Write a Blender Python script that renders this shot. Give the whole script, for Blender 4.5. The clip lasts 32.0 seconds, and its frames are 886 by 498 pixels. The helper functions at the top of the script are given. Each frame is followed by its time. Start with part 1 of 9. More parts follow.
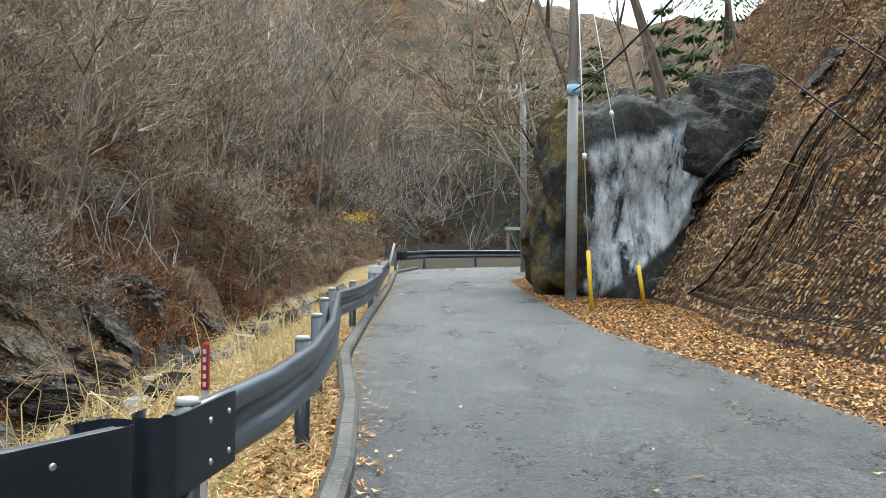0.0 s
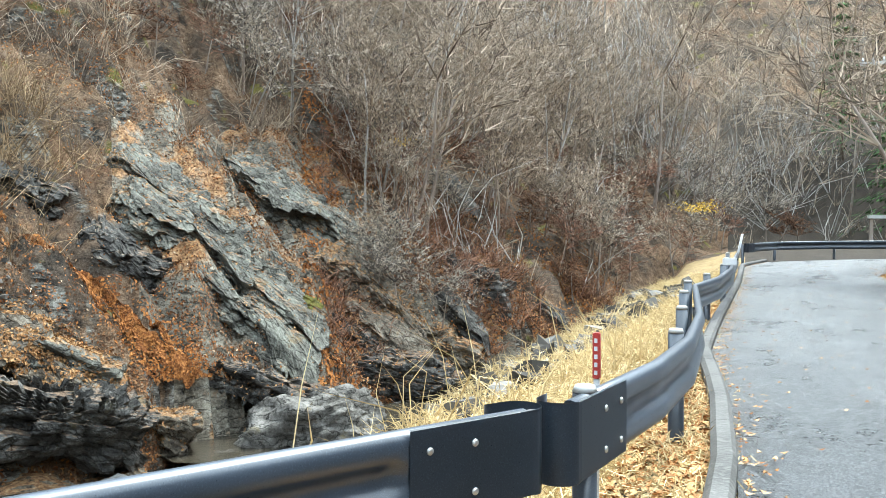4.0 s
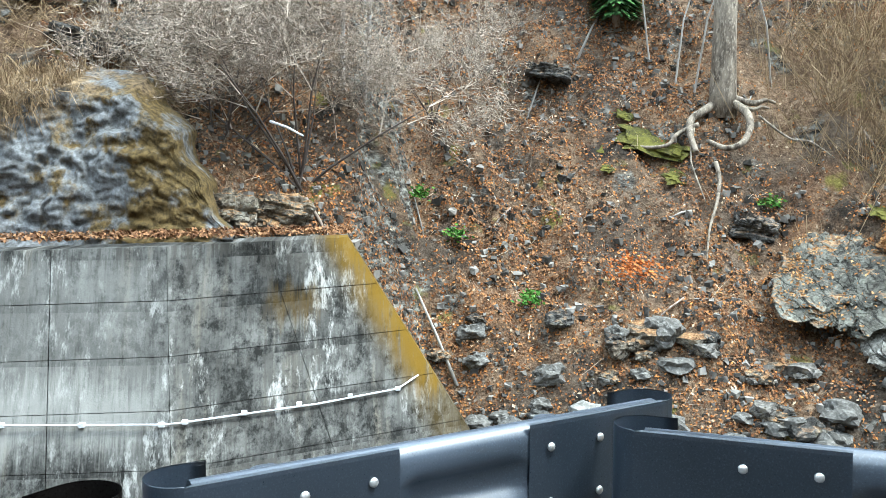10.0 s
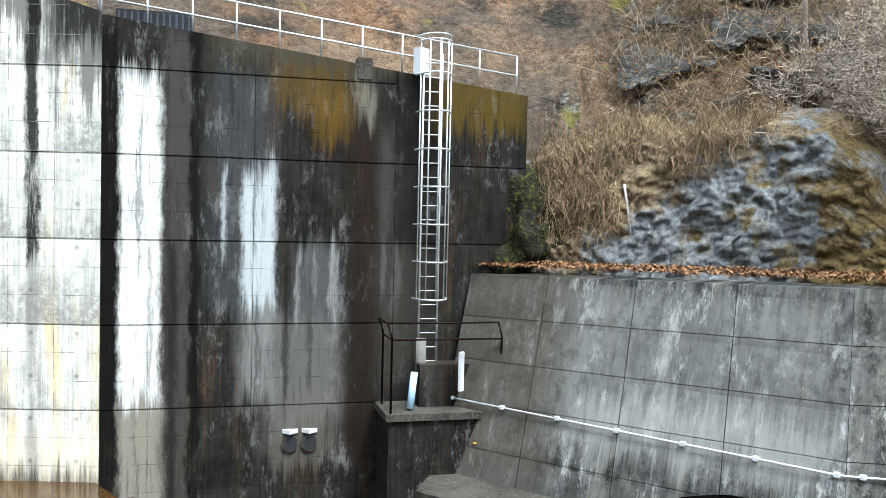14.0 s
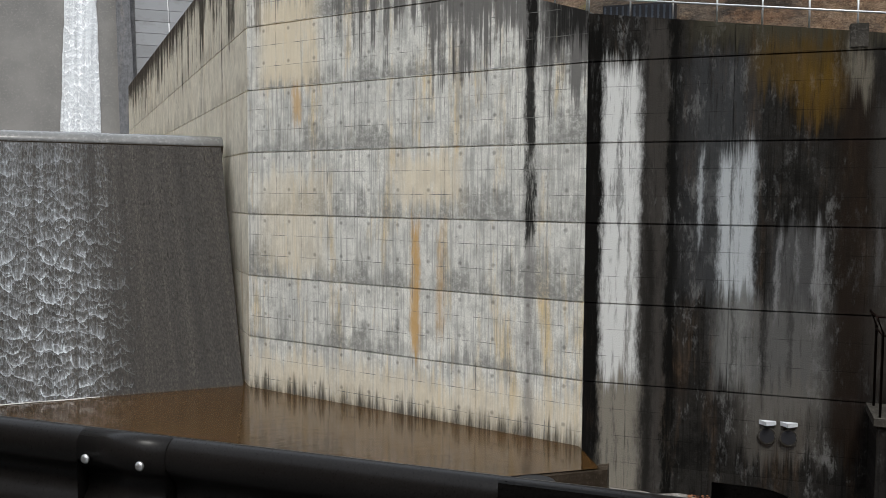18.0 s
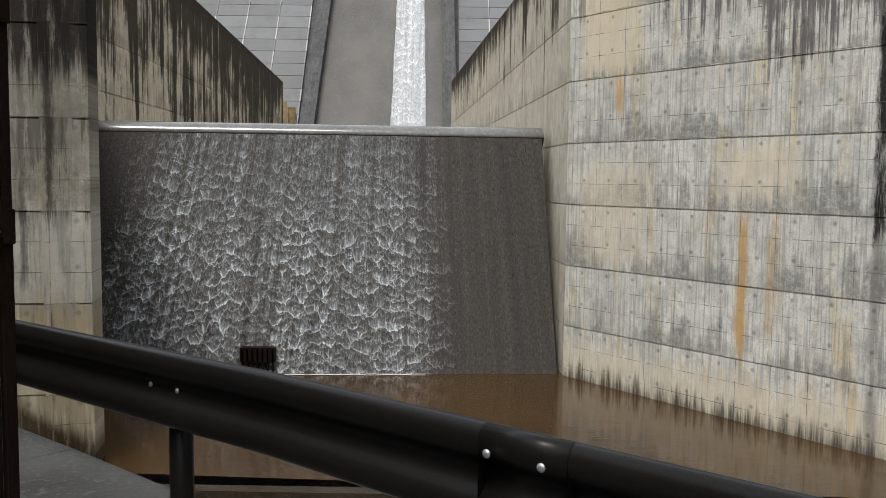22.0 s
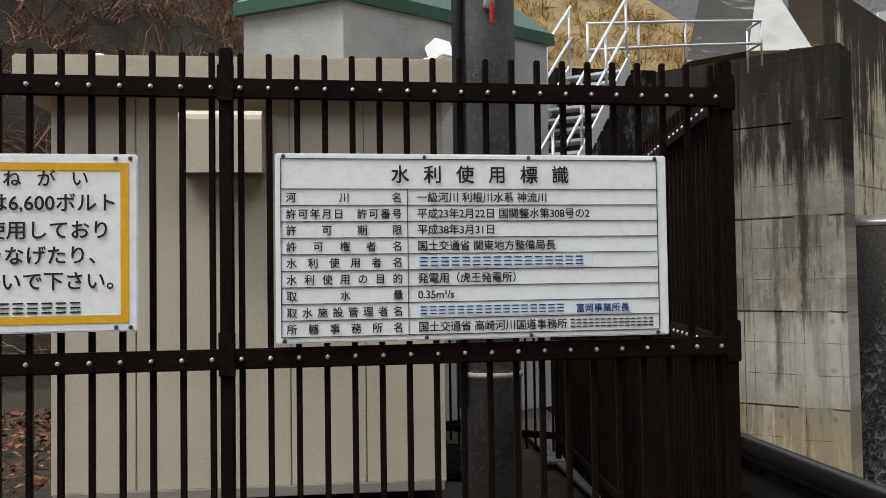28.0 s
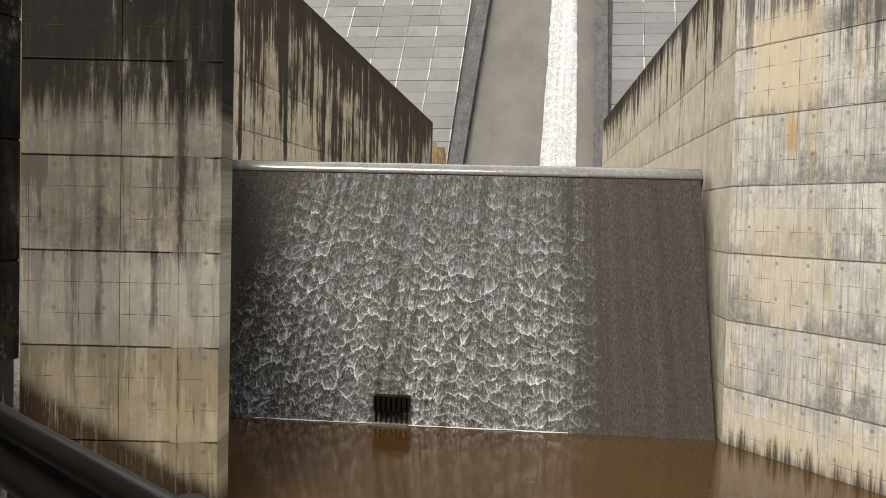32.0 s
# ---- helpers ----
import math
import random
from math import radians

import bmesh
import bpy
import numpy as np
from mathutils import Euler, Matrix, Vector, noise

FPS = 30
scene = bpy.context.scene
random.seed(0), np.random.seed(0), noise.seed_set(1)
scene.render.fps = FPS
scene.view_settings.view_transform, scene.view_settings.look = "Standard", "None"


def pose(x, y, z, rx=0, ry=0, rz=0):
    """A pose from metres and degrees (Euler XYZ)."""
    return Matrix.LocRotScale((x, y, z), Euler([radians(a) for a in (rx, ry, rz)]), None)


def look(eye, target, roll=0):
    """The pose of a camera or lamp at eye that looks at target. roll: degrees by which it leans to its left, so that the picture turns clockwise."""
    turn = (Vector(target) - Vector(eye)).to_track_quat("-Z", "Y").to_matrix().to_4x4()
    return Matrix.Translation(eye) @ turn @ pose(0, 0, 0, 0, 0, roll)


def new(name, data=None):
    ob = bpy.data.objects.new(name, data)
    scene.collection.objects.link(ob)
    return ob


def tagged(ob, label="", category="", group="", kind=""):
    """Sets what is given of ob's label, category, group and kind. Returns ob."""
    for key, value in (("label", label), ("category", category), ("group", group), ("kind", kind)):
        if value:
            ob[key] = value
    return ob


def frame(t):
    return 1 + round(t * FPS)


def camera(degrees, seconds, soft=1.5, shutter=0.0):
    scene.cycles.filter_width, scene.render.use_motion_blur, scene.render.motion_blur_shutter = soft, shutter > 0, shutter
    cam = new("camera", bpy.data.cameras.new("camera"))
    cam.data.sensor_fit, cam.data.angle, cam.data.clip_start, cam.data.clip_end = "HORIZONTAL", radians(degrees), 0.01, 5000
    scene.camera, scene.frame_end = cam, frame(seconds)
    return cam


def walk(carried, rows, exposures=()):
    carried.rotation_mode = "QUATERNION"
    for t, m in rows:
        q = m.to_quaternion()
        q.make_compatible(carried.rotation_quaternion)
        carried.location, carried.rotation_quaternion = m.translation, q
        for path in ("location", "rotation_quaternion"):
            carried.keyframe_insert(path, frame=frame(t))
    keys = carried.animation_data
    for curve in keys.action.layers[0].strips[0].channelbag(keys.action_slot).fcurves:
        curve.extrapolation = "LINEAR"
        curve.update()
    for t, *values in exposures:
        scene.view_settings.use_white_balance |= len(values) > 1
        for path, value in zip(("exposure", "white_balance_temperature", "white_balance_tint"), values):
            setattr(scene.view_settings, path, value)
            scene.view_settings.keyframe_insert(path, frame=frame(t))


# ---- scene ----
# ---- camera ----
cam = camera(53.3, 32.0, 0.8)
PATH = [
    (0, (0.239, 0.021, 1.500), (0.025, 5.016, 1.446), 0.64),
    (0.5, (0.214, 0.027, 1.501), (-0.137, 5.015, 1.445), 0.62),
    (1, (0.184, 0.033, 1.497), (-0.345, 5.005, 1.434), 0.71),
    (1.5, (0.158, 0.007, 1.497), (-0.607, 4.947, 1.441), 0.79),
    (2, (0.137, -0.038, 1.504), (-0.886, 4.856, 1.448), 1.26),
    (2.5, (0.113, -0.075, 1.507), (-1.160, 4.759, 1.432), 1.05),
    (4.5, (-0.047, -0.031, 1.488), (-2.417, 4.370, 1.362), -0.05),
    (5, (-0.050, -0.018, 1.493), (-2.840, 4.127, 1.316), 0.18),
    (5.5, (0.019, -0.115, 1.511), (-3.204, 3.698, 1.245), 0.16),
    (6, (0.040, -0.127, 1.513), (-3.578, 3.313, 1.222), 0.02),
    (6.5, (0.051, -0.141, 1.519), (-3.853, 2.968, 1.210), -0.19),
    (7, (0.072, -0.149, 1.528), (-3.973, 2.775, 1.229), -0.06),
    (7.5, (0.060, -0.162, 1.522), (-4.211, 2.413, 1.159), -0.30),
    (8, (0.062, -0.186, 1.526), (-4.404, 2.028, 1.137), -0.33),
    (8.5, (0.062, -0.211, 1.529), (-4.544, 1.691, 1.116), -0.38),
    (9, (0.081, -0.246, 1.537), (-4.668, 1.257, 1.104), -0.19),
    (9.5, (0.079, -0.289, 1.538), (-4.799, 0.717, 1.097), -0.09),
    (10, (0.087, -0.355, 1.551), (-4.861, 0.265, 1.180), 0.17),
    (10.5, (0.164, -0.494, 1.585), (-4.832, -0.464, 1.394), 0.69),
    (11, (0.157, -0.581, 1.536), (-4.813, -1.131, 1.474), 0.89),
    (11.5, (0.215, -0.556, 1.552), (-4.684, -1.556, 1.543), 0.47),
    (12, (0.235, -0.552, 1.577), (-4.631, -1.698, 1.506), 0.16),
    (12.5, (0.232, -0.569, 1.603), (-4.553, -2.018, 1.487), 0.10),
    (13, (0.272, -0.531, 1.614), (-4.302, -2.542, 1.429), 0.32),
    (13.5, (0.175, -0.388, 1.575), (-4.121, -2.938, 1.358), 0.78),
    (14, (0.164, -0.276, 1.529), (-3.898, -3.184, 1.332), 1.30),
    (14.5, (0.107, -0.200, 1.510), (-3.831, -3.277, 1.372), 0.97),
    (16.5, (-0.800, 0.740, 1.495), (-3.468, -3.478, 1.193), 0.38),
    (17, (-0.830, 0.772, 1.497), (-3.123, -3.658, 1.167), 0.00),
    (17.5, (-0.810, 0.793, 1.511), (-2.729, -3.811, 1.165), 0.10),
    (18, (-0.763, 0.770, 1.516), (-2.464, -3.921, 1.195), 0.33),
    (18.5, (-0.708, 0.722, 1.514), (-2.071, -4.081, 1.240), 0.03),
    (19, (-0.676, 0.677, 1.513), (-1.742, -4.204, 1.318), 0.11),
    (19.5, (-0.662, 0.662, 1.512), (-1.466, -4.269, 1.305), -0.01),
    (20, (-0.652, 0.651, 1.508), (-1.286, -4.303, 1.279), -0.25),
    (20.5, (-0.627, 0.693, 1.520), (-0.969, -4.287, 1.240), -0.26),
    (21, (-0.572, 0.664, 1.534), (-0.726, -4.325, 1.230), -0.13),
    (21.5, (-0.510, 0.620, 1.531), (-0.731, -4.363, 1.180), -0.67),
    (22, (-0.479, 0.581, 1.545), (-0.499, -4.404, 1.152), 0.62),
    (22.5, (-0.517, 0.395, 1.544), (0.166, -4.543, 1.154), 0.53),
    (23, (-0.530, 0.236, 1.543), (0.129, -4.694, 1.026), 0.41),
    (23.5, (-0.429, 0.091, 1.548), (0.495, -4.809, 1.182), -0.52),
    (24, (-0.331, -0.011, 1.547), (1.591, -4.607, 1.125), -0.99),
    (24.5, (-0.293, -0.095, 1.554), (2.796, -4.014, 1.234), 0.30),
    (25, (-0.303, -0.108, 1.561), (3.309, -3.550, 1.233), -1.00),
    (25.5, (-0.289, -0.108, 1.566), (3.353, -3.529, 1.394), -1.03),
    (27.5, (-0.276, -0.086, 1.564), (3.275, -3.604, 1.706), -0.61),
    (28, (-0.289, -0.064, 1.565), (3.323, -3.517, 1.732), -0.83),
    (28.5, (-0.298, -0.061, 1.566), (3.324, -3.505, 1.704), -0.70),
    (29, (-0.299, -0.067, 1.568), (3.281, -3.555, 1.693), -0.40),
    (29.5, (-0.321, -0.095, 1.570), (3.222, -3.621, 1.694), 0.44),
    (30, (-0.317, -0.189, 1.568), (2.775, -4.118, 1.639), 0.67),
    (30.5, (-0.244, -0.335, 1.579), (2.170, -4.713, 1.622), 1.21),
    (31, (-0.267, -0.423, 1.586), (1.381, -5.144, 1.567), 0.73),
    (31.5, (-0.281, -0.589, 1.591), (0.964, -5.431, 1.597), 1.73),
    (32, (-0.540, -0.833, 1.640), (0.279, -5.762, 1.456), 1.36),
]
EXPO = [(0.0, 1.84, 6350, 2), (2.5, 1.98, 6350, 2), (5.0, 2.9, 5800, -2), (9.5, 2.85, 5800, -2), (12.0, 2.7, 5950, 0), (14.5, 2.3, 5900, 2), (16.5, 1.6, 6250, 6), (17.2, 1.3, 6350, 6), (18.0, 0.95, 6400, 8), (20.0, 0.9, 6450, 8), (22.2, 0.98, 6600, 8), (23.0, 1.25, 6500, 8), (24.0, 1.85, 6100, 6), (25.0, 1.8, 6300, 8), (27.0, 1.35, 6600, 8), (30.0, 1.15, 6600, 8), (31.0, 1.45, 6900, 8), (32.0, 1.35, 7350, 10)]
walk(cam, [(t, look(e, g, r)) for t, e, g, r in PATH], EXPO)

# ---- light: bright overcast winter day, thin sun ----
world = bpy.data.worlds.new("sky")
world.use_nodes = True
scene.world = world
_n = world.node_tree.nodes
_sky = _n.new("ShaderNodeTexSky")
_sky.sky_type, _sky.sun_disc = "NISHITA", False
_sky.sun_elevation, _sky.sun_rotation = radians(62), radians(15)
_sky.air_density, _sky.dust_density = 1.0, 4.0
_mixw = _n.new("ShaderNodeMixRGB")
_mixw.inputs[0].default_value = 0.75
_mixw.inputs[2].default_value = (8.6, 9.15, 9.95, 1)
world.node_tree.links.new(_sky.outputs[0], _mixw.inputs[1])
world.node_tree.links.new(_mixw.outputs[0], _n["Background"].inputs[0])
_n["Background"].inputs[1].default_value = 0.1
sun = new("sun", bpy.data.lights.new("sun", "SUN"))
sun.data.energy, sun.data.angle, sun.data.color = 1.5, radians(18), (1.0, 0.97, 0.92)
sun.matrix_world = look((0, 0, 60), (-8, -30, 0))


# ---- helpers for materials ----
def nodes_of(name):
    m = bpy.data.materials.new(name)
    m.use_nodes = True
    t = m.node_tree
    return m, t, t.nodes["Principled BSDF"]


def link(t, a, b):
    t.links.new(a, b)


def coords(t, scale=(1, 1, 1), source="Object"):
    tc = t.nodes.new("ShaderNodeTexCoord")
    mp = t.nodes.new("ShaderNodeMapping")
    mp.inputs["Scale"].default_value = scale
    link(t, tc.outputs[source], mp.inputs[0])
    return mp.outputs[0]


def noise_tex(t, co, scale, detail=6.0, rough=0.6):
    n = t.nodes.new("ShaderNodeTexNoise")
    n.inputs["Scale"].default_value, n.inputs["Detail"].default_value, n.inputs["Roughness"].default_value = scale, detail, rough
    link(t, co, n.inputs["Vector"])
    return n.outputs["Fac"]


def ramp(t, fac, stops):
    r = t.nodes.new("ShaderNodeValToRGB")
    e = r.color_ramp.elements
    while len(e) < len(stops):
        e.new(0.5)
    for k, (p, c) in zip(e, stops):
        k.position = p
        k.color = (*c, 1) if len(c) == 3 else c
    link(t, fac, r.inputs[0])
    return r.outputs[0]


def blend(t, fac, a, b, kind="MIX"):
    m = t.nodes.new("ShaderNodeMixRGB")
    m.blend_type = kind
    for s, v in ((0, fac), (1, a), (2, b)):
        if isinstance(v, (int, float)):
            m.inputs[s].default_value = v
        elif isinstance(v, tuple):
            m.inputs[s].default_value = (*v, 1)
        else:
            link(t, v, m.inputs[s])
    return m.outputs[0]


def maths(t, op, a, b=0.0):
    m = t.nodes.new("ShaderNodeMath")
    m.operation = op
    for s, v in ((0, a), (1, b)):
        if isinstance(v, (int, float)):
            m.inputs[s].default_value = v
        else:
            link(t, v, m.inputs[s])
    return m.outputs[0]


def bump(t, bsdf, height, strength=0.4, dist=0.02):
    b = t.nodes.new("ShaderNodeBump")
    b.inputs["Strength"].default_value, b.inputs["Distance"].default_value = strength, dist
    link(t, height, b.inputs["Height"])
    link(t, b.outputs[0], bsdf.inputs["Normal"])


def bw(v):
    return (v, v, v)


def surf(name, c1, c2, c3, scale=2.0, fine=25.0, rough=0.8, metal=0.0, relief=0.3, dist=0.01, rvar=0.1, stretch=(1, 1, 1), gloss=None):
    """A surface of three colours, mixed at two scales, with fine relief."""
    m, t, b = nodes_of(name)
    co = coords(t, stretch)
    big, small = noise_tex(t, co, scale), noise_tex(t, co, fine, 4)
    col = ramp(t, big, [(0.35, c1), (0.62, c2)])
    col = blend(t, ramp(t, small, [(0.52, bw(0)), (0.72, bw(1))]), col, c3)
    link(t, col, b.inputs["Base Color"])
    rr = ramp(t, small, [(0.3, bw(max(0.02, rough - rvar))), (0.7, bw(min(1, rough + rvar)))])
    link(t, rr, b.inputs["Roughness"])
    b.inputs["Metallic"].default_value = metal
    b.inputs["Specular IOR Level"].default_value = gloss if gloss is not None else 0.5 if rough < 0.5 else 0.15
    bump(t, b, small, relief, dist)
    return m


def plain(name, c, rough=0.5, metal=0.0, fine=60.0, vary=0.12, relief=0.08):
    k = lambda f: tuple(min(1, v * f) for v in c)
    return surf(name, k(1 - vary), c, k(1 + vary), 1.5, fine, rough, metal, relief, 0.003)


def dot(t, co, axis):
    v = t.nodes.new("ShaderNodeVectorMath")
    v.operation = "DOT_PRODUCT"
    link(t, co, v.inputs[0])
    v.inputs[1].default_value = axis
    return v.outputs["Value"]


def span(t, v, lo, hi, soft):
    """1 between lo and hi, fading over soft."""
    a = t.nodes.new("ShaderNodeMapRange")
    a.interpolation_type = "SMOOTHSTEP"
    link(t, v, a.inputs[0])
    a.inputs[1].default_value, a.inputs[2].default_value = lo - soft, lo + soft
    b = t.nodes.new("ShaderNodeMapRange")
    b.interpolation_type = "SMOOTHSTEP"
    link(t, v, b.inputs[0])
    b.inputs[1].default_value, b.inputs[2].default_value = hi - soft, hi + soft
    return maths(t, "SUBTRACT", a.outputs[0], b.outputs[0])


def concrete(name, clean, grey, black, rust, streak, dark_amount, origin=(0, 0), axis=(1, 0), marks=(), ochre=0.3, form=(0.9, 0.5633), lines=0.35, top=None, foot=0.0, board=0.3, holes=0.0, lift=1.69, mottle=0.4, columns=5.0, under=0.0, lime=0.0):
    """Cast concrete with board and form lines, run-off streaks, and stains that have their own places along the wall.
    marks: (from, to, bottom, top, colour, strength, softness) in metres along axis and in height, then how far it leans per metre;
    top: (height at origin, rise per metre, longest drip, share of the width that drips)."""
    m, t, b = nodes_of(name)
    co = coords(t)
    L = math.hypot(*axis)
    ax = (axis[0] / L, axis[1] / L, 0)
    u = maths(t, "SUBTRACT", dot(t, co, ax), ax[0] * origin[0] + ax[1] * origin[1])
    z = dot(t, co, (0, 0, 1))
    flat = t.nodes.new("ShaderNodeCombineXYZ")
    link(t, u, flat.inputs[0])
    link(t, z, flat.inputs[1])
    uv = flat.outputs[0]

    def stretched(sx, sy, shift=0.0):
        mp = t.nodes.new("ShaderNodeMapping")
        mp.inputs["Scale"].default_value = (sx, sy, 1)
        mp.inputs["Location"].default_value = (shift, shift * 1.7, shift)
        link(t, uv, mp.inputs[0])
        return mp.outputs[0]

    base = ramp(t, noise_tex(t, uv, 0.9, 9, 0.7), [(0.34, grey), (0.6, clean)])
    fine = noise_tex(t, uv, 30, 6, 0.75)
    info = t.nodes.new("ShaderNodeObjectInfo")
    base = blend(t, maths(t, "MULTIPLY", info.outputs["Random"], 0.22), base, tuple(v * 0.72 for v in grey))
    base = blend(t, ramp(t, fine, [(0.4, bw(0.55)), (0.6, bw(0))]), base, tuple(v * 0.5 for v in clean))
    base = blend(t, ramp(t, noise_tex(t, stretched(1, 0.12), 1.6, 7, 0.7), [(0.53, bw(0)), (0.66, bw(ochre))]), base, rust)
    base = blend(t, ramp(t, noise_tex(t, stretched(1, 0.7, 2.0), 3.2, 10, 0.78), [(0.4, bw(mottle)), (0.54, bw(0))]), base, tuple(v * 0.35 for v in grey))
    bd = noise_tex(t, stretched(1, 0.03, 3.0), 16, 4, 0.6)
    base = blend(t, ramp(t, bd, [(0.42, bw(board)), (0.5, bw(0))]), base, tuple(v * 0.45 for v in grey))
    s1 = noise_tex(t, stretched(1, 0.05), streak * 3.5, 9, 0.75)
    s2 = noise_tex(t, stretched(1, 0.6), 0.6, 6, 0.65)
    level = maths(t, "FRACT", maths(t, "DIVIDE", maths(t, "ADD", z, 9.24), lift))
    amount = maths(t, "ADD", maths(t, "MULTIPLY", s1, 0.6), maths(t, "MULTIPLY", s2, 0.4))
    thr = 0.66 - dark_amount * 0.6
    dark = ramp(t, amount, [(thr, bw(0)), (thr + 0.05, bw(0.6)), (thr + 0.13, bw(0.95))])
    base = blend(t, dark, base, black)
    column = noise_tex(t, stretched(1, 0.02, 7.0), columns, 8, 0.75)
    if foot:
        # grime gathered above each lift joint, with a torn upper edge
        h = maths(t, "MULTIPLY", maths(t, "SUBTRACT", maths(t, "ADD", maths(t, "MULTIPLY", column, 0.5), maths(t, "MULTIPLY", noise_tex(t, stretched(1, 0.7, 11.0), 0.55, 4, 0.6), 0.7)), 0.52), 3.2)
        k = ramp(t, maths(t, "SUBTRACT", h, level), [(0.0, bw(0)), (0.1, bw(foot * 0.6)), (0.3, bw(foot))])
        base = blend(t, maths(t, "MULTIPLY", k, ramp(t, noise_tex(t, uv, 7, 8, 0.8), [(0.36, bw(0.25)), (0.55, bw(1))])), base, tuple(v * 0.33 for v in grey))
    if under:
        # black runs hanging from each lift joint
        run = maths(t, "MULTIPLY", maths(t, "SUBTRACT", maths(t, "ADD", noise_tex(t, stretched(1, 0.04, 17.0), columns * 0.8, 8, 0.75), maths(t, "MULTIPLY", maths(t, "SUBTRACT", s2, 0.5), 0.5)), 0.48), 6.0)
        k = ramp(t, maths(t, "SUBTRACT", run, maths(t, "SUBTRACT", 1.0, level)), [(0.0, bw(0)), (0.08, bw(0.6)), (0.3, bw(0.95))])
        base = blend(t, maths(t, "MULTIPLY", k, under), base, black)
    pits = ramp(t, noise_tex(t, uv, 9, 8, 0.8), [(0.34, bw(0.7)), (0.42, bw(0))])
    base = blend(t, pits, base, tuple(v * 0.3 for v in grey))
    wob = maths(t, "MULTIPLY", maths(t, "SUBTRACT", noise_tex(t, stretched(1, 0.3), 3.5, 9, 0.8), 0.5), 0.85)
    wobz = maths(t, "MULTIPLY", maths(t, "SUBTRACT", noise_tex(t, stretched(1, 0.03), 6.0, 7, 0.75), 0.5), 2.4)
    uw, zw = maths(t, "ADD", u, maths(t, "MULTIPLY", wob, 0.6)), maths(t, "ADD", z, wobz)
    grain = ramp(t, noise_tex(t, stretched(1, 0.08, 5.0), 7, 9, 0.8), [(0.35, bw(0.25)), (0.48, bw(1))])
    if top:
        z0, rise, longest, share = top
        below = maths(t, "SUBTRACT", maths(t, "ADD", maths(t, "MULTIPLY", u, rise), z0), z)
        run = maths(t, "MULTIPLY", maths(t, "SUBTRACT", maths(t, "ADD", column, maths(t, "MULTIPLY", maths(t, "SUBTRACT", s2, 0.5), 0.6)), 0.75 - share * 0.5), longest * 5)
        k = ramp(t, maths(t, "DIVIDE", maths(t, "SUBTRACT", run, below), longest), [(0.0, bw(0)), (0.08, bw(0.55)), (0.35, bw(0.93))])
        base = blend(t, k, base, black)
    if lime:
        # white lime bloom in torn patches and thin runs
        k = maths(t, "MULTIPLY", ramp(t, noise_tex(t, stretched(1, 0.3, 13.0), 3.2, 10, 0.8), [(0.52, bw(0)), (0.6, bw(lime))]), ramp(t, noise_tex(t, stretched(1, 0.6, 19.0), 0.7, 6, 0.7), [(0.46, bw(0)), (0.56, bw(1))]))
        base = blend(t, k, base, (0.6, 0.6, 0.58))
    for lo, hi, zb, zt, colour, strength, soft, *slant in marks:
        along_u = maths(t, "ADD", uw, maths(t, "MULTIPLY", z, slant[0])) if slant else uw
        k = maths(t, "MULTIPLY", span(t, along_u, lo, hi, soft), span(t, zw, zb, zt, 0.3))
        k = maths(t, "MULTIPLY", maths(t, "MULTIPLY", k, grain), strength)
        base = blend(t, k, base, colour)
    if lines:
        br = t.nodes.new("ShaderNodeTexBrick")
        br.offset, br.squash = 0.0, 1.0
        br.inputs["Scale"].default_value = 1.0
        br.inputs["Mortar Size"].default_value = 0.008
        br.inputs["Mortar Smooth"].default_value = 0.3
        br.inputs["Brick Width"].default_value, br.inputs["Row Height"].default_value = form
        mp = t.nodes.new("ShaderNodeMapping")
        mp.inputs["Location"].default_value = (0.0, 9.24, 0)
        link(t, uv, mp.inputs[0])
        link(t, mp.outputs[0], br.inputs["Vector"])
        seen = maths(t, "MULTIPLY", br.outputs["Fac"], ramp(t, noise_tex(t, uv, 2.3, 5), [(0.42, bw(0)), (0.58, bw(min(1, lines * 2)))]))
        base = blend(t, seen, base, tuple(v * 0.25 for v in grey))
    if holes:
        du = maths(t, "SUBTRACT", maths(t, "FRACT", maths(t, "DIVIDE", u, form[0])), 0.5)
        dz = maths(t, "SUBTRACT", maths(t, "FRACT", maths(t, "DIVIDE", maths(t, "ADD", z, 9.0), 0.845)), 0.5)
        r2 = maths(t, "ADD", maths(t, "POWER", maths(t, "MULTIPLY", du, form[0]), 2.0), maths(t, "POWER", maths(t, "MULTIPLY", dz, 0.845), 2.0))
        base = blend(t, ramp(t, r2, [(0.0005, bw(holes)), (0.0011, bw(0))]), base, (0.05, 0.045, 0.04))
    link(t, base, b.inputs["Base Color"])
    link(t, ramp(t, dark, [(0, bw(0.9)), (1, bw(0.7))]), b.inputs["Roughness"])
    b.inputs["Specular IOR Level"].default_value = 0.05
    bump(t, b, maths(t, "ADD", fine, maths(t, "MULTIPLY", s1, 0.5)), 0.35, 0.02)
    return m
# ---- materials ----

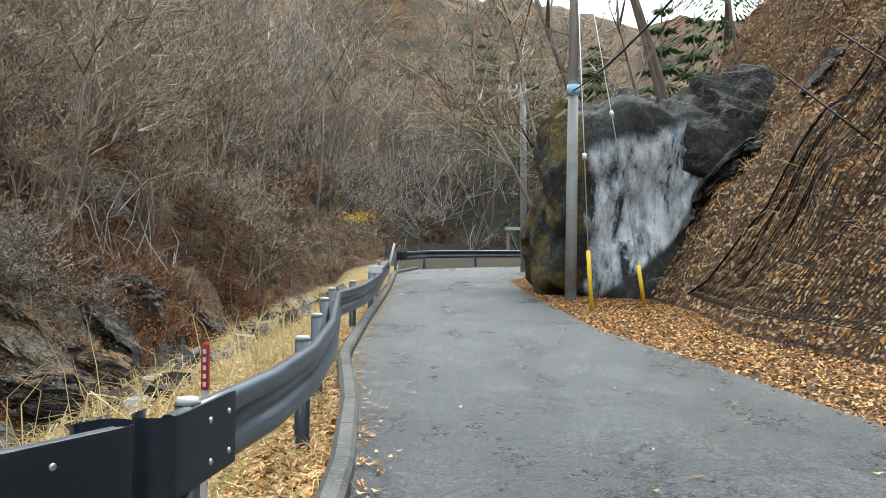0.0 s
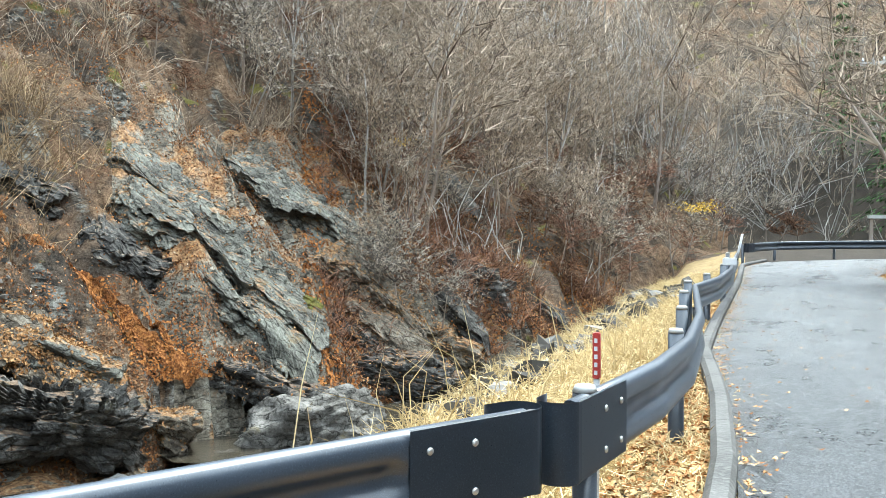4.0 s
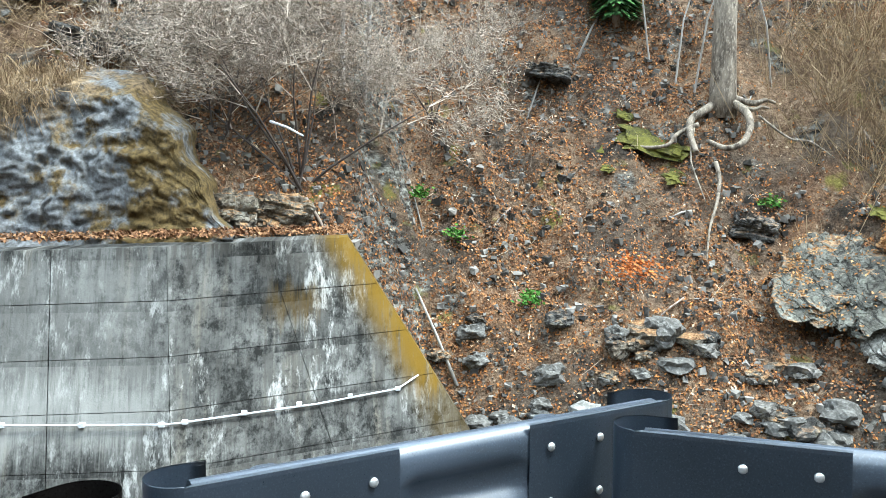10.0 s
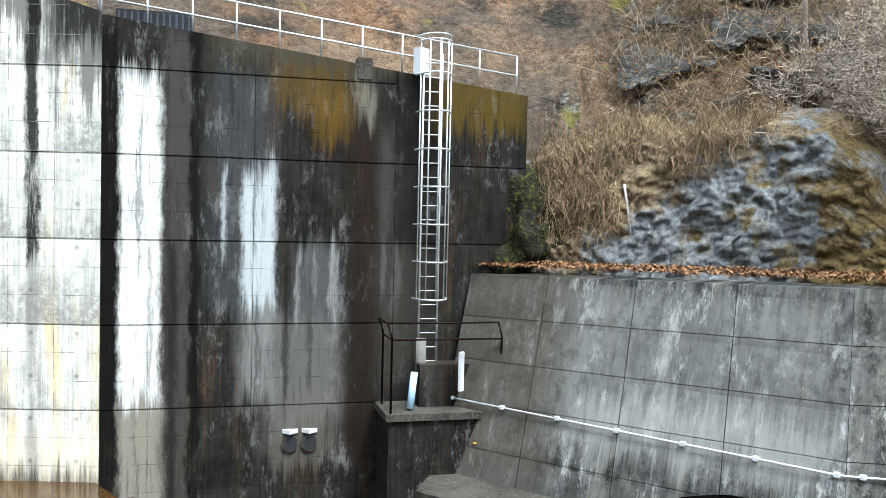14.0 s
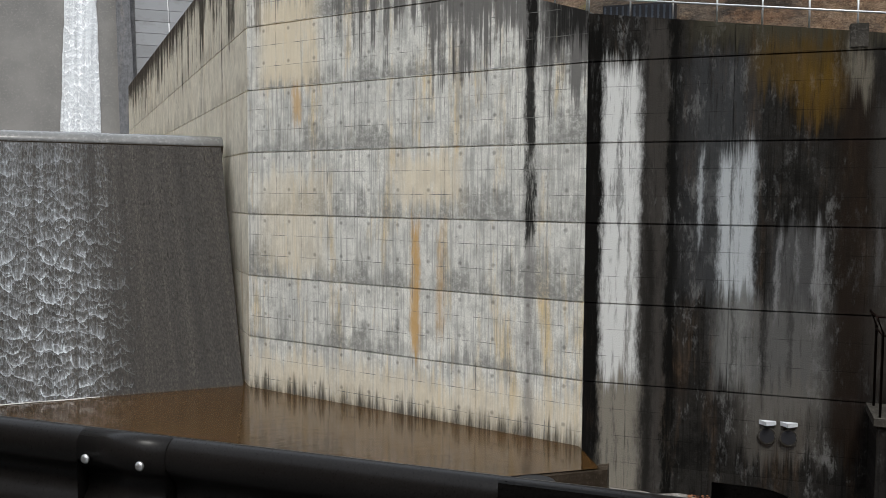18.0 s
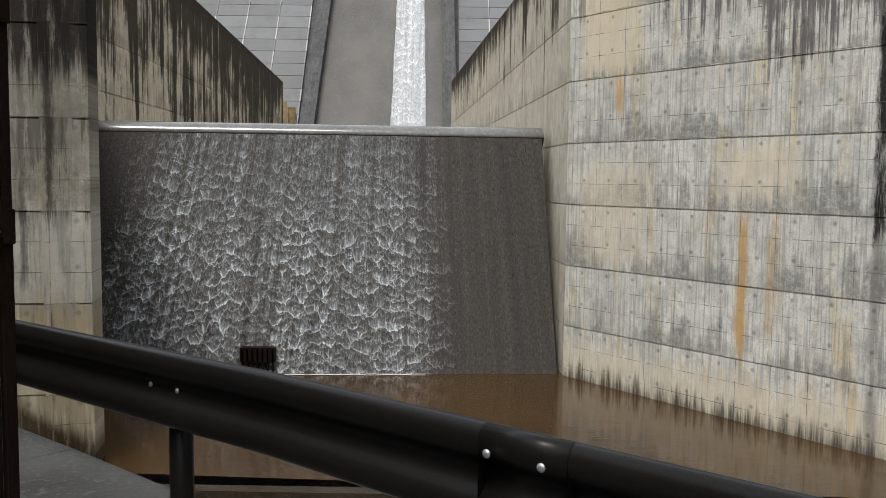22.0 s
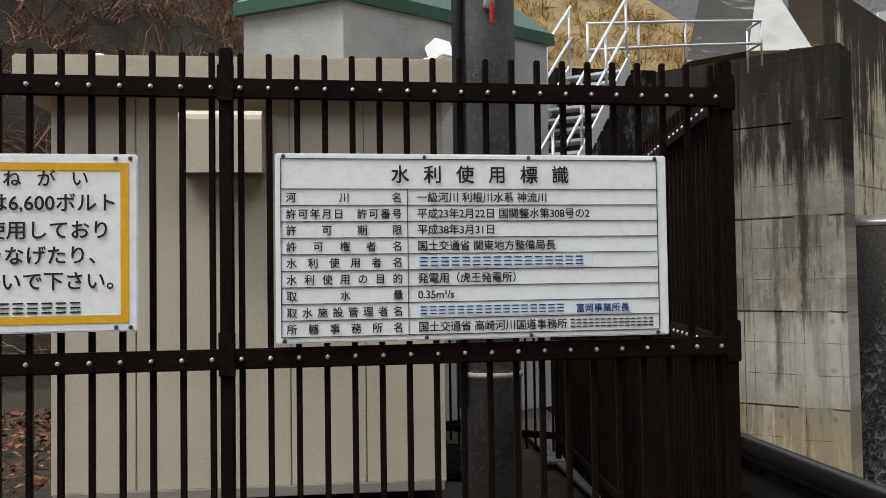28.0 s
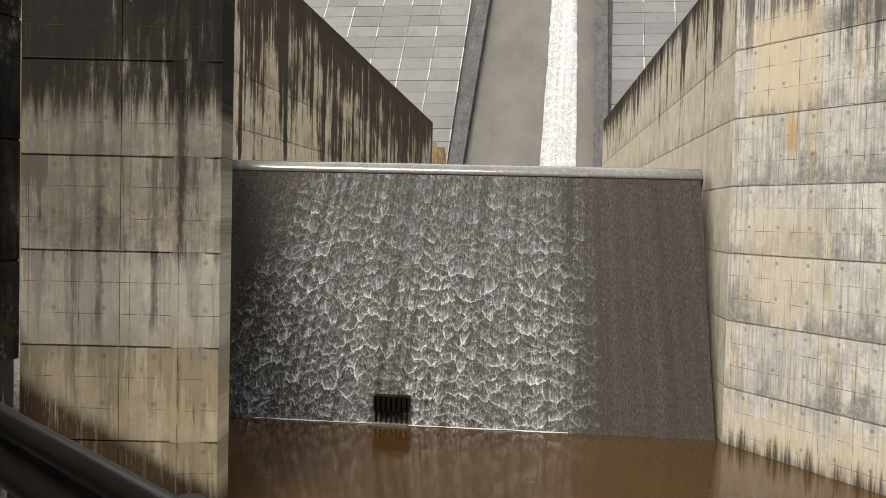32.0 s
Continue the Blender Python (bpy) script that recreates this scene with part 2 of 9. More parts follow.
def asphalt():
    """Damp worn asphalt: aggregate, wet and dry patches along the road, fine cracks."""
    m, t, b = nodes_of("damp_asphalt")
    co = coords(t)
    big, mid, fine = noise_tex(t, coords(t, (1, 0.35, 1)), 0.9, 7, 0.65), noise_tex(t, co, 15, 9, 0.8), noise_tex(t, co, 60, 4, 0.8)
    col = ramp(t, big, [(0.36, (0.032, 0.036, 0.041)), (0.64, (0.045, 0.049, 0.055))])
    col = blend(t, ramp(t, mid, [(0.42, bw(0.95)), (0.54, bw(0))]), col, (0.012, 0.015, 0.017))
    col = blend(t, ramp(t, fine, [(0.5, bw(0)), (0.58, bw(1.0))]), col, (0.17, 0.177, 0.184))
    v = t.nodes.new("ShaderNodeTexVoronoi")
    v.feature = "DISTANCE_TO_EDGE"
    v.inputs["Scale"].default_value = 0.55
    wv = t.nodes.new("ShaderNodeVectorMath")
    wv.operation = "ADD"
    nz = t.nodes.new("ShaderNodeTexNoise")
    nz.inputs["Scale"].default_value, nz.inputs["Detail"].default_value = 1.4, 8
    link(t, co, nz.inputs["Vector"])
    link(t, co, wv.inputs[0])
    link(t, nz.outputs["Color"], wv.inputs[1])
    link(t, wv.outputs[0], v.inputs["Vector"])
    crack = maths(t, "MULTIPLY", ramp(t, v.outputs["Distance"], [(0.004, bw(1)), (0.012, bw(0))]), ramp(t, big, [(0.45, bw(0)), (0.55, bw(0.35))]))
    link(t, blend(t, crack, col, (0.015, 0.016, 0.018)), b.inputs["Base Color"])
    link(t, ramp(t, maths(t, "ADD", maths(t, "MULTIPLY", big, 0.6), maths(t, "MULTIPLY", mid, 0.4)), [(0.38, bw(0.2)), (0.64, bw(0.55))]), b.inputs["Roughness"])
    bump(t, b, maths(t, "SUBTRACT", maths(t, "ADD", fine, mid), crack), 1.0, 0.014)
    return m


M_ASPH = asphalt()
# Base also darkened for tree shade over the compound; no canopy is built.
M_GROUND = surf("verge_dirt", (0.017, 0.014, 0.011), (0.032, 0.026, 0.02), (0.06, 0.042, 0.026), 1.2, 30, 0.9, 0, 0.7, 0.03)
M_BED = surf("river_gravel", (0.12, 0.105, 0.09), (0.24, 0.22, 0.2), (0.34, 0.32, 0.3), 1.5, 9, 0.8, 0, 1.0, 0.12)
M_TANLIT = surf("tan_leaf_litter", (0.025, 0.017, 0.012), (0.085, 0.055, 0.034), (0.25, 0.175, 0.11), 2.2, 20, 0.9, 0, 1.0, 0.05)
M_STRAWG = surf("dry_grass_soil", (0.14, 0.095, 0.045), (0.225, 0.165, 0.08), (0.3, 0.235, 0.125), 2, 30, 0.9, 0, 0.8, 0.03)


def hillside():
    m, t, b = nodes_of("leaf_littered_hillside")
    co = coords(t)
    mott = blend(t, 0.45, noise_tex(t, co, 24, 5, 0.75), noise_tex(t, co, 4.5, 6, 0.7))
    litter = ramp(t, mott, [(0.36, (0.0172, 0.0117, 0.00858)), (0.45, (0.0819, 0.0515, 0.0312)), (0.52, (0.156, 0.103, 0.064)), (0.6, (0.242, 0.179, 0.125)), (0.72, (0.328, 0.281, 0.226))])
    soil = ramp(t, mott, [(0.34, (0.0144, 0.0108, 0.00792)), (0.48, (0.0612, 0.0461, 0.0338)), (0.6, (0.115, 0.09, 0.0684)), (0.74, (0.216, 0.187, 0.151))])
    rockn = noise_tex(t, coords(t, (1, 1, 2.6)), 2.6, 10, 0.75)
    rock = ramp(t, rockn, [(0.4, (0.0096, 0.0088, 0.008)), (0.5, (0.08, 0.0736, 0.064)), (0.62, (0.272, 0.272, 0.248))])
    moss = ramp(t, mott, [(0.3, (0.05, 0.055, 0.012)), (0.7, (0.22, 0.2, 0.04))])
    big = noise_tex(t, co, 0.33, 6, 0.6)
    col = blend(t, ramp(t, big, [(0.44, bw(0)), (0.56, bw(1))]), soil, litter)
    col = blend(t, ramp(t, noise_tex(t, co, 0.21, 7, 0.68), [(0.54, bw(0)), (0.64, bw(0.6))]), col, ramp(t, mott, [(0.36, (0.03, 0.014, 0.007)), (0.5, (0.13, 0.066, 0.032)), (0.66, (0.27, 0.17, 0.1))]))
    col = blend(t, ramp(t, noise_tex(t, coords(t, (1, 1, 1.4)), 0.37, 8, 0.7), [(0.38, bw(0.9)), (0.45, bw(0))]), col, ramp(t, mott, [(0.4, (0.006, 0.0055, 0.005)), (0.62, (0.045, 0.039, 0.032))]))
    geo = t.nodes.new("ShaderNodeNewGeometry")
    sep = t.nodes.new("ShaderNodeSeparateXYZ")
    link(t, geo.outputs["Normal"], sep.inputs[0])
    steep = maths(t, "SUBTRACT", maths(t, "MULTIPLY", noise_tex(t, co, 0.8, 7, 0.7), 1.0), sep.outputs[2])
    col = blend(t, ramp(t, steep, [(-0.02, bw(0)), (0.1, bw(1))]), col, rock)
    mm = ramp(t, noise_tex(t, co, 0.9, 4, 0.5), [(0.64, bw(0)), (0.7, bw(0.75))])
    col = blend(t, mm, col, moss)
    link(t, col, b.inputs["Base Color"])
    b.inputs["Roughness"].default_value = 0.92
    b.inputs["Specular IOR Level"].default_value = 0.1
    bump(t, b, maths(t, "ADD", mott, maths(t, "MULTIPLY", rockn, 1.5)), 0.9, 0.1)
    return m


M_HILL = hillside()


def bedrock(name, pale, mid, dark, cut, tint=(0.2, 0.15, 0.04), litter=0.0, lie=0.5):
    """Layered rock: bands along the bedding, split by dark cracks, lichen in patches, dead leaves lying on its flat tops."""
    m, t, b = nodes_of(name)
    band = noise_tex(t, coords(t, (0.7, 0.7, 2.2)), 1.7, 11, 0.72)
    blot = noise_tex(t, coords(t), 1.3, 10, 0.72)
    fine = noise_tex(t, coords(t), 11, 8, 0.75)
    k = maths(t, "ADD", maths(t, "MULTIPLY", band, 0.24), maths(t, "ADD", maths(t, "MULTIPLY", blot, 0.4), maths(t, "MULTIPLY", fine, 0.36)))
    col = ramp(t, k, [(cut - 0.09, dark), (cut, mid), (cut + 0.09, pale)])
    v = t.nodes.new("ShaderNodeTexVoronoi")
    v.feature = "DISTANCE_TO_EDGE"
    v.inputs["Scale"].default_value = 1.7
    wv = t.nodes.new("ShaderNodeVectorMath")
    wv.operation = "ADD"
    nz = t.nodes.new("ShaderNodeTexNoise")
    nz.inputs["Scale"].default_value, nz.inputs["Detail"].default_value = 2.2, 8
    link(t, coords(t), nz.inputs["Vector"])
    link(t, coords(t, (0.6, 1, 2.6)), wv.inputs[0])
    link(t, nz.outputs["Color"], wv.inputs[1])
    link(t, wv.outputs[0], v.inputs["Vector"])
    crack = ramp(t, v.outputs["Distance"], [(0.008, bw(1)), (0.035, bw(0))])
    col = blend(t, maths(t, "MULTIPLY", crack, 0.7), col, (0.012, 0.011, 0.01))
    col = blend(t, ramp(t, noise_tex(t, coords(t), 1.1, 6, 0.65), [(0.6, bw(0)), (0.68, bw(0.7))]), col, tint)
    if litter:
        geo = t.nodes.new("ShaderNodeNewGeometry")
        up = maths(t, "ADD", dot(t, geo.outputs["Normal"], (0, 0, 1)), maths(t, "MULTIPLY", maths(t, "SUBTRACT", blot, 0.5), 1.3))
        dust = ramp(t, fine, [(0.36, (0.05, 0.026, 0.012)), (0.5, (0.2, 0.105, 0.045)), (0.66, (0.36, 0.24, 0.12))])
        col = blend(t, ramp(t, up, [(lie, bw(0)), (lie + 0.16, bw(litter))]), col, dust)
    link(t, col, b.inputs["Base Color"])
    b.inputs["Roughness"].default_value = 0.8
    b.inputs["Specular IOR Level"].default_value = 0.2
    bump(t, b, maths(t, "SUBTRACT", maths(t, "ADD", maths(t, "ADD", band, blot), maths(t, "MULTIPLY", fine, 0.6)), crack), 0.9, 0.09)
    return m


M_BEDP = bedrock("grey_green_bedrock", (0.21, 0.215, 0.185), (0.105, 0.103, 0.088), (0.022, 0.02, 0.017), 0.5, (0.16, 0.105, 0.045), 0.85, 0.78)
M_BEDW = bedrock("white_broken_bedrock", (0.36, 0.36, 0.335), (0.16, 0.154, 0.138), (0.04, 0.037, 0.032), 0.51)
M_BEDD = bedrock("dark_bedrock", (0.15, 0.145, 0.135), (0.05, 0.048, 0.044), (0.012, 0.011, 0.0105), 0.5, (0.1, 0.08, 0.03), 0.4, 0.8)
M_BEDO = bedrock("brown_bedrock", (0.26, 0.24, 0.2), (0.12, 0.1, 0.075), (0.026, 0.021, 0.016), 0.5, (0.2, 0.12, 0.04), 0.9, 0.7)
M_BOULDER = bedrock("grey_river_boulder", (0.2, 0.19, 0.175), (0.1, 0.094, 0.084), (0.028, 0.026, 0.023), 0.49, (0.14, 0.11, 0.05))
M_CLIFF = bedrock("leaf_strewn_cliff_rock", (0.25, 0.235, 0.195), (0.115, 0.1, 0.077), (0.02, 0.017, 0.013), 0.5, (0.17, 0.09, 0.035), 0.95, 0.72)


BLK, WHT, RST, MOS = (0.005, 0.0046, 0.0042), (0.74, 0.74, 0.72), (0.5, 0.3, 0.1), (0.2, 0.12, 0.015)
GRY = (0.2, 0.19, 0.18)
CREAM = (0.66, 0.57, 0.42)
M_WALL_R = concrete("stained_pale_concrete", (0.84, 0.825, 0.76), (0.58, 0.575, 0.54), (0.12, 0.115, 0.11), (0.6, 0.45, 0.22), 1.6, 0.0, (-9.95, -15.75), (5.95, -8.15),
                    [(-1, 11, -4.2, -2.9, CREAM, 0.6, 0.5), (1.2, 1.46, 0.4, 9, BLK, 0.95, 0.05), (1.2, 1.45, -5, 0.4, GRY, 0.7, 0.1), (-1, 1.0, 4.7, 9, BLK, 0.9, 0.3),
                     (4.3, 4.55, -2.5, 0.8, RST, 0.85, 0.08), (3.6, 3.8, -1.8, 0.6, RST, 0.5, 0.08), (8.1, 8.4, 3.3, 4.3, RST, 0.7, 0.08), (7.6, 9.6, 4.3, 6.6, CREAM, 0.8, 0.4), (3.2, 5, 1.2, 2.4, CREAM, 0.7, 0.4), (7.4, 9.6, -0.6, 2.0, CREAM, 0.5, 0.6), (-1, 11, -6, -3.75, BLK, 0.85, 0.3)],
                    0.8, (0.9, 0.5633), 0.8, (5.3, 0.317, 2.0, 0.8), 0.85, 0.5, 0.5)
M_TRAIN = concrete("streaked_training_wall_concrete", (0.72, 0.64, 0.5), (0.5, 0.44, 0.34), (0.03, 0.025, 0.02), (0.34, 0.23, 0.11), 0.6, 0.16, (-4, -24), (0.05, -1), [(-5, 80, 9.0, 12, (0.05, 0.04, 0.032), 0.95, 0.5)], 0.5,
                   (1.8, 1.69), 0.7, (10.05, -0.022, 6.0, 0.84), 0.4, 0.3, 0.0, 1.69, 0.3, 2.2)
M_TRAINR = concrete("pale_training_wall_concrete", (0.88, 0.82, 0.68), (0.74, 0.68, 0.56), (0.03, 0.025, 0.02), (0.34, 0.23, 0.11), 0.6, 0.08, (-4, -24), (0.05, -1), [(-5, 80, 8.3, 12, (0.05, 0.04, 0.032), 0.95, 0.5)], 0.5,
                   (1.8, 1.69), 0.7, (8.5, 0.015, 3.4, 0.66), 0.4, 0.3, 0.0, 1.69, 0.3, 2.2)
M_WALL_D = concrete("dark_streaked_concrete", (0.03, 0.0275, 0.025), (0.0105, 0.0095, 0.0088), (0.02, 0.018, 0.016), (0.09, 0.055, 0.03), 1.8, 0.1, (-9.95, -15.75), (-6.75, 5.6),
                    [(-0.3, 0.32, -9, 5, BLK, 1.0, 0.05), (0.36, 1.12, -2.4, 4.2, (0.6, 0.6, 0.58), 0.93, 0.1), (0.68, 0.74, 0.2, 3.6, BLK, 0.6, 0.03), (0.9, 0.97, -2.2, 1.0, (0.1, 0.09, 0.08), 0.6, 0.04), (0.36, 1.2, -9, -2.4, (0.22, 0.2, 0.165), 0.85, 0.1), (1.16, 1.72, -9, 5, (0.05, 0.045, 0.04), 0.75, 0.2), (1.68, 1.88, -9, 6, BLK, 1.0, 0.05), (1.25, 1.45, -9, 1, BLK, 0.7, 0.08),
                     (2.05, 3.3, -0.6, 4.3, (0.05, 0.052, 0.054), 0.6, 0.4), (2.7, 3.36, -0.5, 2.35, (0.4, 0.42, 0.43), 0.85, 0.09), (2.93, 2.98, 0.6, 2.4, (0.05, 0.05, 0.05), 0.7, 0.04), (2.3, 2.38, 0.6, 2.2, (0.4, 0.42, 0.43), 0.7, 0.06), (2.7, 3.4, -2.4, -0.55, (0.26, 0.26, 0.25), 0.5, 0.25), (3.4, 4.75, -2.9, -0.6, (0.17, 0.167, 0.16), 0.45, 0.35), (3.0, 3.06, -2.8, -0.3, (0.012, 0.011, 0.01), 0.7, 0.05), (3.55, 3.66, -2.6, 0.9, (0.01, 0.009, 0.008), 0.75, 0.06), (4.05, 4.12, -2.3, 0.2, (0.012, 0.011, 0.01), 0.6, 0.05), (3.2, 4.75, -3.75, -2.2, (0.1, 0.092, 0.08), 0.6, 0.4), (3.75, 4.7, -0.7, 0.85, (0.1, 0.1, 0.1), 0.5, 0.2), (3.8, 3.86, -0.9, 0.7, (0.28, 0.28, 0.28), 0.5, 0.05), (4.14, 4.2, -0.3, 0.9, (0.2, 0.2, 0.2), 0.5, 0.05), (4.48, 4.66, -0.6, 0.85, (0.28, 0.28, 0.28), 0.6, 0.07), (5.55, 5.65, -0.4, 0.85, (0.16, 0.16, 0.16), 0.6, 0.05), (5.85, 6.0, -0.5, 0.8, (0.16, 0.16, 0.16), 0.6, 0.05), (5.5, 5.8, 1.0, 3.2, (0.08, 0.078, 0.072), 0.6, 0.15), (4.88, 5.42, -3.6, 3.6, (0.012, 0.007, 0.0045), 0.75, 0.15), (5.6, 6.6, -2.2, 0.8, (0.09, 0.08, 0.07), 0.5, 0.4),
                     (4.75, 6.5, -3, 3.6, (0.017, 0.013, 0.0105), 0.45, 0.5), (3.3, 4.85, 3.6, 4.6, (0.1, 0.06, 0.012), 0.5, 0.3), (4.1, 4.85, 3.0, 3.9, (0.11, 0.062, 0.009), 0.55, 0.25), (6.7, 8.8, 3.3, 4.6, (0.09, 0.058, 0.009), 0.6, 0.4), (2.1, 6, 4.5, 9, (0.05, 0.045, 0.03), 0.7, 0.3), (4.95, 5.4, 3.5, 4.3, (0.2, 0.18, 0.14), 0.5, 0.1)],
                    0.5, (0.9, 0.5633), 0.25, (5.25, -0.125, 1.6, 0.45), 0.4, 0.5, 0.0, 1.69, 0.6, 5.0, 0.5, 0.16)
M_RAMP = concrete("weathered_grey_concrete", (0.15, 0.15, 0.142), (0.044, 0.044, 0.042), (0.05, 0.048, 0.044), (0.2, 0.17, 0.12), 1.2, 0.12, (-15.5, -10.9), (0, 1),
                  [(0, 2.6, -6, 2, (0.06, 0.052, 0.042), 0.7, 0.5), (3.0, 7.6, -2.6, -1.8, (0.34, 0.34, 0.32), 0.45, 0.5), (0.6, 12, -6, -3.6, (0.06, 0.058, 0.055), 0.75, 0.4), (2.5, 7.6, -2.9, 0.2, (0.2, 0.2, 0.19), 0.35, 0.6), (10.5, 18, -9, 2, (0.05, 0.034, 0.01), 0.6, 0.3, 0.58), (10.75, 18, -2.6, 2, (0.12, 0.072, 0.009), 0.85, 0.35, 0.58), (9.4, 10.3, -0.9, -0.5, (0.08, 0.05, 0.01), 0.7, 0.2)], 0.3, (1.93, 0.86), 0.0, (0.4, 0.0, 1.0, 0.45), 0.9, 0.25, 0.0, 0.86, 1.0, 7.0, 0.6, 0.42)
M_PIER = concrete("stained_pier_concrete", (0.46, 0.425, 0.355), (0.18, 0.164, 0.136), (0.035, 0.03, 0.027), (0.36, 0.25, 0.13), 1.6, 0.2, (5.7, -15.6), (3.7, 0.6),
                  [(-3, 9, -6, -0.8, (0.5, 0.42, 0.28), 0.5, 0.5), (-3, 9, -0.8, 0.9, (0.5, 0.48, 0.43), 0.45, 0.5), (1.3, 1.42, -0.5, 3.4, BLK, 0.55, 0.05), (2.3, 2.42, -0.6, 3.4, BLK, 0.6, 0.05), (2.75, 2.82, -1.9, 3.4, BLK, 0.5, 0.05), (-3, 9, 3.3, 9, (0.018, 0.016, 0.014), 0.95, 0.4), (0.2, 4, 1.7, 3.4, (0.2, 0.185, 0.155), 0.5, 0.4), (0.8, 0.95, 0.8, 3.4, BLK, 0.7, 0.06), (-1, 9, -6, -3.3, BLK, 0.6, 0.4), (1.7, 4, -2.6, 9, (0.03, 0.026, 0.022), 0.4, 0.5), (6.3, 30, -9, -0.4, (0.03, 0.017, 0.008), 0.93, 0.4, -1.8)], 0.5, (0.9, 0.5633), 0.4, (5.3, 0.0, 2.0, 0.72), 0.45, 0.25, 0.4, 1.69, 0.35, 2.6, 0.95)
M_DAM = concrete("dam_concrete", (0.12, 0.12, 0.124), (0.075, 0.075, 0.0788), (0.09, 0.09, 0.09), (0.225, 0.195, 0.165), 0.5, 0.08, (0, 0), (1, 0), [], 0.3, (3, 1.5), 0.2)
M_SLAB = surf("worn_slab_concrete", (0.078, 0.075, 0.069), (0.132, 0.126, 0.117), (0.18, 0.174, 0.162), 1.2, 30, 0.75, 0, 0.4)
# Bluish lift in the base stands for sky sheen on the rails.
M_RAIL = surf("worn_dark_steel_sky_tinted", (0.02, 0.028, 0.04), (0.033, 0.044, 0.062), (0.058, 0.073, 0.095), 1.2, 160, 0.33, 0.0, 0.03, 0.001, 0.06, gloss=0.7)
# Same rail steel again, darker: shade put into the pool rail's colour.
M_RAILD = surf("dark_painted_steel_shaded", (0.005, 0.0044, 0.0042), (0.008, 0.007, 0.0065), (0.014, 0.0125, 0.012), 1.2, 160, 0.3, 0.0, 0.03, 0.001, 0.04, gloss=0.11)
M_FENCE = surf("brown_fence_paint", (0.007, 0.004, 0.0033), (0.011, 0.006, 0.0048), (0.018, 0.012, 0.01), 2, 60, 0.5, 0, 0.05, 0.001, gloss=0.05)
M_BOLT = plain("galvanised_bolt", (0.5, 0.5, 0.5), 0.4, 0.8)
M_GALV = plain("galvanised_steel", (0.55, 0.56, 0.57), 0.45, 0.6)
M_CABIN = plain("beige_painted_panel", (0.5, 0.44, 0.345), 0.45)
M_CABIND = plain("grey_panel_joint", (0.25, 0.23, 0.2), 0.6)
M_POLE = surf("aged_pole_concrete", (0.2, 0.2, 0.2), (0.3, 0.3, 0.29), (0.38, 0.37, 0.36), 2, 40, 0.7)
M_STUCCO = surf("grey_render", (0.25, 0.25, 0.24), (0.33, 0.33, 0.32), (0.4, 0.4, 0.385), 2, 60, 0.85)
M_GREEN = plain("dark_green_roof", (0.02, 0.07, 0.045), 0.4)
M_WHITE = plain("white_sign_enamel", (0.88, 0.89, 0.88), 0.3, 0, 30, 0.03)
M_BLACK = plain("black_sign_ink", (0.025, 0.025, 0.028), 0.5)
M_BLUE = plain("blue_sign_ink", (0.02, 0.05, 0.2), 0.5)
M_LBLUE = plain("pale_blue_sticker", (0.78, 0.84, 0.88), 0.4, 0, 30, 0.03)
M_YEL = plain("yellow_sign_border", (0.8, 0.42, 0.02), 0.4)
M_YGUARD = plain("yellow_plastic_guard", (0.75, 0.5, 0.02), 0.4)
M_PVC = plain("white_pvc_pipe", (0.55, 0.565, 0.59), 0.4)


def pool_water():
    m, t, b = nodes_of("brown_pool_water")
    co = coords(t)
    link(t, ramp(t, noise_tex(t, co, 0.25, 3), [(0.35, (0.034, 0.018, 0.006)), (0.65, (0.055, 0.029, 0.01))]), b.inputs["Base Color"])
    b.inputs["Roughness"].default_value = 0.06
    bump(t, b, noise_tex(t, coords(t, (1, 1.6, 1)), 2.2, 4, 0.6), 0.12, 0.05)
    return m


M_POOL = pool_water()


# ---- mesh helpers ----
def part(name, bm, material, parent=None, label=""):
    me = bpy.data.meshes.new(name)
    bm.to_mesh(me)
    bm.free()
    for k in material if isinstance(material, (list, tuple)) else (material,):
        me.materials.append(k)
    ob = new(name, me)
    if parent is not None:
        ob.parent = parent
    if label:
        ob["label"] = label
    return ob


def thing(name, label, category, group="", kind="", at=(0, 0, 0)):
    ob = new(name)
    ob.location = at
    return tagged(ob, label, category, group, kind)


def share(name, ob, m, parent=None):
    """Another object on ob's mesh."""
    o = new(name, ob.data)
    o.parent = parent
    o.matrix_basis = m
    return o


def cuboid(bm, lo, hi, m=None, bevel=0.0):
    g = bmesh.ops.create_cube(bm, size=1)
    s = Matrix.Diagonal((hi[0] - lo[0], hi[1] - lo[1], hi[2] - lo[2], 1))
    c = Matrix.Translation([(a + b) / 2 for a, b in zip(lo, hi)])
    bmesh.ops.transform(bm, matrix=(m or Matrix()) @ c @ s, verts=g["verts"])
    if bevel:
        es = {e for v in g["verts"] for e in v.link_edges}
        bmesh.ops.bevel(bm, geom=list(es), offset=bevel, segments=2, affect="EDGES")
    return bm


def box(lo, hi, m=None, bevel=0.0):
    return cuboid(bmesh.new(), lo, hi, m, bevel)


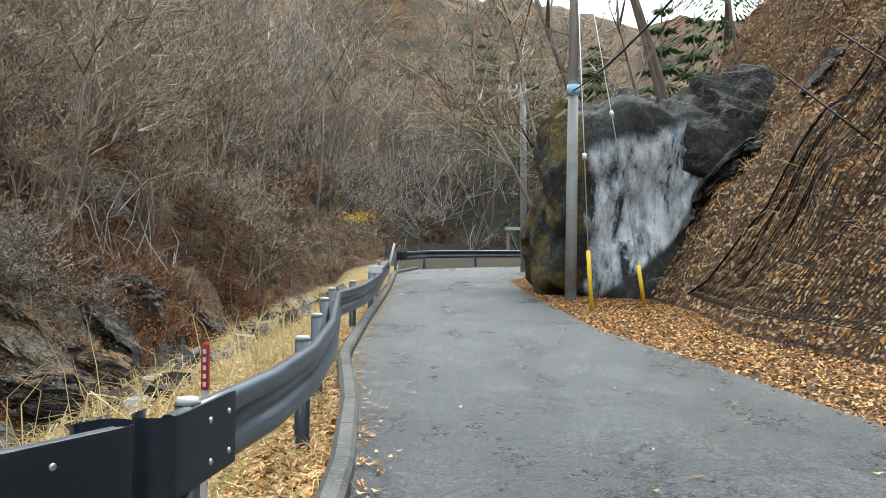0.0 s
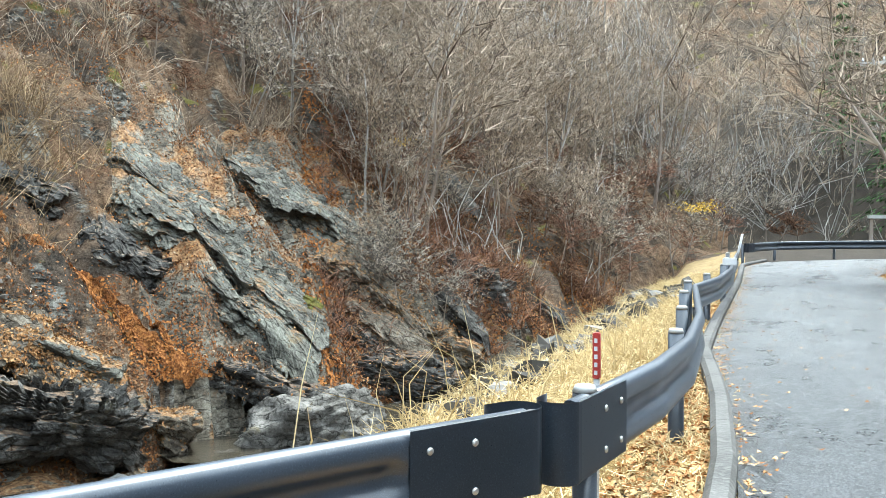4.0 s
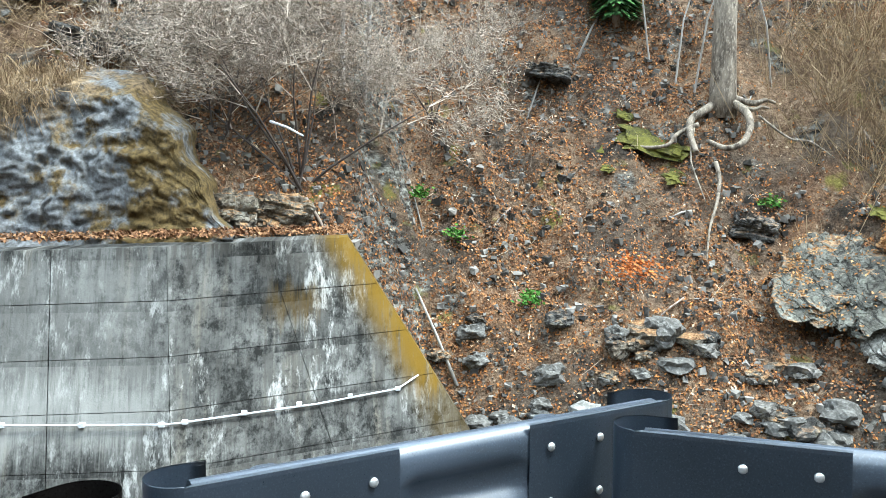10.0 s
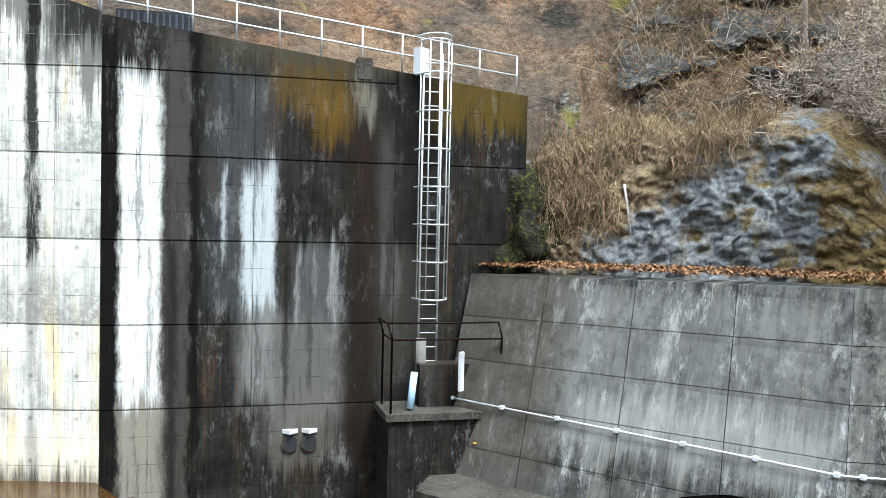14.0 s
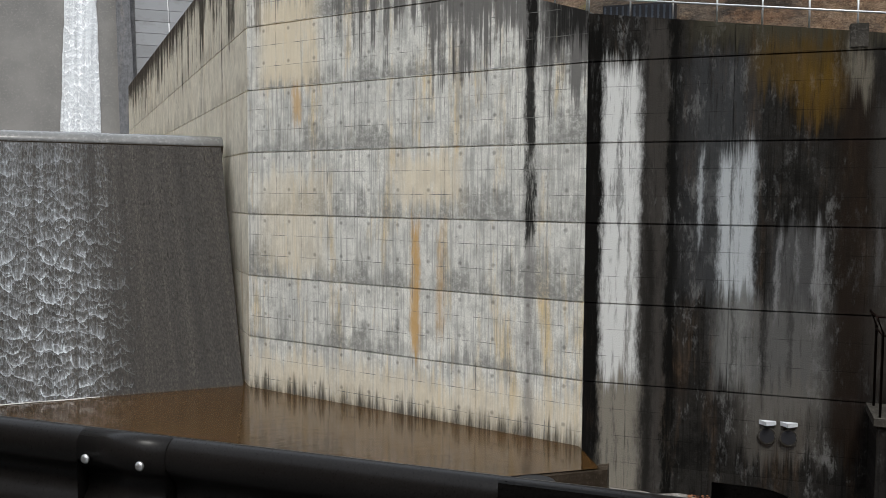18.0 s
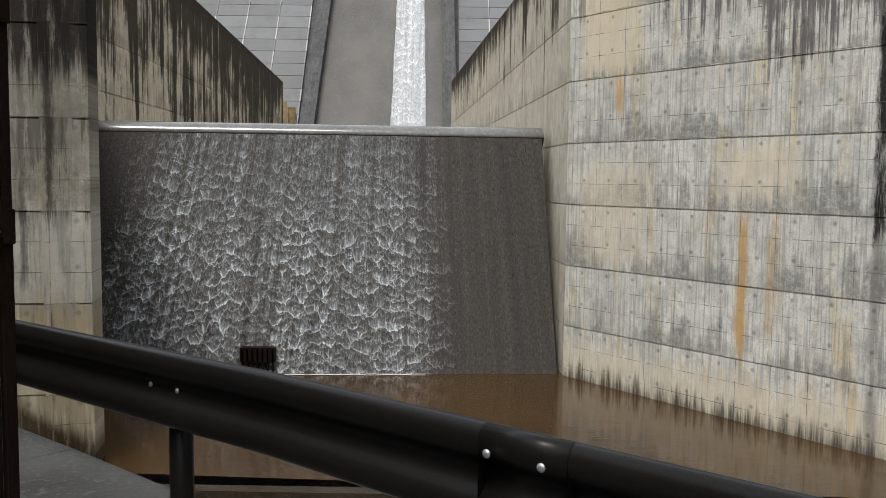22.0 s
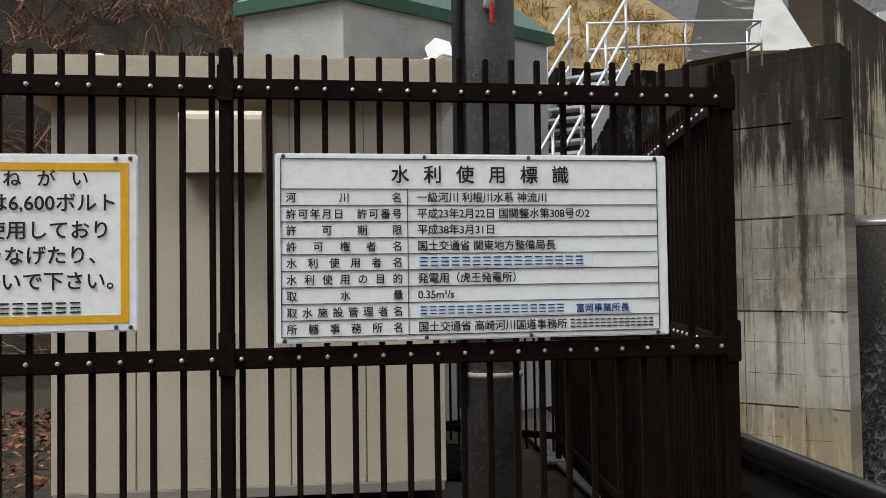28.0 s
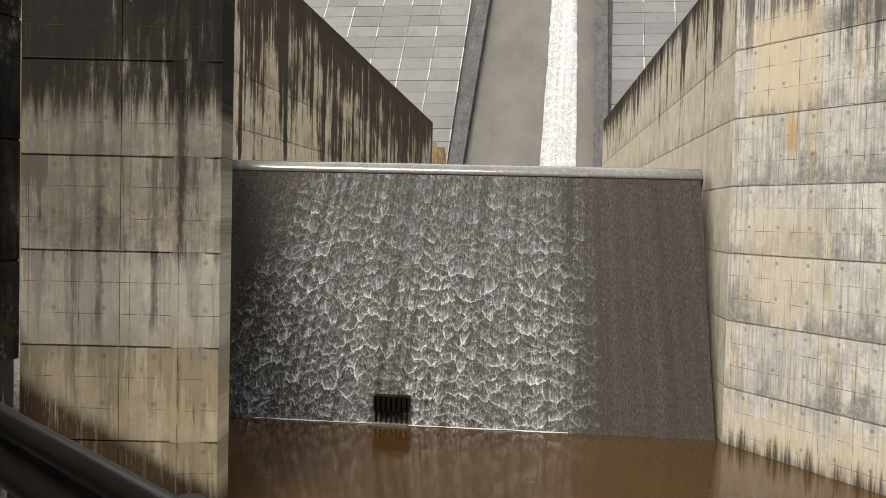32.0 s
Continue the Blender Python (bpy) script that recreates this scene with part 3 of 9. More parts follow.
def tube(bm, pts, r, seg=8, r2=None, caps=True):
    """A round bar along points."""
    pts = [Vector(p) for p in pts]
    rings, n = [], len(pts)
    for i, p in enumerate(pts):
        d = (pts[min(i + 1, n - 1)] - pts[max(i - 1, 0)]).normalized()
        a = d.cross(Vector((0, 0, 1)) if abs(d.z) < 0.95 else Vector((1, 0, 0))).normalized()
        b = d.cross(a)
        k = r if r2 is None else r + (r2 - r) * i / (n - 1)
        rings.append([bm.verts.new(p + k * (math.cos(q) * a + math.sin(q) * b)) for q in [2 * math.pi * j / seg for j in range(seg)]])
    for u, v in zip(rings, rings[1:]):
        for j in range(seg):
            f = bm.faces.new((u[j], v[j], v[(j + 1) % seg], u[(j + 1) % seg]))
            f.smooth = seg > 5
    if caps:
        bm.faces.new(rings[0])
        bm.faces.new(rings[-1][::-1])
    return bm


def prism(bm, poly, z0, z1):
    """An upright prism over a plan polygon; heights are numbers or one per corner."""
    n = len(poly)
    lo = [bm.verts.new((*p, z0 if isinstance(z0, (int, float)) else z0[i])) for i, p in enumerate(poly)]
    hi = [bm.verts.new((*p, z1 if isinstance(z1, (int, float)) else z1[i])) for i, p in enumerate(poly)]
    fs = [bm.faces.new(hi), bm.faces.new(lo[::-1])]
    fs += [bm.faces.new((lo[i], lo[(i + 1) % n], hi[(i + 1) % n], hi[i])) for i in range(n)]
    bmesh.ops.recalc_face_normals(bm, faces=fs)
    return bm


def sweep(bm, profile, pts, closed=False):
    """A profile (offset to the side, height) along plan points with z."""
    rings, n = [], len(pts)
    for i in range(n):
        a, b = Vector(pts[max(i - 1, 0)]), Vector(pts[min(i + 1, n - 1)])
        d = (b - a).normalized()
        side = Vector((d.y, -d.x, 0)).normalized()
        rings.append([bm.verts.new(Vector(pts[i]) + side * s + Vector((0, 0, h))) for s, h in profile])
    k = len(profile)
    for u, v in zip(rings, rings[1:]):
        for j in range(k if closed else k - 1):
            bm.faces.new((u[j], v[j], v[(j + 1) % k], u[(j + 1) % k]))
    return rings


# ---- smooth random fields in numpy ----
def lattice(ix, iy, seed):
    h = (ix * 374761393 + iy * 668265263 + seed * 982451653) & 0xFFFFFFFF
    h = ((h ^ (h >> 13)) * 1274126177) & 0xFFFFFFFF
    return ((h ^ (h >> 16)) & 0xFFFF) / 65535.0


def field(x, y, seed=0):
    ix, iy = np.floor(x).astype(np.int64), np.floor(y).astype(np.int64)
    fx, fy = x - ix, y - iy
    fx, fy = fx * fx * (3 - 2 * fx), fy * fy * (3 - 2 * fy)
    a, b = lattice(ix, iy, seed), lattice(ix + 1, iy, seed)
    c, d = lattice(ix, iy + 1, seed), lattice(ix + 1, iy + 1, seed)
    return (a + (b - a) * fx) * (1 - fy) + (c + (d - c) * fx) * fy


def fbm(x, y, octaves=4, seed=0):
    s, k, tot = 0.0, 1.0, 0.0
    for o in range(octaves):
        s, tot = s + k * (field(x * 2**o, y * 2**o, seed + o * 17) - 0.5), tot + k
        k *= 0.55
    return s / tot * 2


def away(x, y, line):
    """Distance to a plan line."""
    best = np.full(np.shape(x), 1e9)
    for (ax, ay), (bx, by) in zip(line, line[1:]):
        dx, dy = bx - ax, by - ay
        k = np.clip(((x - ax) * dx + (y - ay) * dy) / (dx * dx + dy * dy), 0, 1)
        best = np.minimum(best, np.hypot(x - ax - k * dx, y - ay - k * dy))
    return best


def inside(x, y, poly):
    r = np.zeros(np.shape(x), bool)
    for (ax, ay), (bx, by) in zip(poly, poly[1:] + poly[:1]):
        if ay != by:
            r ^= ((ay > y) != (by > y)) & (x < (bx - ax) * (y - ay) / (by - ay) + ax)
    return r


# ---- the lie of the land ----
EDGE = [(-9, 75), (-3.6, 41), (-2.75, 26), (-2.05, 15), (-1.75, 11), (-1.35, 8), (-1.25, 5), (-1.5, 3.5), (-3.2, 0.8), (-3.2, 0.5), (-2.62, -0.75), (-2.4, -0.95), (0.84, -3.57), (1.92, -4.5), (5.6, -7.4), (9.4, -10.4), (9.5, -14.9)]
LOT = EDGE + [(80, -14.9), (80, 75)]
EAST = [(30, -40), (15, -14), (14, -4), (11, 3), (6.6, 8.8), (5.3, 10.6), (4.4, 14), (4.7, 18.5), (4.3, 24), (3.2, 31), (6, 39), (14, 48), (40, 56)]
EASTP = EAST + [(120, 56), (120, -40)]
FOOT = [(-16.8, -10.3), (-17.3, -3.4), (-18.4, 0.4), (-17.4, 4), (-15.6, 9.5), (-14, 13), (-12.5, 18), (-11.5, 25), (-10, 33), (-7.5, 46), (-2, 56), (14, 64), (60, 70)]
FARP = FOOT + [(60, 600), (-600, 600), (-600, -10.3)]
BACKR = [(-10.3, -16.4), (-16.9, -10.3)]
BACKRP = [(-10.3, -16.4), (-4.7, -24.3), (-4.4, -27), (-1.3, -72), (-1.3, -400), (-600, -400), (-600, -10.3), (-16.9, -10.3)]
BACKLP = [(7.0, -16.7), (10.7, -25.5), (12.6, -72), (12.6, -400), (400, -400), (400, -14.9), (11.0, -14.9), (10.0, -16.0)]
POOLP = [(-9.7, -14.3), (5.9, -15.5), (11, -26), (13, -90), (-3, -90), (-3.5, -25), (-9.9, -15.8)]
CLIFFP = [(-13.4, 16.2), (-16.0, 16.6), (-19.5, 19.5), (-20.5, 24), (-19.5, 30), (-12.0, 33), (-10.0, 30), (-11.6, 22)]
UPPERPOOL = [(-14.3, 15.7), (-13.0, 14.9), (-11.0, 15.4), (-9.0, 17), (-8.2, 22), (-9, 33), (-11.0, 33), (-11.6, 23), (-12.4, 19.4), (-13.2, 18.6)]


def road_z(y):
    return np.where(y > 0, 0.00016 * np.maximum(y, 0) ** 2, 0.0)


def land(x, y):
    x, y = np.asarray(x, float), np.asarray(y, float)
    n1, n2 = fbm(x * 0.5, y * 0.5, 5, 3), fbm(x * 1.7, y * 1.7, 4, 9)
    n3 = fbm(x * 0.11, y * 0.11, 4, 5)
    h = -4.75 + 0.25 * n1 + 0.12 * n2
    s = away(x, y, EDGE)
    bank = np.where(s < 2.4, -0.12 - 0.2 * s, -0.6 - 1.15 * (s - 2.4)) + 0.12 * n1 + 0.05 * n2 + road_z(y)
    wide = np.clip((y - 2.8) / 1.5, 0, 1)
    h = np.maximum(h, bank * wide + (1 - wide) * -9)
    flat = road_z(y) - 0.05
    lot = inside(x, y, LOT)
    h = np.where(lot, flat, h)
    d = away(x, y, EAST)
    e = inside(x, y, EASTP)
    h = np.where(e & lot, flat + np.where(d < 6, 1.55 * d, 9.3 + 0.95 * (d - 6)) + (0.35 * n1 + 0.25 * n2 + 0.55 * np.abs(fbm(x * 0.7, y * 0.7, 3, 51)) - 0.15) * np.clip(d, 0, 1.5) + 3 * n3 * np.clip(d / 15, 0, 1), h)
    d = away(x, y, FOOT)
    f = inside(x, y, FARP)
    start = np.where(y < 0.2, 0.15, np.clip(-3.9 + 0 * y, -3.9, 9) + np.clip((0.2 + 1.5 - y) / 1.5, 0, 1) * 4.0)
    crag = np.abs(fbm((x + y) * 0.35, (x - y) * 0.8, 4, 21))
    rise = 0.88 * d + 0.9 * (1 - np.exp(-d / 1.2)) + (0.7 * n1 + 0.22 * n2) * np.clip(d / 2, 0, 1) + (0.9 + 1.3 * np.clip((y - 8) / 4, 0, 1)) * crag * np.clip(d / 2, 0, 1) + (0.2 + 0.3 * np.clip((y - 8) / 4, 0, 1)) * np.abs(fbm(x * 1.1, y * 1.1, 3, 31)) * np.clip(d, 0, 1) + 5 * n3 * np.clip(d / 12, 0, 1) + 12 * fbm(x * 0.025, y * 0.025, 3, 7) * np.clip(d / 50, 0, 1)
    step = 0.5 * fbm((x - y) * 0.45 + 0.4 * (start + rise), (x + y) * 0.9, 4, 91) + 0.3 * (np.floor(fbm(x * 0.6, y * 0.6, 3, 93) * 6) / 6)
    rise = rise + np.where(inside(x, y, CLIFFP), step * np.clip(d / 1.5, 0, 1), 0.0)
    rise = np.where(d > 55, rise - 0.55 * (d - 55), rise)
    top = np.where(y > 40, 26 + 1.3 * np.maximum(-x - 3, 0) + 4 * n3 + 0.05 * np.maximum(y - 60, 0), 999.0)
    h = np.where(f, np.maximum(h, np.minimum(start + rise, top)), h)
    d = away(x, y, BACKR)
    b = inside(x, y, BACKRP)
    up = np.clip((-y - 16.5) / 10, 0, 1) * 3.2
    kb = np.clip((-y - 17) / 8, 0, 1)
    d = d * (1 - kb) + kb * np.maximum(-x - 11, 0)
    h = np.where(b, 3.9 + up + 0.75 * np.maximum(d - 1.2, 0) + 0.4 * n1 * np.clip(d / 2, 0, 1) + 0.15 * n2 + 3 * n3 * np.clip(d / 10, 0, 1), h)
    b = inside(x, y, BACKLP)
    h = np.where(b, np.where(y > -15.2, flat, 4.9) + np.clip((-y - 17) / 8, 0, 1) * 3 + 0.7 * np.maximum(x - 13 - 10 * np.clip((-y - 26) / 10, 0, 1), 0) + 0.3 * n1, h)
    h = np.where(inside(x, y, UPPERPOOL), np.minimum(h, -3.95 + 0.1 * n2), h)
    h = np.where(inside(x, y, POOLP), -7.0, h)
    return h


def ground_sheet():
    na, rad = 720, np.concatenate([np.geomspace(0.5, 9, 50)[:-1], np.geomspace(9, 60, 150)[:-1], np.geomspace(60, 900, 45)])
    ang = np.linspace(0, 2 * np.pi, na, endpoint=False)
    R, A = np.meshgrid(rad, ang, indexing="ij")
    X, Y = R * np.cos(A), R * np.sin(A)
    Z = land(X, Y)
    co = np.stack([X.ravel(), Y.ravel(), Z.ravel()], 1)
    i, j = np.meshgrid(np.arange(len(rad) - 1), np.arange(na), indexing="ij")
    i, j = i.ravel(), j.ravel()
    q = np.stack([i * na + j, (i + 1) * na + j, (i + 1) * na + (j + 1) % na, i * na + (j + 1) % na], 1)
    co = np.vstack([co, [[0, 0, -0.05]]])
    me = bpy.data.meshes.new("ground")
    me.vertices.add(len(co))
    me.vertices.foreach_set("co", co.ravel())
    tris = np.stack([np.full(na, len(co) - 1), np.arange(na), (np.arange(na) + 1) % na], 1)
    loops = np.concatenate([q.ravel(), tris.ravel()])
    me.loops.add(len(loops))
    me.loops.foreach_set("vertex_index", loops)
    me.polygons.add(len(q) + na)
    me.polygons.foreach_set("loop_start", np.concatenate([np.arange(len(q)) * 4, len(q) * 4 + np.arange(na) * 3]))
    cx, cy = co[q].mean(1)[:, 0], co[q].mean(1)[:, 1]
    cz = co[q].mean(1)[:, 2]
    mi = np.zeros(len(q), int)
    lot, east = inside(cx, cy, LOT), inside(cx, cy, EASTP)
    mi[lot & ~east] = 1
    out = ~lot & ~inside(cx, cy, FARP) & ~inside(cx, cy, BACKRP) & ~inside(cx, cy, BACKLP)
    s = away(cx, cy, EDGE)
    mi[out] = 2
    mi[east & (cy < 5)] = 1
    mi[inside(cx, cy, BACKLP)] = 3
    mi[lot & east & (cy > 6) & (cy < 24)] = 5
    mi[lot & ~east & (cx > 0.8) & (cy > 5.5) & (cy < 36)] = 5
    mi[out & (s < 4.2) & (cz > -2.6) & (cy > 2.5)] = 3
    mi[inside(cx, cy, CLIFFP) & (cz > -4.2)] = 4
    me.polygons.foreach_set("material_index", np.concatenate([mi, np.ones(na, int)]).astype(np.int32))
    me.polygons.foreach_set("use_smooth", np.ones(len(q) + na, bool))
    for m in (M_HILL, M_GROUND, M_BED, M_STRAWG, M_CLIFF, M_TANLIT):
        me.materials.append(m)
    me.update(calc_edges=True)
    me.validate()
    return tagged(new("ground", me), "valley ground of leaf-littered hillside, rock and riverbed", "ground", kind="structure")


ground_sheet()

# ---- road ----
KERB = [(-0.35, 1.9), (-0.42, 3.5), (-0.5, 5.2), (-0.83, 7.85), (-1.34, 10.7), (-1.62, 14.5), (-2.2, 24), (-2.9, 33), (-2.4, 37), (0.5, 40), (6, 43.5)]
RIGHT = [(10.5, 2.0), (6.0, 5.0), (3.55, 7.2), (3.1, 10.3), (2.2, 14.5), (1.72, 20.7), (1.2, 29), (2.4, 34), (8, 38)]


def along(line, n):
    """n points at even steps along a plan line."""
    p = np.array(line, float)
    s = np.r_[0, np.cumsum(np.hypot(*np.diff(p, axis=0).T))]
    k = np.linspace(0, s[-1], n)
    return np.stack([np.interp(k, s, p[:, 0]), np.interp(k, s, p[:, 1])], 1)


def road():
    bm = bmesh.new()
    a, b = along(KERB, 60), along(RIGHT, 60)
    rows = []
    for (ax, ay), (bx, by) in zip(a, b):
        rows.append([bm.verts.new((ax + (bx - ax) * k, ay + (by - ay) * k, float(road_z(ay + (by - ay) * k)) + 0.012 + 0.03 * k * (1 - k))) for k in np.linspace(0, 1, 9)])
    for u, v in zip(rows, rows[1:]):
        for i in range(8):
            bm.faces.new((u[i], u[i + 1], v[i + 1], v[i])).smooth = True
    lot = [(-0.35, 1.9), (-2.75, 0.6), (-2.1, -1.1), (2.2, -4.3), (2.6, -4.3), (1.25, -2.72), (2.05, -1.4), (3.1, 0.1), (10.5, 2.0)]
    f = bm.faces.new([bm.verts.new((x, y, 0.011)) for x, y in lot])
    bmesh.ops.recalc_face_normals(bm, faces=bm.faces)
    if f.normal.z < 0:
        bmesh.ops.reverse_faces(bm, faces=bm.faces)
    tagged(part("road", bm, M_ASPH), "damp grey asphalt road strewn with a few fallen leaves", "road", kind="structure")


road()

# ---- spillway: walls, weir, pool ----
CORNER, SEAM, LADDER_END = (-9.95, -15.75), (-4.0, -23.9), (-16.7, -10.15)
WATER = -3.92
LIFTS = [-2.48, -0.79, 0.9, 2.58, 4.26, 5.95]


def wall_slab(name, a, b, z0, za, zb, thick, mat, label, steps=1, extra=()):
    """A straight wall between two plan points, with a recessed joint at every lift and panel."""
    a, b = Vector((*a, 0)), Vector((*b, 0))
    d = (b - a)
    L = d.length
    d.normalize()
    back = Vector((-d.y, d.x, 0))
    if thick < 0:
        back = -back
    th = abs(thick)
    w = tagged(new(name), label, "wall", kind="structure")
    bm = bmesh.new()
    p = [a + back * 0.03, b + back * 0.03, b + back * th, a + back * th]
    prism(bm, [(v.x, v.y) for v in p], z0, [za - 0.01, zb - 0.01, zb - 0.01, za - 0.01])
    part("core", bm, mat, w)
    cols = max(1, round(L / steps))
    for c in range(cols):
        s0, s1 = L * c / cols, L * (c + 1) / cols
        zt0, zt1 = za + (zb - za) * s0 / L, za + (zb - za) * s1 / L
        levels = [z0] + [z for z in LIFTS if z0 + 0.3 < z < min(zt0, zt1) - 0.25] + [None]
        for lo, hi in zip(levels, levels[1:]):
            h0, h1 = (zt0, zt1) if hi is None else (hi - 0.03, hi - 0.03)
            g = 0.006
            u, v = a + d * (s0 + g), a + d * (s1 - g)
            u2, v2 = u + back * 0.05, v + back * 0.05
            bm = prism(bmesh.new(), [(k.x, k.y) for k in (u, v, v2, u2)], lo + 0.0, [h0, h1, h1, h0])
            part("panel", bm, mat, w)
    return w


wall_slab("wall_spillway_right", CORNER, SEAM, -6.5, 5.3, 8.5, -1.0, M_WALL_R, "tall pale concrete spillway wall with lift joints and rusty run-off stains", 3.4)
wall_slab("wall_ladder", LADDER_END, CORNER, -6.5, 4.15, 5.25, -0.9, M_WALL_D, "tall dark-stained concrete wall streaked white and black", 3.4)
TL, TR = ((10.35, -25.6), (12.0, -70)), ((-3.75, -25.6), (-1.3, -70))
wall_slab("wall_training_right", (-4.0, -23.96), TR[1], -6.5, 8.5, 9.3, -1.0, M_TRAINR, "long pale concrete training wall with dark streaks", 6)
wall_slab("wall_training_left", TL[0], TL[1], -6.5, 10.05, 9.05, 1.0, M_TRAIN, "long pale concrete training wall with dark streaks", 6)
wall_slab("wall_pier_front", (5.9, -15.57), (9.4, -15.0), -6.5, 5.56, 5.56, -0.8, M_PIER, "blotched concrete pier wall with joints every lift", 1.9)
wall_slab("wall_pier_side", (5.95, -15.63), TL[0], -6.5, 5.56, 5.6, 0.8, M_PIER, "concrete pier wall with joints every lift", 5)

CREST_L, CREST_R, BASE_L, BASE_R = Vector((10.1, -25.3, 3.16)), Vector((-3.6, -26.8, 3.16)), Vector((9.6, -23.4, WATER)), Vector((-3.9, -24.15, WATER))


def weir():
    w = tagged(new("weir"), "concrete overflow weir with a rounded crest, wet and dark", "weir", kind="structure")
    bm = bmesh.new()
    back = Vector((0.1, -1, 0)).normalized()
    rows = []
    prof = [(0, -0.3)] + [(k, None) for k in np.linspace(0, 1, 16)]
    for s in np.linspace(0, 1, 40):
        c, b = CREST_L.lerp(CREST_R, s), BASE_L.lerp(BASE_R, s)
        b = b + (b - c) * 0.3
        c0 = c + Vector((0, 0, -0.5)) + (b - c).normalized() * 0
        row = [b, c0 + (b - c0) * 0.02]
        out = Vector((b.x - c.x, b.y - c.y, 0)).normalized()
        for q in np.linspace(0, math.pi / 2, 7)[1:]:
            row.append(c + Vector((0, 0, -0.42)) + out * (0.42 * math.cos(q) - 0.1) + Vector((0, 0, 0.42 * math.sin(q))))
        row += [c + back * 1.2, c + back * 1.4 + Vector((0, 0, -9))]
        rows.append([bm.verts.new(p) for p in row])
    for u, v in zip(rows, rows[1:]):
        for i in range(len(u) - 1):
            f = bm.faces.new((u[i], v[i], v[i + 1], u[i + 1]))
            f.smooth, f.material_index = True, int(i >= 2)
    bmesh.ops.recalc_face_normals(bm, faces=bm.faces)
    part("weir_body", bm, [M_WEIR, M_CREST], w)


M_WEIR = surf("wet_dark_weir_concrete", (0.024, 0.018, 0.0125), (0.038, 0.029, 0.021), (0.06, 0.048, 0.036), 1.0, 14, 0.4, 0, 0.8, 0.03, gloss=0.08)
# Crest base raised well above the weir's to carry sky sheen.
M_CREST = surf("wet_crest_sky_sheen", (0.09, 0.088, 0.085), (0.13, 0.127, 0.122), (0.18, 0.178, 0.172), 1.0, 10, 0.14, 0, 0.15, 0.01)
weir()


def pool():
    bm = bmesh.new()
    f = bm.faces.new([bm.verts.new((x, y, WATER)) for x, y in [(-9.9, -15.8), (-9.55, -14.3), (5.95, -15.4), (10.2, -25.2), (-3.9, -25.5)]])
    if f.normal.z < 0:
        bmesh.ops.reverse_faces(bm, faces=[f])
    tagged(part("water", bm, M_POOL), "still brown water of the stilling pool below the weir", "water", kind="structure")


pool()


def dam():
    d = tagged(new("dam"), "sloping grey concrete dam face of cast panels with a smooth central chute", "dam", kind="structure")
    lean, y0, z0, z1 = 0.75, -75.5, -5.0, 62.0

    def at(x, z, off):
        return Vector((x, y0 + off - (z - z0) * lean, z))

    def slab(name, x0, x1, za, zb, off, thick, mat, x0t=None, x1t=None):
        bm = bmesh.new()
        x0t, x1t = x0 if x0t is None else x0t, x1 if x1t is None else x1t
        f = [bm.verts.new(at(x, z, off)) for x, z in ((x0, za), (x1, za), (x1t, zb), (x0t, zb))]
        k = [bm.verts.new(v.co - Vector((0, thick, 0))) for v in f]
        bm.faces.new(f)
        for i in range(4):
            bm.faces.new((f[i], k[i], k[(i + 1) % 4], f[(i + 1) % 4]))
        bmesh.ops.recalc_face_normals(bm, faces=bm.faces)
        return part(name, bm, mat, d)

    slab("dam_core", -90, 110, z0, z1, -1.2, 8, M_DAM)
    slab("chute_floor", -0.8, 11.8, z0, z1, -0.6, 1, M_CHUTE, 0.2, 10.0)
    for a, b, at0, bt in ((11.8, 13.2, 10.0, 11.2), (-2.2, -0.8, -1.0, 0.2)):
        slab("chute_pier", a, b, z0, z1, 1.0, 3, M_DAM, at0, bt)
    dz = 1.35
    for side in (-1, 1):
        first = None
        for r in range(19):
            z = 5 + r * dz
            for c in range(8):
                if first is None:
                    bm = bmesh.new()
                    f = [bm.verts.new(p) for p in ((0, 0, 0), (3.26, 0, 0), (3.26, -(dz - 0.04) * lean, dz - 0.04), (0, -(dz - 0.04) * lean, dz - 0.04))]
                    k = [bm.verts.new(v.co - Vector((0, 0.4, 0))) for v in f]
                    bm.faces.new(f)
                    for i in range(4):
                        bm.faces.new((f[i], k[i], k[(i + 1) % 4], f[(i + 1) % 4]))
                    bmesh.ops.recalc_face_normals(bm, faces=bm.faces)
                    first = part("panel", bm, M_DAMP, d)
                    o = first
                else:
                    o = share("panel", first, Matrix(), d)
                p = at(13.3 + c * 3.3 if side > 0 else -2.3 - 3.2 - c * 3.3, z, -0.8)
                o.matrix_basis = Matrix.Translation(p)
    return d


M_CHUTE = surf("smooth_wet_chute_concrete", (0.075, 0.0713, 0.0675), (0.109, 0.103, 0.096), (0.128, 0.12, 0.112), 0.25, 6, 0.55, 0, 0.2, 0.02, 0.1, (1, 1, 0.25))


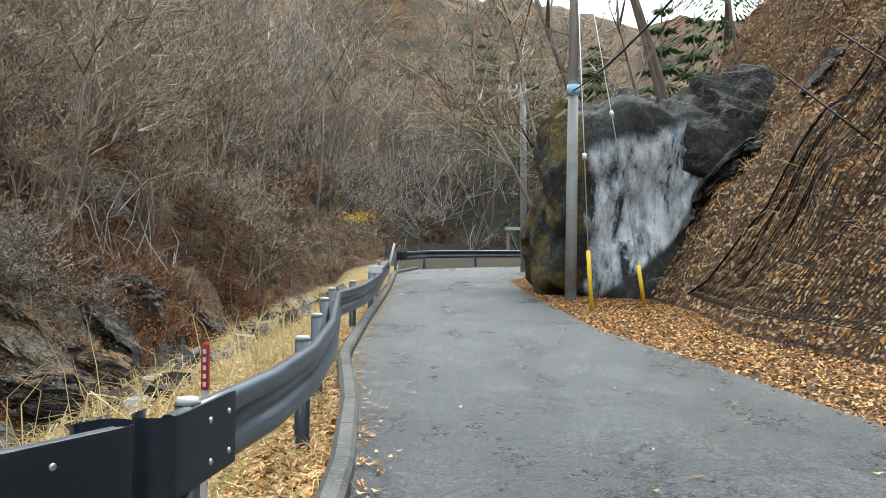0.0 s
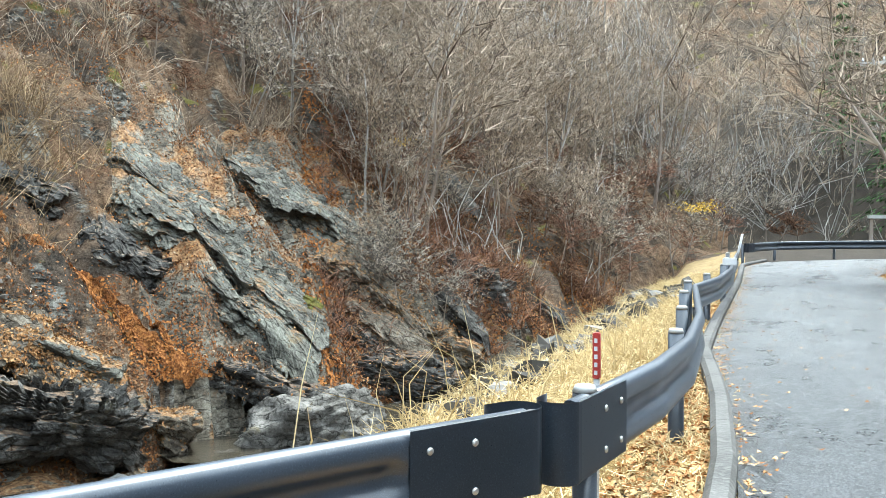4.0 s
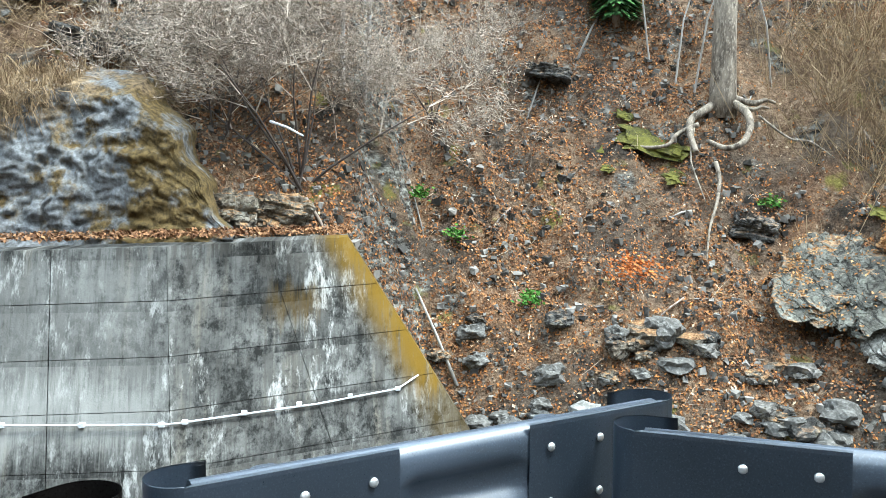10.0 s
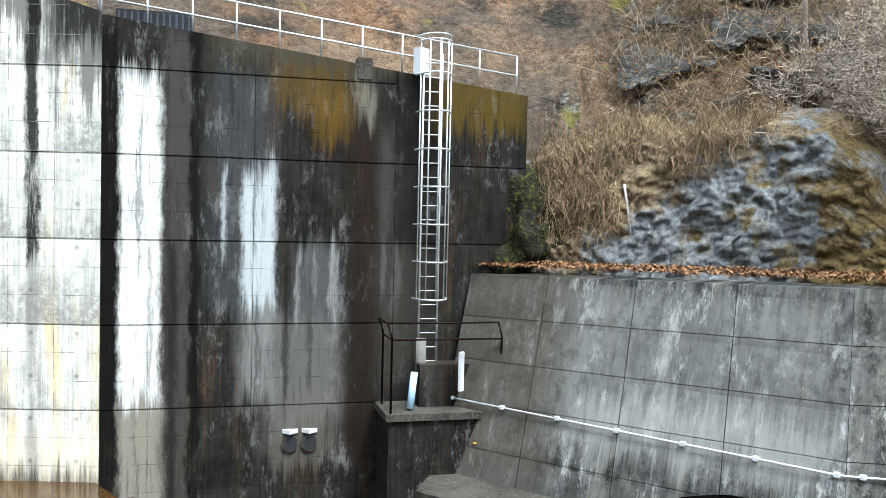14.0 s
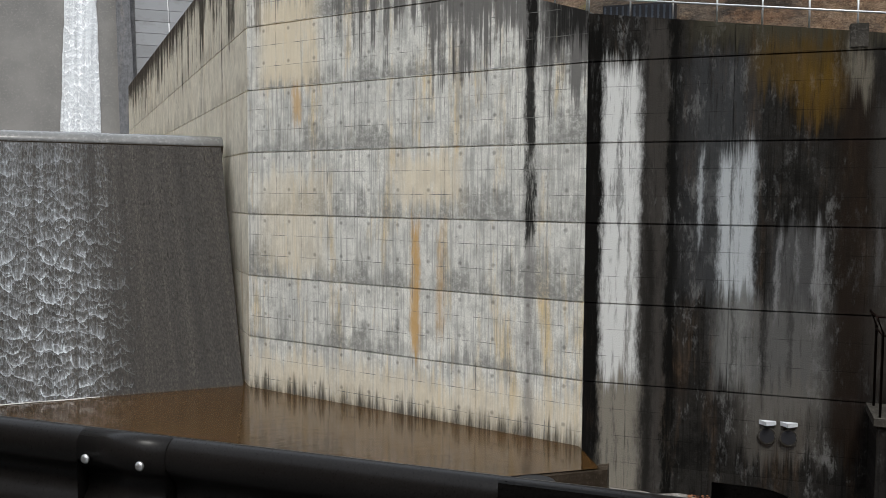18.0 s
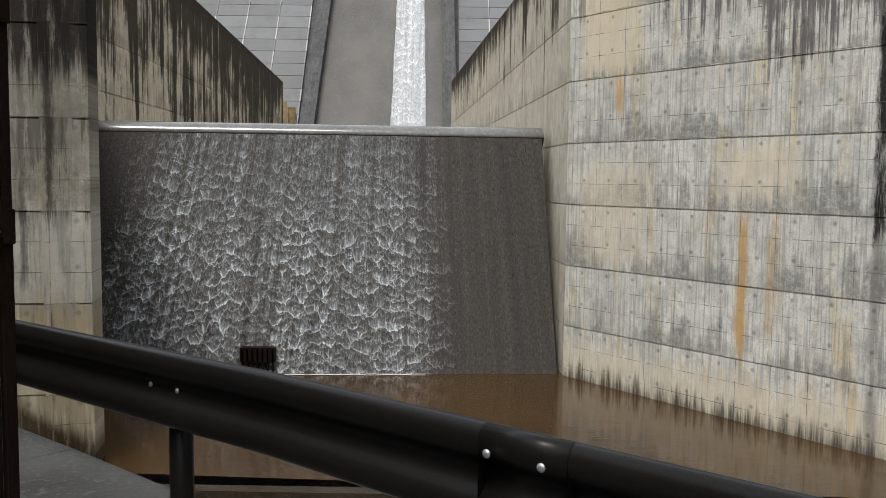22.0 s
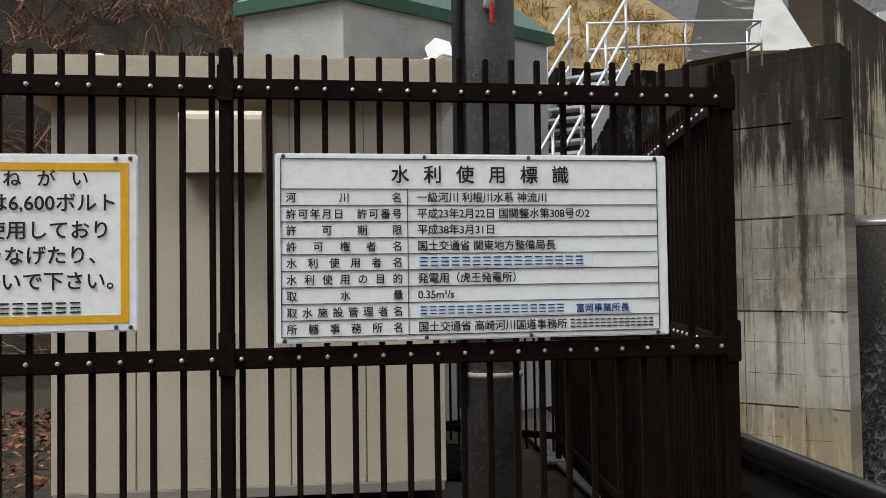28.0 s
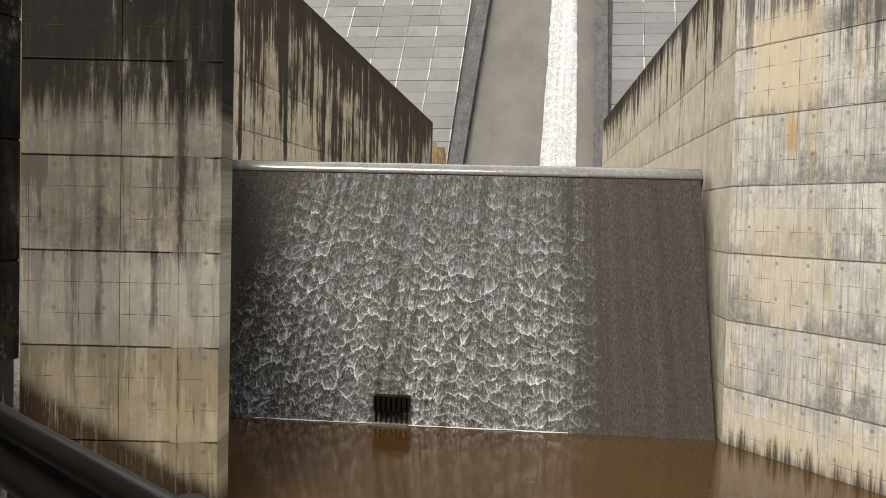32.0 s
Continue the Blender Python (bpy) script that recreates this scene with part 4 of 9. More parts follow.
def panel_mat():
    m, t, b = nodes_of("dam_panel_concrete")
    info = t.nodes.new("ShaderNodeObjectInfo")
    co = coords(t, (1, 1, 1))
    g = t.nodes.new("ShaderNodeNewGeometry")
    k = noise_tex(t, g.outputs["Position"], 0.9, 6, 0.65)
    col = blend(t, info.outputs["Random"], (0.075, 0.076, 0.08), (0.11, 0.112, 0.118))
    col = blend(t, ramp(t, k, [(0.5, bw(0)), (0.75, bw(0.7))]), col, (0.055, 0.054, 0.052))
    tick = maths(t, "MULTIPLY", span(t, maths(t, "ADD", dot(t, co, (1, 0, 0)), maths(t, "MULTIPLY", noise_tex(t, co, 5, 4), 0.06)), 0.02, 0.14, 0.02), ramp(t, info.outputs["Random"], [(0.3, bw(0.1)), (0.7, bw(0.85))]))
    col = blend(t, tick, col, (0.42, 0.42, 0.42))
    link(t, col, b.inputs["Base Color"])
    b.inputs["Roughness"].default_value = 0.6
    return m


M_DAMP = panel_mat()
dam()


# ---- falling water ----
def foam(name, dark, light, sx, sz, left, right, z0, z1, low, speck, soft=0.9, fan=0.0, mid=0.0):
    """Broken white water: pointed scallops with bright lower rims over a dark film, fading at both sides, finer and thinner
    near the top. fan: how much the run spreads per metre of fall, from the line x = mid."""
    m, t, b = nodes_of(name)
    co = coords(t)
    x0, z = dot(t, co, (1, 0, 0)), dot(t, co, (0, 0, 1))
    k = maths(t, "ADD", 1.0, maths(t, "MULTIPLY", maths(t, "SUBTRACT", z0, z), fan))
    x = maths(t, "ADD", maths(t, "DIVIDE", maths(t, "SUBTRACT", x0, mid), k), mid)

    def sheet(fx, fz, push=0.0):
        c = t.nodes.new("ShaderNodeCombineXYZ")
        link(t, maths(t, "ADD", maths(t, "MULTIPLY", x, fx), push), c.inputs[0])
        link(t, maths(t, "MULTIPLY", z, fz), c.inputs[1])
        return c.outputs[0]

    w1 = maths(t, "SUBTRACT", noise_tex(t, sheet(sx, sz), 1.3, 5, 0.65), 0.5)
    w2 = maths(t, "SUBTRACT", noise_tex(t, sheet(sx * 0.4, sz * 0.3), 0.9, 3, 0.5), 0.5)
    cmb = t.nodes.new("ShaderNodeCombineXYZ")
    link(t, maths(t, "ADD", maths(t, "MULTIPLY", x, sx), maths(t, "MULTIPLY", w1, 0.5)), cmb.inputs[0])
    link(t, maths(t, "ADD", maths(t, "MULTIPLY", z, sz), maths(t, "ADD", maths(t, "MULTIPLY", w1, 0.8), maths(t, "MULTIPLY", w2, 1.6))), cmb.inputs[1])

    def scallops(scale):
        cells = []
        for feature in ("F1", "DISTANCE_TO_EDGE"):
            c = t.nodes.new("ShaderNodeTexVoronoi")
            c.feature, c.voronoi_dimensions = feature, "2D"
            c.inputs["Scale"].default_value = scale
            link(t, cmb.outputs[0], c.inputs["Vector"])
            cells.append(c)
        below = maths(t, "MULTIPLY", maths(t, "SUBTRACT", dot(t, cells[0].outputs["Position"], (0, 1, 0)), dot(t, cmb.outputs[0], (0, 1, 0))), scale)
        rim = maths(t, "MULTIPLY", ramp(t, cells[1].outputs["Distance"], [(0.0, bw(1)), (0.05, bw(0.75)), (0.16, bw(0))]), ramp(t, below, [(-0.05, bw(0)), (0.22, bw(1))]))
        veil = maths(t, "MULTIPLY", ramp(t, below, [(-0.1, bw(0)), (0.5, bw(0.5))]), 0.9)
        tone = t.nodes.new("ShaderNodeSeparateColor")
        link(t, cells[0].outputs["Color"], tone.inputs[0])
        return maths(t, "MULTIPLY", maths(t, "ADD", rim, veil), ramp(t, tone.outputs[0], [(0.1, bw(0.25)), (0.9, bw(1))]))

    s = maths(t, "ADD", maths(t, "MULTIPLY", scallops(1.0), 0.75), maths(t, "MULTIPLY", scallops(2.2), 0.55))
    depth = t.nodes.new("ShaderNodeMapRange")
    link(t, z, depth.inputs[0])
    depth.inputs[1].default_value, depth.inputs[2].default_value, depth.inputs[3].default_value, depth.inputs[4].default_value = z0, z1, low, 1.0
    fine = noise_tex(t, sheet(30, 5), 1.0, 6, 0.8)
    spots = ramp(t, fine, [(0.5, bw(0)), (0.62, bw(speck)), (0.74, bw(1))])
    strand = ramp(t, noise_tex(t, sheet(4, 0.04), 1.1, 7, 0.75), [(0.4, bw(0.4)), (0.58, bw(1))])
    wide = ramp(t, noise_tex(t, sheet(0.8, 0.02, 3.0), 1.0, 3, 0.6), [(0.36, bw(0.5)), (0.6, bw(1))])
    a = maths(t, "ADD", maths(t, "MULTIPLY", s, depth.outputs[0]), maths(t, "MULTIPLY", spots, 0.32))
    a = maths(t, "MULTIPLY", maths(t, "MULTIPLY", a, strand), wide)
    wx = maths(t, "ADD", x, maths(t, "MULTIPLY", maths(t, "SUBTRACT", noise_tex(t, sheet(3, 0.12), 2.0, 6, 0.7), 0.5), 1.6))
    on = span(t, wx, left, right, soft)
    a = maths(t, "MULTIPLY", maths(t, "MULTIPLY", a, ramp(t, fine, [(0.32, bw(0.5)), (0.52, bw(1))])), on)
    a = maths(t, "ADD", a, maths(t, "MULTIPLY", maths(t, "MULTIPLY", on, strand), maths(t, "MULTIPLY", fine, 0.3)))
    f = ramp(t, a, [(0.08, bw(0.02)), (0.4, bw(0.3)), (0.95, bw(0.92))])
    film = blend(t, ramp(t, noise_tex(t, sheet(26, 9), 1.0, 6, 0.8), [(0.44, bw(0)), (0.62, bw(0.85))]), tuple(v * 0.75 for v in dark), tuple(v * 2.6 for v in dark))
    film = blend(t, ramp(t, noise_tex(t, sheet(2.4, 0.04), 1.0, 6, 0.7), [(0.4, bw(0.6)), (0.6, bw(0))]), film, tuple(v * 0.5 for v in dark))
    link(t, blend(t, f, film, light), b.inputs["Base Color"])
    b.inputs["Specular IOR Level"].default_value = 0.08
    link(t, ramp(t, f, [(0, bw(0.4)), (1, bw(0.6))]), b.inputs["Roughness"])
    bump(t, b, maths(t, "ADD", s, maths(t, "MULTIPLY", fine, 0.5)), 0.7, 0.06)
    return m


M_FALL = foam("broken_falling_water", (0.036, 0.031, 0.026), (0.62, 0.66, 0.7), 4.3, 2.6, -0.2, 7.8, 3.0, -0.6, 0.22, 0.8, 1.4, 0.03, 1.0)
M_JET = foam("white_chute_water", (0.27, 0.28, 0.29), (0.88, 0.89, 0.9), 2.2, 1.2, -5, 15, 60, 59, 0.8, 0.9)


def weir_water():
    """A thin broken sheet sliding down the weir face in scallops."""
    nu, nv = 420, 330
    u, v = np.meshgrid(np.linspace(0.004, 0.996, nu), np.linspace(0, 1, nv), indexing="ij")
    cl, cr, bl, br = (np.array(p) for p in (CREST_L, CREST_R, BASE_L, BASE_R))
    top = cl + (cr - cl) * u[..., None] + np.array([0, 0.36, -0.36])
    bot = bl + (br - bl) * u[..., None] + np.array([0, 0.05, -0.1])
    p = top + (bot - top) * v[..., None]
    n = np.cross(bot - top, np.broadcast_to(cr - cl, bot.shape))
    n /= np.linalg.norm(n, axis=-1, keepdims=True)
    n *= np.sign(n[..., 1:2])
    x, z = u * 13.7, v * 7.3
    warp = fbm(x * 0.9, z * 0.7, 3, 4)
    cell = fbm(x * 1.8 + warp, z * 1.1 + 1.5 * warp + 0.5 * np.abs(np.sin(x * 2.1)), 4, 8)
    tooth = np.abs(((x * 2.3 + 0.6 * warp + 0.5 * np.floor(z * 1.9)) % 1) - 0.5) * 2
    saw = (z * 1.9 + 2.2 * warp + 0.75 * tooth + 0.5 * fbm(x * 3, z * 2, 2, 6)) % 1.0
    part_on = np.clip(fbm(x * 0.8, z * 0.5, 3, 15) * 1.5 + 0.65, 0.15, 1)
    lump = (0.006 + 0.03 * v) * (saw**3) * part_on + 0.03 * np.abs(cell) * v + 0.02 * fbm(x * 7, z * 3, 2, 19) * v + 0.01
    lump = lump * np.clip((0.76 - u) / 0.1, 0.1, 1)
    edge = np.clip(np.minimum(u - 0.004, 0.996 - u) / 0.02, 0, 1)
    p = p + n * (0.03 + lump * edge)[..., None]
    me = bpy.data.meshes.new("falling_water")
    idx = np.arange(nu * nv).reshape(nu, nv)
    q = np.stack([idx[:-1, :-1], idx[1:, :-1], idx[1:, 1:], idx[:-1, 1:]], -1).reshape(-1, 4)
    me.from_pydata(p.reshape(-1, 3).tolist(), [], q.tolist())
    me.polygons.foreach_set("use_smooth", np.ones(len(q), bool))
    me.materials.append(M_FALL)
    tagged(new("falling_water", me), "broken white water sliding down the weir in scallops", "water", kind="structure")


weir_water()


def foam_line():
    """Thin line of froth where the sheet meets the pool."""
    n = 260
    u = np.linspace(0.1, 0.72, n)
    b = np.array(BASE_L) + (np.array(BASE_R) - np.array(BASE_L)) * u[:, None] + np.array([0, 0.12, 0])
    wid = 0.004 + 0.075 * np.clip(fbm(u * 40, u * 0, 3, 5) + 0.4, 0, 1)
    rows = [b + np.array([0, -0.12, 0.012]), b + np.stack([u * 0, wid * 0.4, 0.015 + 0.015 * field(u * 90, u * 0, 2)], 1), b + np.stack([u * 0, wid, u * 0 + 0.012], 1)]
    v = np.stack(rows, 1).reshape(-1, 3)
    i = (np.arange(n - 1) * 3)[:, None]
    q = np.concatenate([np.concatenate([i + k, i + k + 3, i + k + 4, i + k + 1], 1) for k in (0, 1)])
    me = bpy.data.meshes.new("froth")
    me.from_pydata(v.tolist(), [], q.tolist())
    me.materials.append(plain("white_froth", (0.42, 0.41, 0.39), 0.7, 0, 40, 0.1, 0.5))
    tagged(new("froth", me), "white froth where the water meets the pool", "foam", kind="structure")


foam_line()


def jet():
    nu, nv = 30, 240
    u, v = np.meshgrid(np.linspace(0, 1, nu), np.linspace(0, 1, nv), indexing="ij")
    z = -2 + v * 50
    x = 4.35 - u * (3.7 - 0.034 * v * 50) + 0.12 * fbm(u * 0 + 3, z * 0.6, 3, 2) * np.abs(2 * u - 1)
    off = 0.15 + 0.35 * np.sin(np.pi * u) ** 0.5 + 0.25 * fbm(x * 2.5, z * 0.7, 4, 12)
    y = -75.5 - 0.6 + off - (z + 5) * 0.75
    me = bpy.data.meshes.new("chute_water")
    idx = np.arange(nu * nv).reshape(nu, nv)
    q = np.stack([idx[:-1, :-1], idx[1:, :-1], idx[1:, 1:], idx[:-1, 1:]], -1).reshape(-1, 4)
    me.from_pydata(np.stack([x, y, z], -1).reshape(-1, 3).tolist(), [], q[:, ::-1].tolist())
    me.polygons.foreach_set("use_smooth", np.ones(len(q), bool))
    me.materials.append(M_JET)
    tagged(new("chute_water", me), "white torrent running down the dam chute", "water", kind="structure")


jet()


def outlet():
    o = thing("outlet_grate", "small dark steel outlet grate at the foot of the weir", "grate")
    part("frame", box((4.05, -23.78, -3.55), (5.0, -23.5, -3.15)), M_FENCE, o)
    part("sill", box((4.05, -23.62, -3.98), (5.0, -23.35, -3.86)), M_SLAB, o)
    for i in range(7):
        part("bar", box((4.08 + i * 0.14, -23.6, -3.95), (4.12 + i * 0.14, -23.5, -3.2)), M_FENCE, o)


outlet()

# ---- battered retaining wall on the far bank ----


def ramp_wall():
    """Sloping wall cast in panels, with a pipe and brackets across it."""
    w = tagged(new("wall_far_bank"), "weathered grey concrete retaining wall with a sloping face", "wall", kind="structure")
    top = [Vector(p) for p in ((-15.75, -10.9, 0.25), (-15.6, -3.2, 0.45), (-17.5, -0.05, 0.48))]
    foot = [Vector(p) for p in ((-14.2, -10.9, -4.9), (-13.9, -2.9, -4.9), (-16.7, 3.3, -4.9))]
    back = Vector((-1, 0, 0))
    for k, cols in ((0, 4), (1, 2)):
        bm = bmesh.new()
        f = [foot[k] + back * 0.03, foot[k + 1] + back * 0.03, top[k + 1] + back * 0.03, top[k] + back * 0.03]
        v = [bm.verts.new(p) for p in f]
        u = [bm.verts.new(p + back * 1.4) for p in f]
        bm.faces.new(v)
        for i in range(4):
            bm.faces.new((v[i], u[i], u[(i + 1) % 4], v[(i + 1) % 4]))
        bmesh.ops.recalc_face_normals(bm, faces=bm.faces)
        part("core", bm, M_RAMP, w)
        rows = [0, 0.16, 0.33, 0.5, 0.66, 0.83, 1]
        for c in range(cols):
            for r0, r1 in zip(rows, rows[1:]):
                g, h = 0.0016, 0.0013

                def at(s, q):
                    return foot[k].lerp(foot[k + 1], s).lerp(top[k].lerp(top[k + 1], s), q)

                s0, s1 = c / cols + g * (1 if c else 0.3), (c + 1) / cols - g * 0.6
                bm = bmesh.new()
                f = [bm.verts.new(at(s, q)) for s, q in ((s0, r0 + h), (s1, r0 + h), (s1, r1 - h * (r1 < 1)), (s0, r1 - h * (r1 < 1)))]
                u = [bm.verts.new(p.co + back * 0.05) for p in f]
                bm.faces.new(f)
                for i in range(4):
                    bm.faces.new((f[i], u[i], u[(i + 1) % 4], f[(i + 1) % 4]))
                bmesh.ops.recalc_face_normals(bm, faces=bm.faces)
                part("panel", bm, M_RAMP, w)
    return w


ramp_wall()

# ---- guard rails ----
RAIL_Z = 0.75


def beam_profile():
    """W section, 0.35 m deep; side positive towards the road."""
    half = [(-0.03, -0.035), (-0.03, -0.016), (-0.02, -0.004), (-0.004, 0.0), (0.014, -0.004), (0.03, -0.016), (0.041, -0.036), (0.045, -0.06), (0.042, -0.088), (0.03, -0.11), (0.008, -0.128), (-0.008, -0.15), (-0.012, -0.175)]
    p = half + [(a, -0.35 - h) for a, h in half[-2::-1]]
    return p + [(s - 0.007, h) for s, h in p[::-1]]


def guard_rail(label, pts, posts, noses=(True, True), splices=(), capped=False, drop=0.05, steel_tone=None, post_bolts=False):
    """A W-beam rail with posts; pts in plan, from first to last, the road on the left hand.
    Ends with a nose run out flat into a plate that curls back on itself; splices: metres along the rail of overlap seams."""
    g = thing("guard_rail", label, "guard rail", "guard rails along the lot", at=(*pts[0], 0))
    inv = Matrix.Translation((-pts[0][0], -pts[0][1], 0))
    top, steel = RAIL_Z - drop, steel_tone or M_RAIL
    line = [Vector((x, y, RAIL_Z + float(road_z(y)))) for x, y in pts]
    reach = [0.0]
    for a, b in zip(line, line[1:]):
        reach.append(reach[-1] + (b - a).length)
    total = reach[-1]

    def at(q):
        """Place along the rail and the way along it, bends softened."""
        def place(v):
            v = min(max(v, 0.0), total)
            i = max(k for k in range(len(line) - 1) if reach[k] <= v + 1e-9)
            return line[i].lerp(line[i + 1], (v - reach[i]) / (reach[i + 1] - reach[i]))
        return place(q), (place(q + 0.12) - place(q - 0.12)).normalized()

    def ring(bm, q, flat, grow=0.0, prof=None):
        p, d = at(q)
        side = Vector((-d.y, d.x, 0)).normalized()
        out = []
        for a, h in prof or beam_profile():
            if -0.325 < h < -0.025:
                a = a * (1 - flat) + flat * (0.045 if a > -0.0075 else 0.038)
            out.append(bm.verts.new(p + side * (a + grow) + Vector((0, 0, h))))
        return out

    def skin(bm, rings, smooth=True):
        k = len(rings[0])
        for u, v in zip(rings, rings[1:]):
            for j in range(k):
                bm.faces.new((u[j], v[j], v[(j + 1) % k], u[(j + 1) % k])).smooth = smooth
        bm.faces.new(rings[0])
        bm.faces.new(rings[-1])
        bmesh.ops.recalc_face_normals(bm, faces=bm.faces)

    PLATE, RUN = 0.62, 0.07
    stations = [(q, 0.0) for q in reach[1:-1]] + [(q + k, 0.0) for q in reach[1:-1] for k in (-0.15, 0.15)]
    stations += [(0.0, 1.0), (PLATE, 1.0), (PLATE + RUN, 0.0)] if noses[0] else [(0.0, 0.0)]
    stations += [(total - PLATE - RUN, 0.0), (total - PLATE, 1.0), (total, 1.0)] if noses[1] else [(total, 0.0)]
    bm = bmesh.new()
    skin(bm, [ring(bm, q, k) for q, k in sorted(stations)])
    bm.transform(inv)
    part("beam", bm, steel, g)

    def bolt(q, h, out, r=0.016):
        p, d = at(q)
        side = Vector((-d.y, d.x, 0)).normalized()
        b = bmesh.new()
        bmesh.ops.create_icosphere(b, subdivisions=2, radius=r)
        bmesh.ops.scale(b, vec=(1, 0.55, 1), verts=b.verts)
        fr = Matrix(((d.x, side.x, 0, p.x), (d.y, side.y, 0, p.y), (0, 0, 1, p.z), (0, 0, 0, 1)))
        b.transform(inv @ fr @ Matrix.Translation((0, out, h)))
        for f in b.faces:
            f.smooth = True
        part("bolt", b, M_BOLT, g)

    for end, flag in ((0, noses[0]), (1, noses[1])):
        if not flag:
            continue
        q0, sgn = (0.0, 1) if end == 0 else (total, -1)
        p, d = at(q0)
        side = Vector((-d.y, d.x, 0)).normalized()
        out, r = d * -sgn, 0.1
        run = [at(q0 + sgn * PLATE * (1 - k / 6))[0] + side * 0.05 for k in range(7)]
        c = p + side * (0.05 - r) + out * 0.01
        run += [c + side * r * math.cos(a) + out * r * math.sin(a) for a in [math.pi * k / 16 for k in range(1, 17)]]
        run += [run[-1] - out * 0.05, run[-1] - out * 0.1]
        bm = bmesh.new()
        rows = [[bm.verts.new(v + Vector((0, 0, h)) + side * o) for h, o in ((0.004, -0.012), (0.0, -0.002), (-0.012, 0.0), (-0.338, 0.0), (-0.35, -0.002), (-0.354, -0.012))] if i < 7 else
                [bm.verts.new(v + Vector((0, 0, h))) for h in (0.004, 0.0, -0.012, -0.338, -0.35, -0.354)] for i, v in enumerate(run)]
        for k, (u, v) in enumerate(zip(rows, rows[1:])):
            for i in range(5):
                bm.faces.new((u[i], v[i], v[i + 1], u[i + 1])).smooth = k > 6
        bmesh.ops.solidify(bm, geom=bm.faces[:], thickness=0.006)
        bmesh.ops.recalc_face_normals(bm, faces=bm.faces)
        bm.transform(inv)
        part("end_nose", bm, steel, g)
        for q in (0.31, 0.53):
            for h in (-0.085, -0.275):
                bolt(q0 + sgn * q, h, 0.053)
    for x, y in posts:
        bm = bmesh.new()
        z = float(road_z(y))
        tube(bm, [(x, y, z - 0.9), (x, y, z + top)], 0.057, 16)
        bm.transform(inv)
        part("post", bm, steel, g)
        if capped:
            bm = bmesh.new()
            tube(bm, [(x, y, z + top), (x, y, z + top + 0.03)], 0.06, 16, 0.045)
            bm.transform(inv)
            part("post_cap", bm, M_CAPS, g, "pale plastic post cap")
        if post_bolts:
            q = min((k * 0.02 for k in range(int(total / 0.02))), key=lambda k: (at(k)[0].xy - Vector((x, y))).length)
            for k in (-0.1, 0.1):
                bolt(q + k, -0.175, -0.006, 0.013)
    for q in splices:
        half = [k for k in beam_profile()[:25]]
        prof = [(a + 0.004, h) for a, h in half] + [(a - 0.001, h) for a, h in half[::-1]]
        bm = bmesh.new()
        skin(bm, [ring(bm, q, 0.0, 0.0, prof), ring(bm, q + 0.34, 0.0, 0.0, prof)])
        bm.transform(inv)
        part("overlap_sleeve", bm, steel, g)
        for k in (0.09, 0.3):
            for h in (-0.085, -0.265):
                bolt(q + k, h, 0.052)
    return g


M_CAPS = plain("pale_post_cap", (0.34, 0.34, 0.33), 0.5)
R1 = [(-1.06, 3.67), (-0.93, 5.0), (-0.93, 6.2), (-1.1, 8), (-1.4, 10), (-1.7, 12), (-1.62, 14), (-1.75, 17), (-2.1, 21), (-2.5, 26)]
guard_rail("dark brown steel guard rail curving along the road's river edge", R1[::-1], [(-1.06, 3.9), (-1.05, 6.4), (-1.3, 8.3), (-1.6, 10.4), (-1.85, 12.4), (-1.85, 14.4), (-2.0, 18), (-2.3, 21.5), (-2.65, 25)], (False, True), (), True, 0.0)
guard_rail("dark brown steel guard rail in front of the riverbed", [(-1.19, 3.42), (-1.6, 2.65), (-2.66, 0.66)], [(-1.75, 2.55), (-2.65, 0.9)], (True, True))
guard_rail("dark brown steel guard rail facing the far retaining wall", [(-3.04, 0.83), (-2.3, -0.74)], [(-3.0, 0.42), (-2.53, -0.55)], (True, True))
guard_rail("long dark brown steel guard rail beside the pool", [(-2.19, -0.97), (-0.9, -2.05), (0.23, -3.0), (1.84, -4.22), (4.6, -6.4)], [(-1.85, -1.45), (0.73, -3.51), (2.6, -5.0), (4.2, -6.3)], (True, False), (1.682,), steel_tone=M_RAILD, post_bolts=True)
guard_rail("dark brown steel guard rail round the far bend", [(6, 43.6), (3, 42.4), (0, 41.2), (-2.2, 39.5), (-3.1, 36.5)], [(5, 43.4), (2.6, 42.5), (0, 41.4), (-2.3, 39.8), (-3.3, 36.6)])


# ---- fence ----


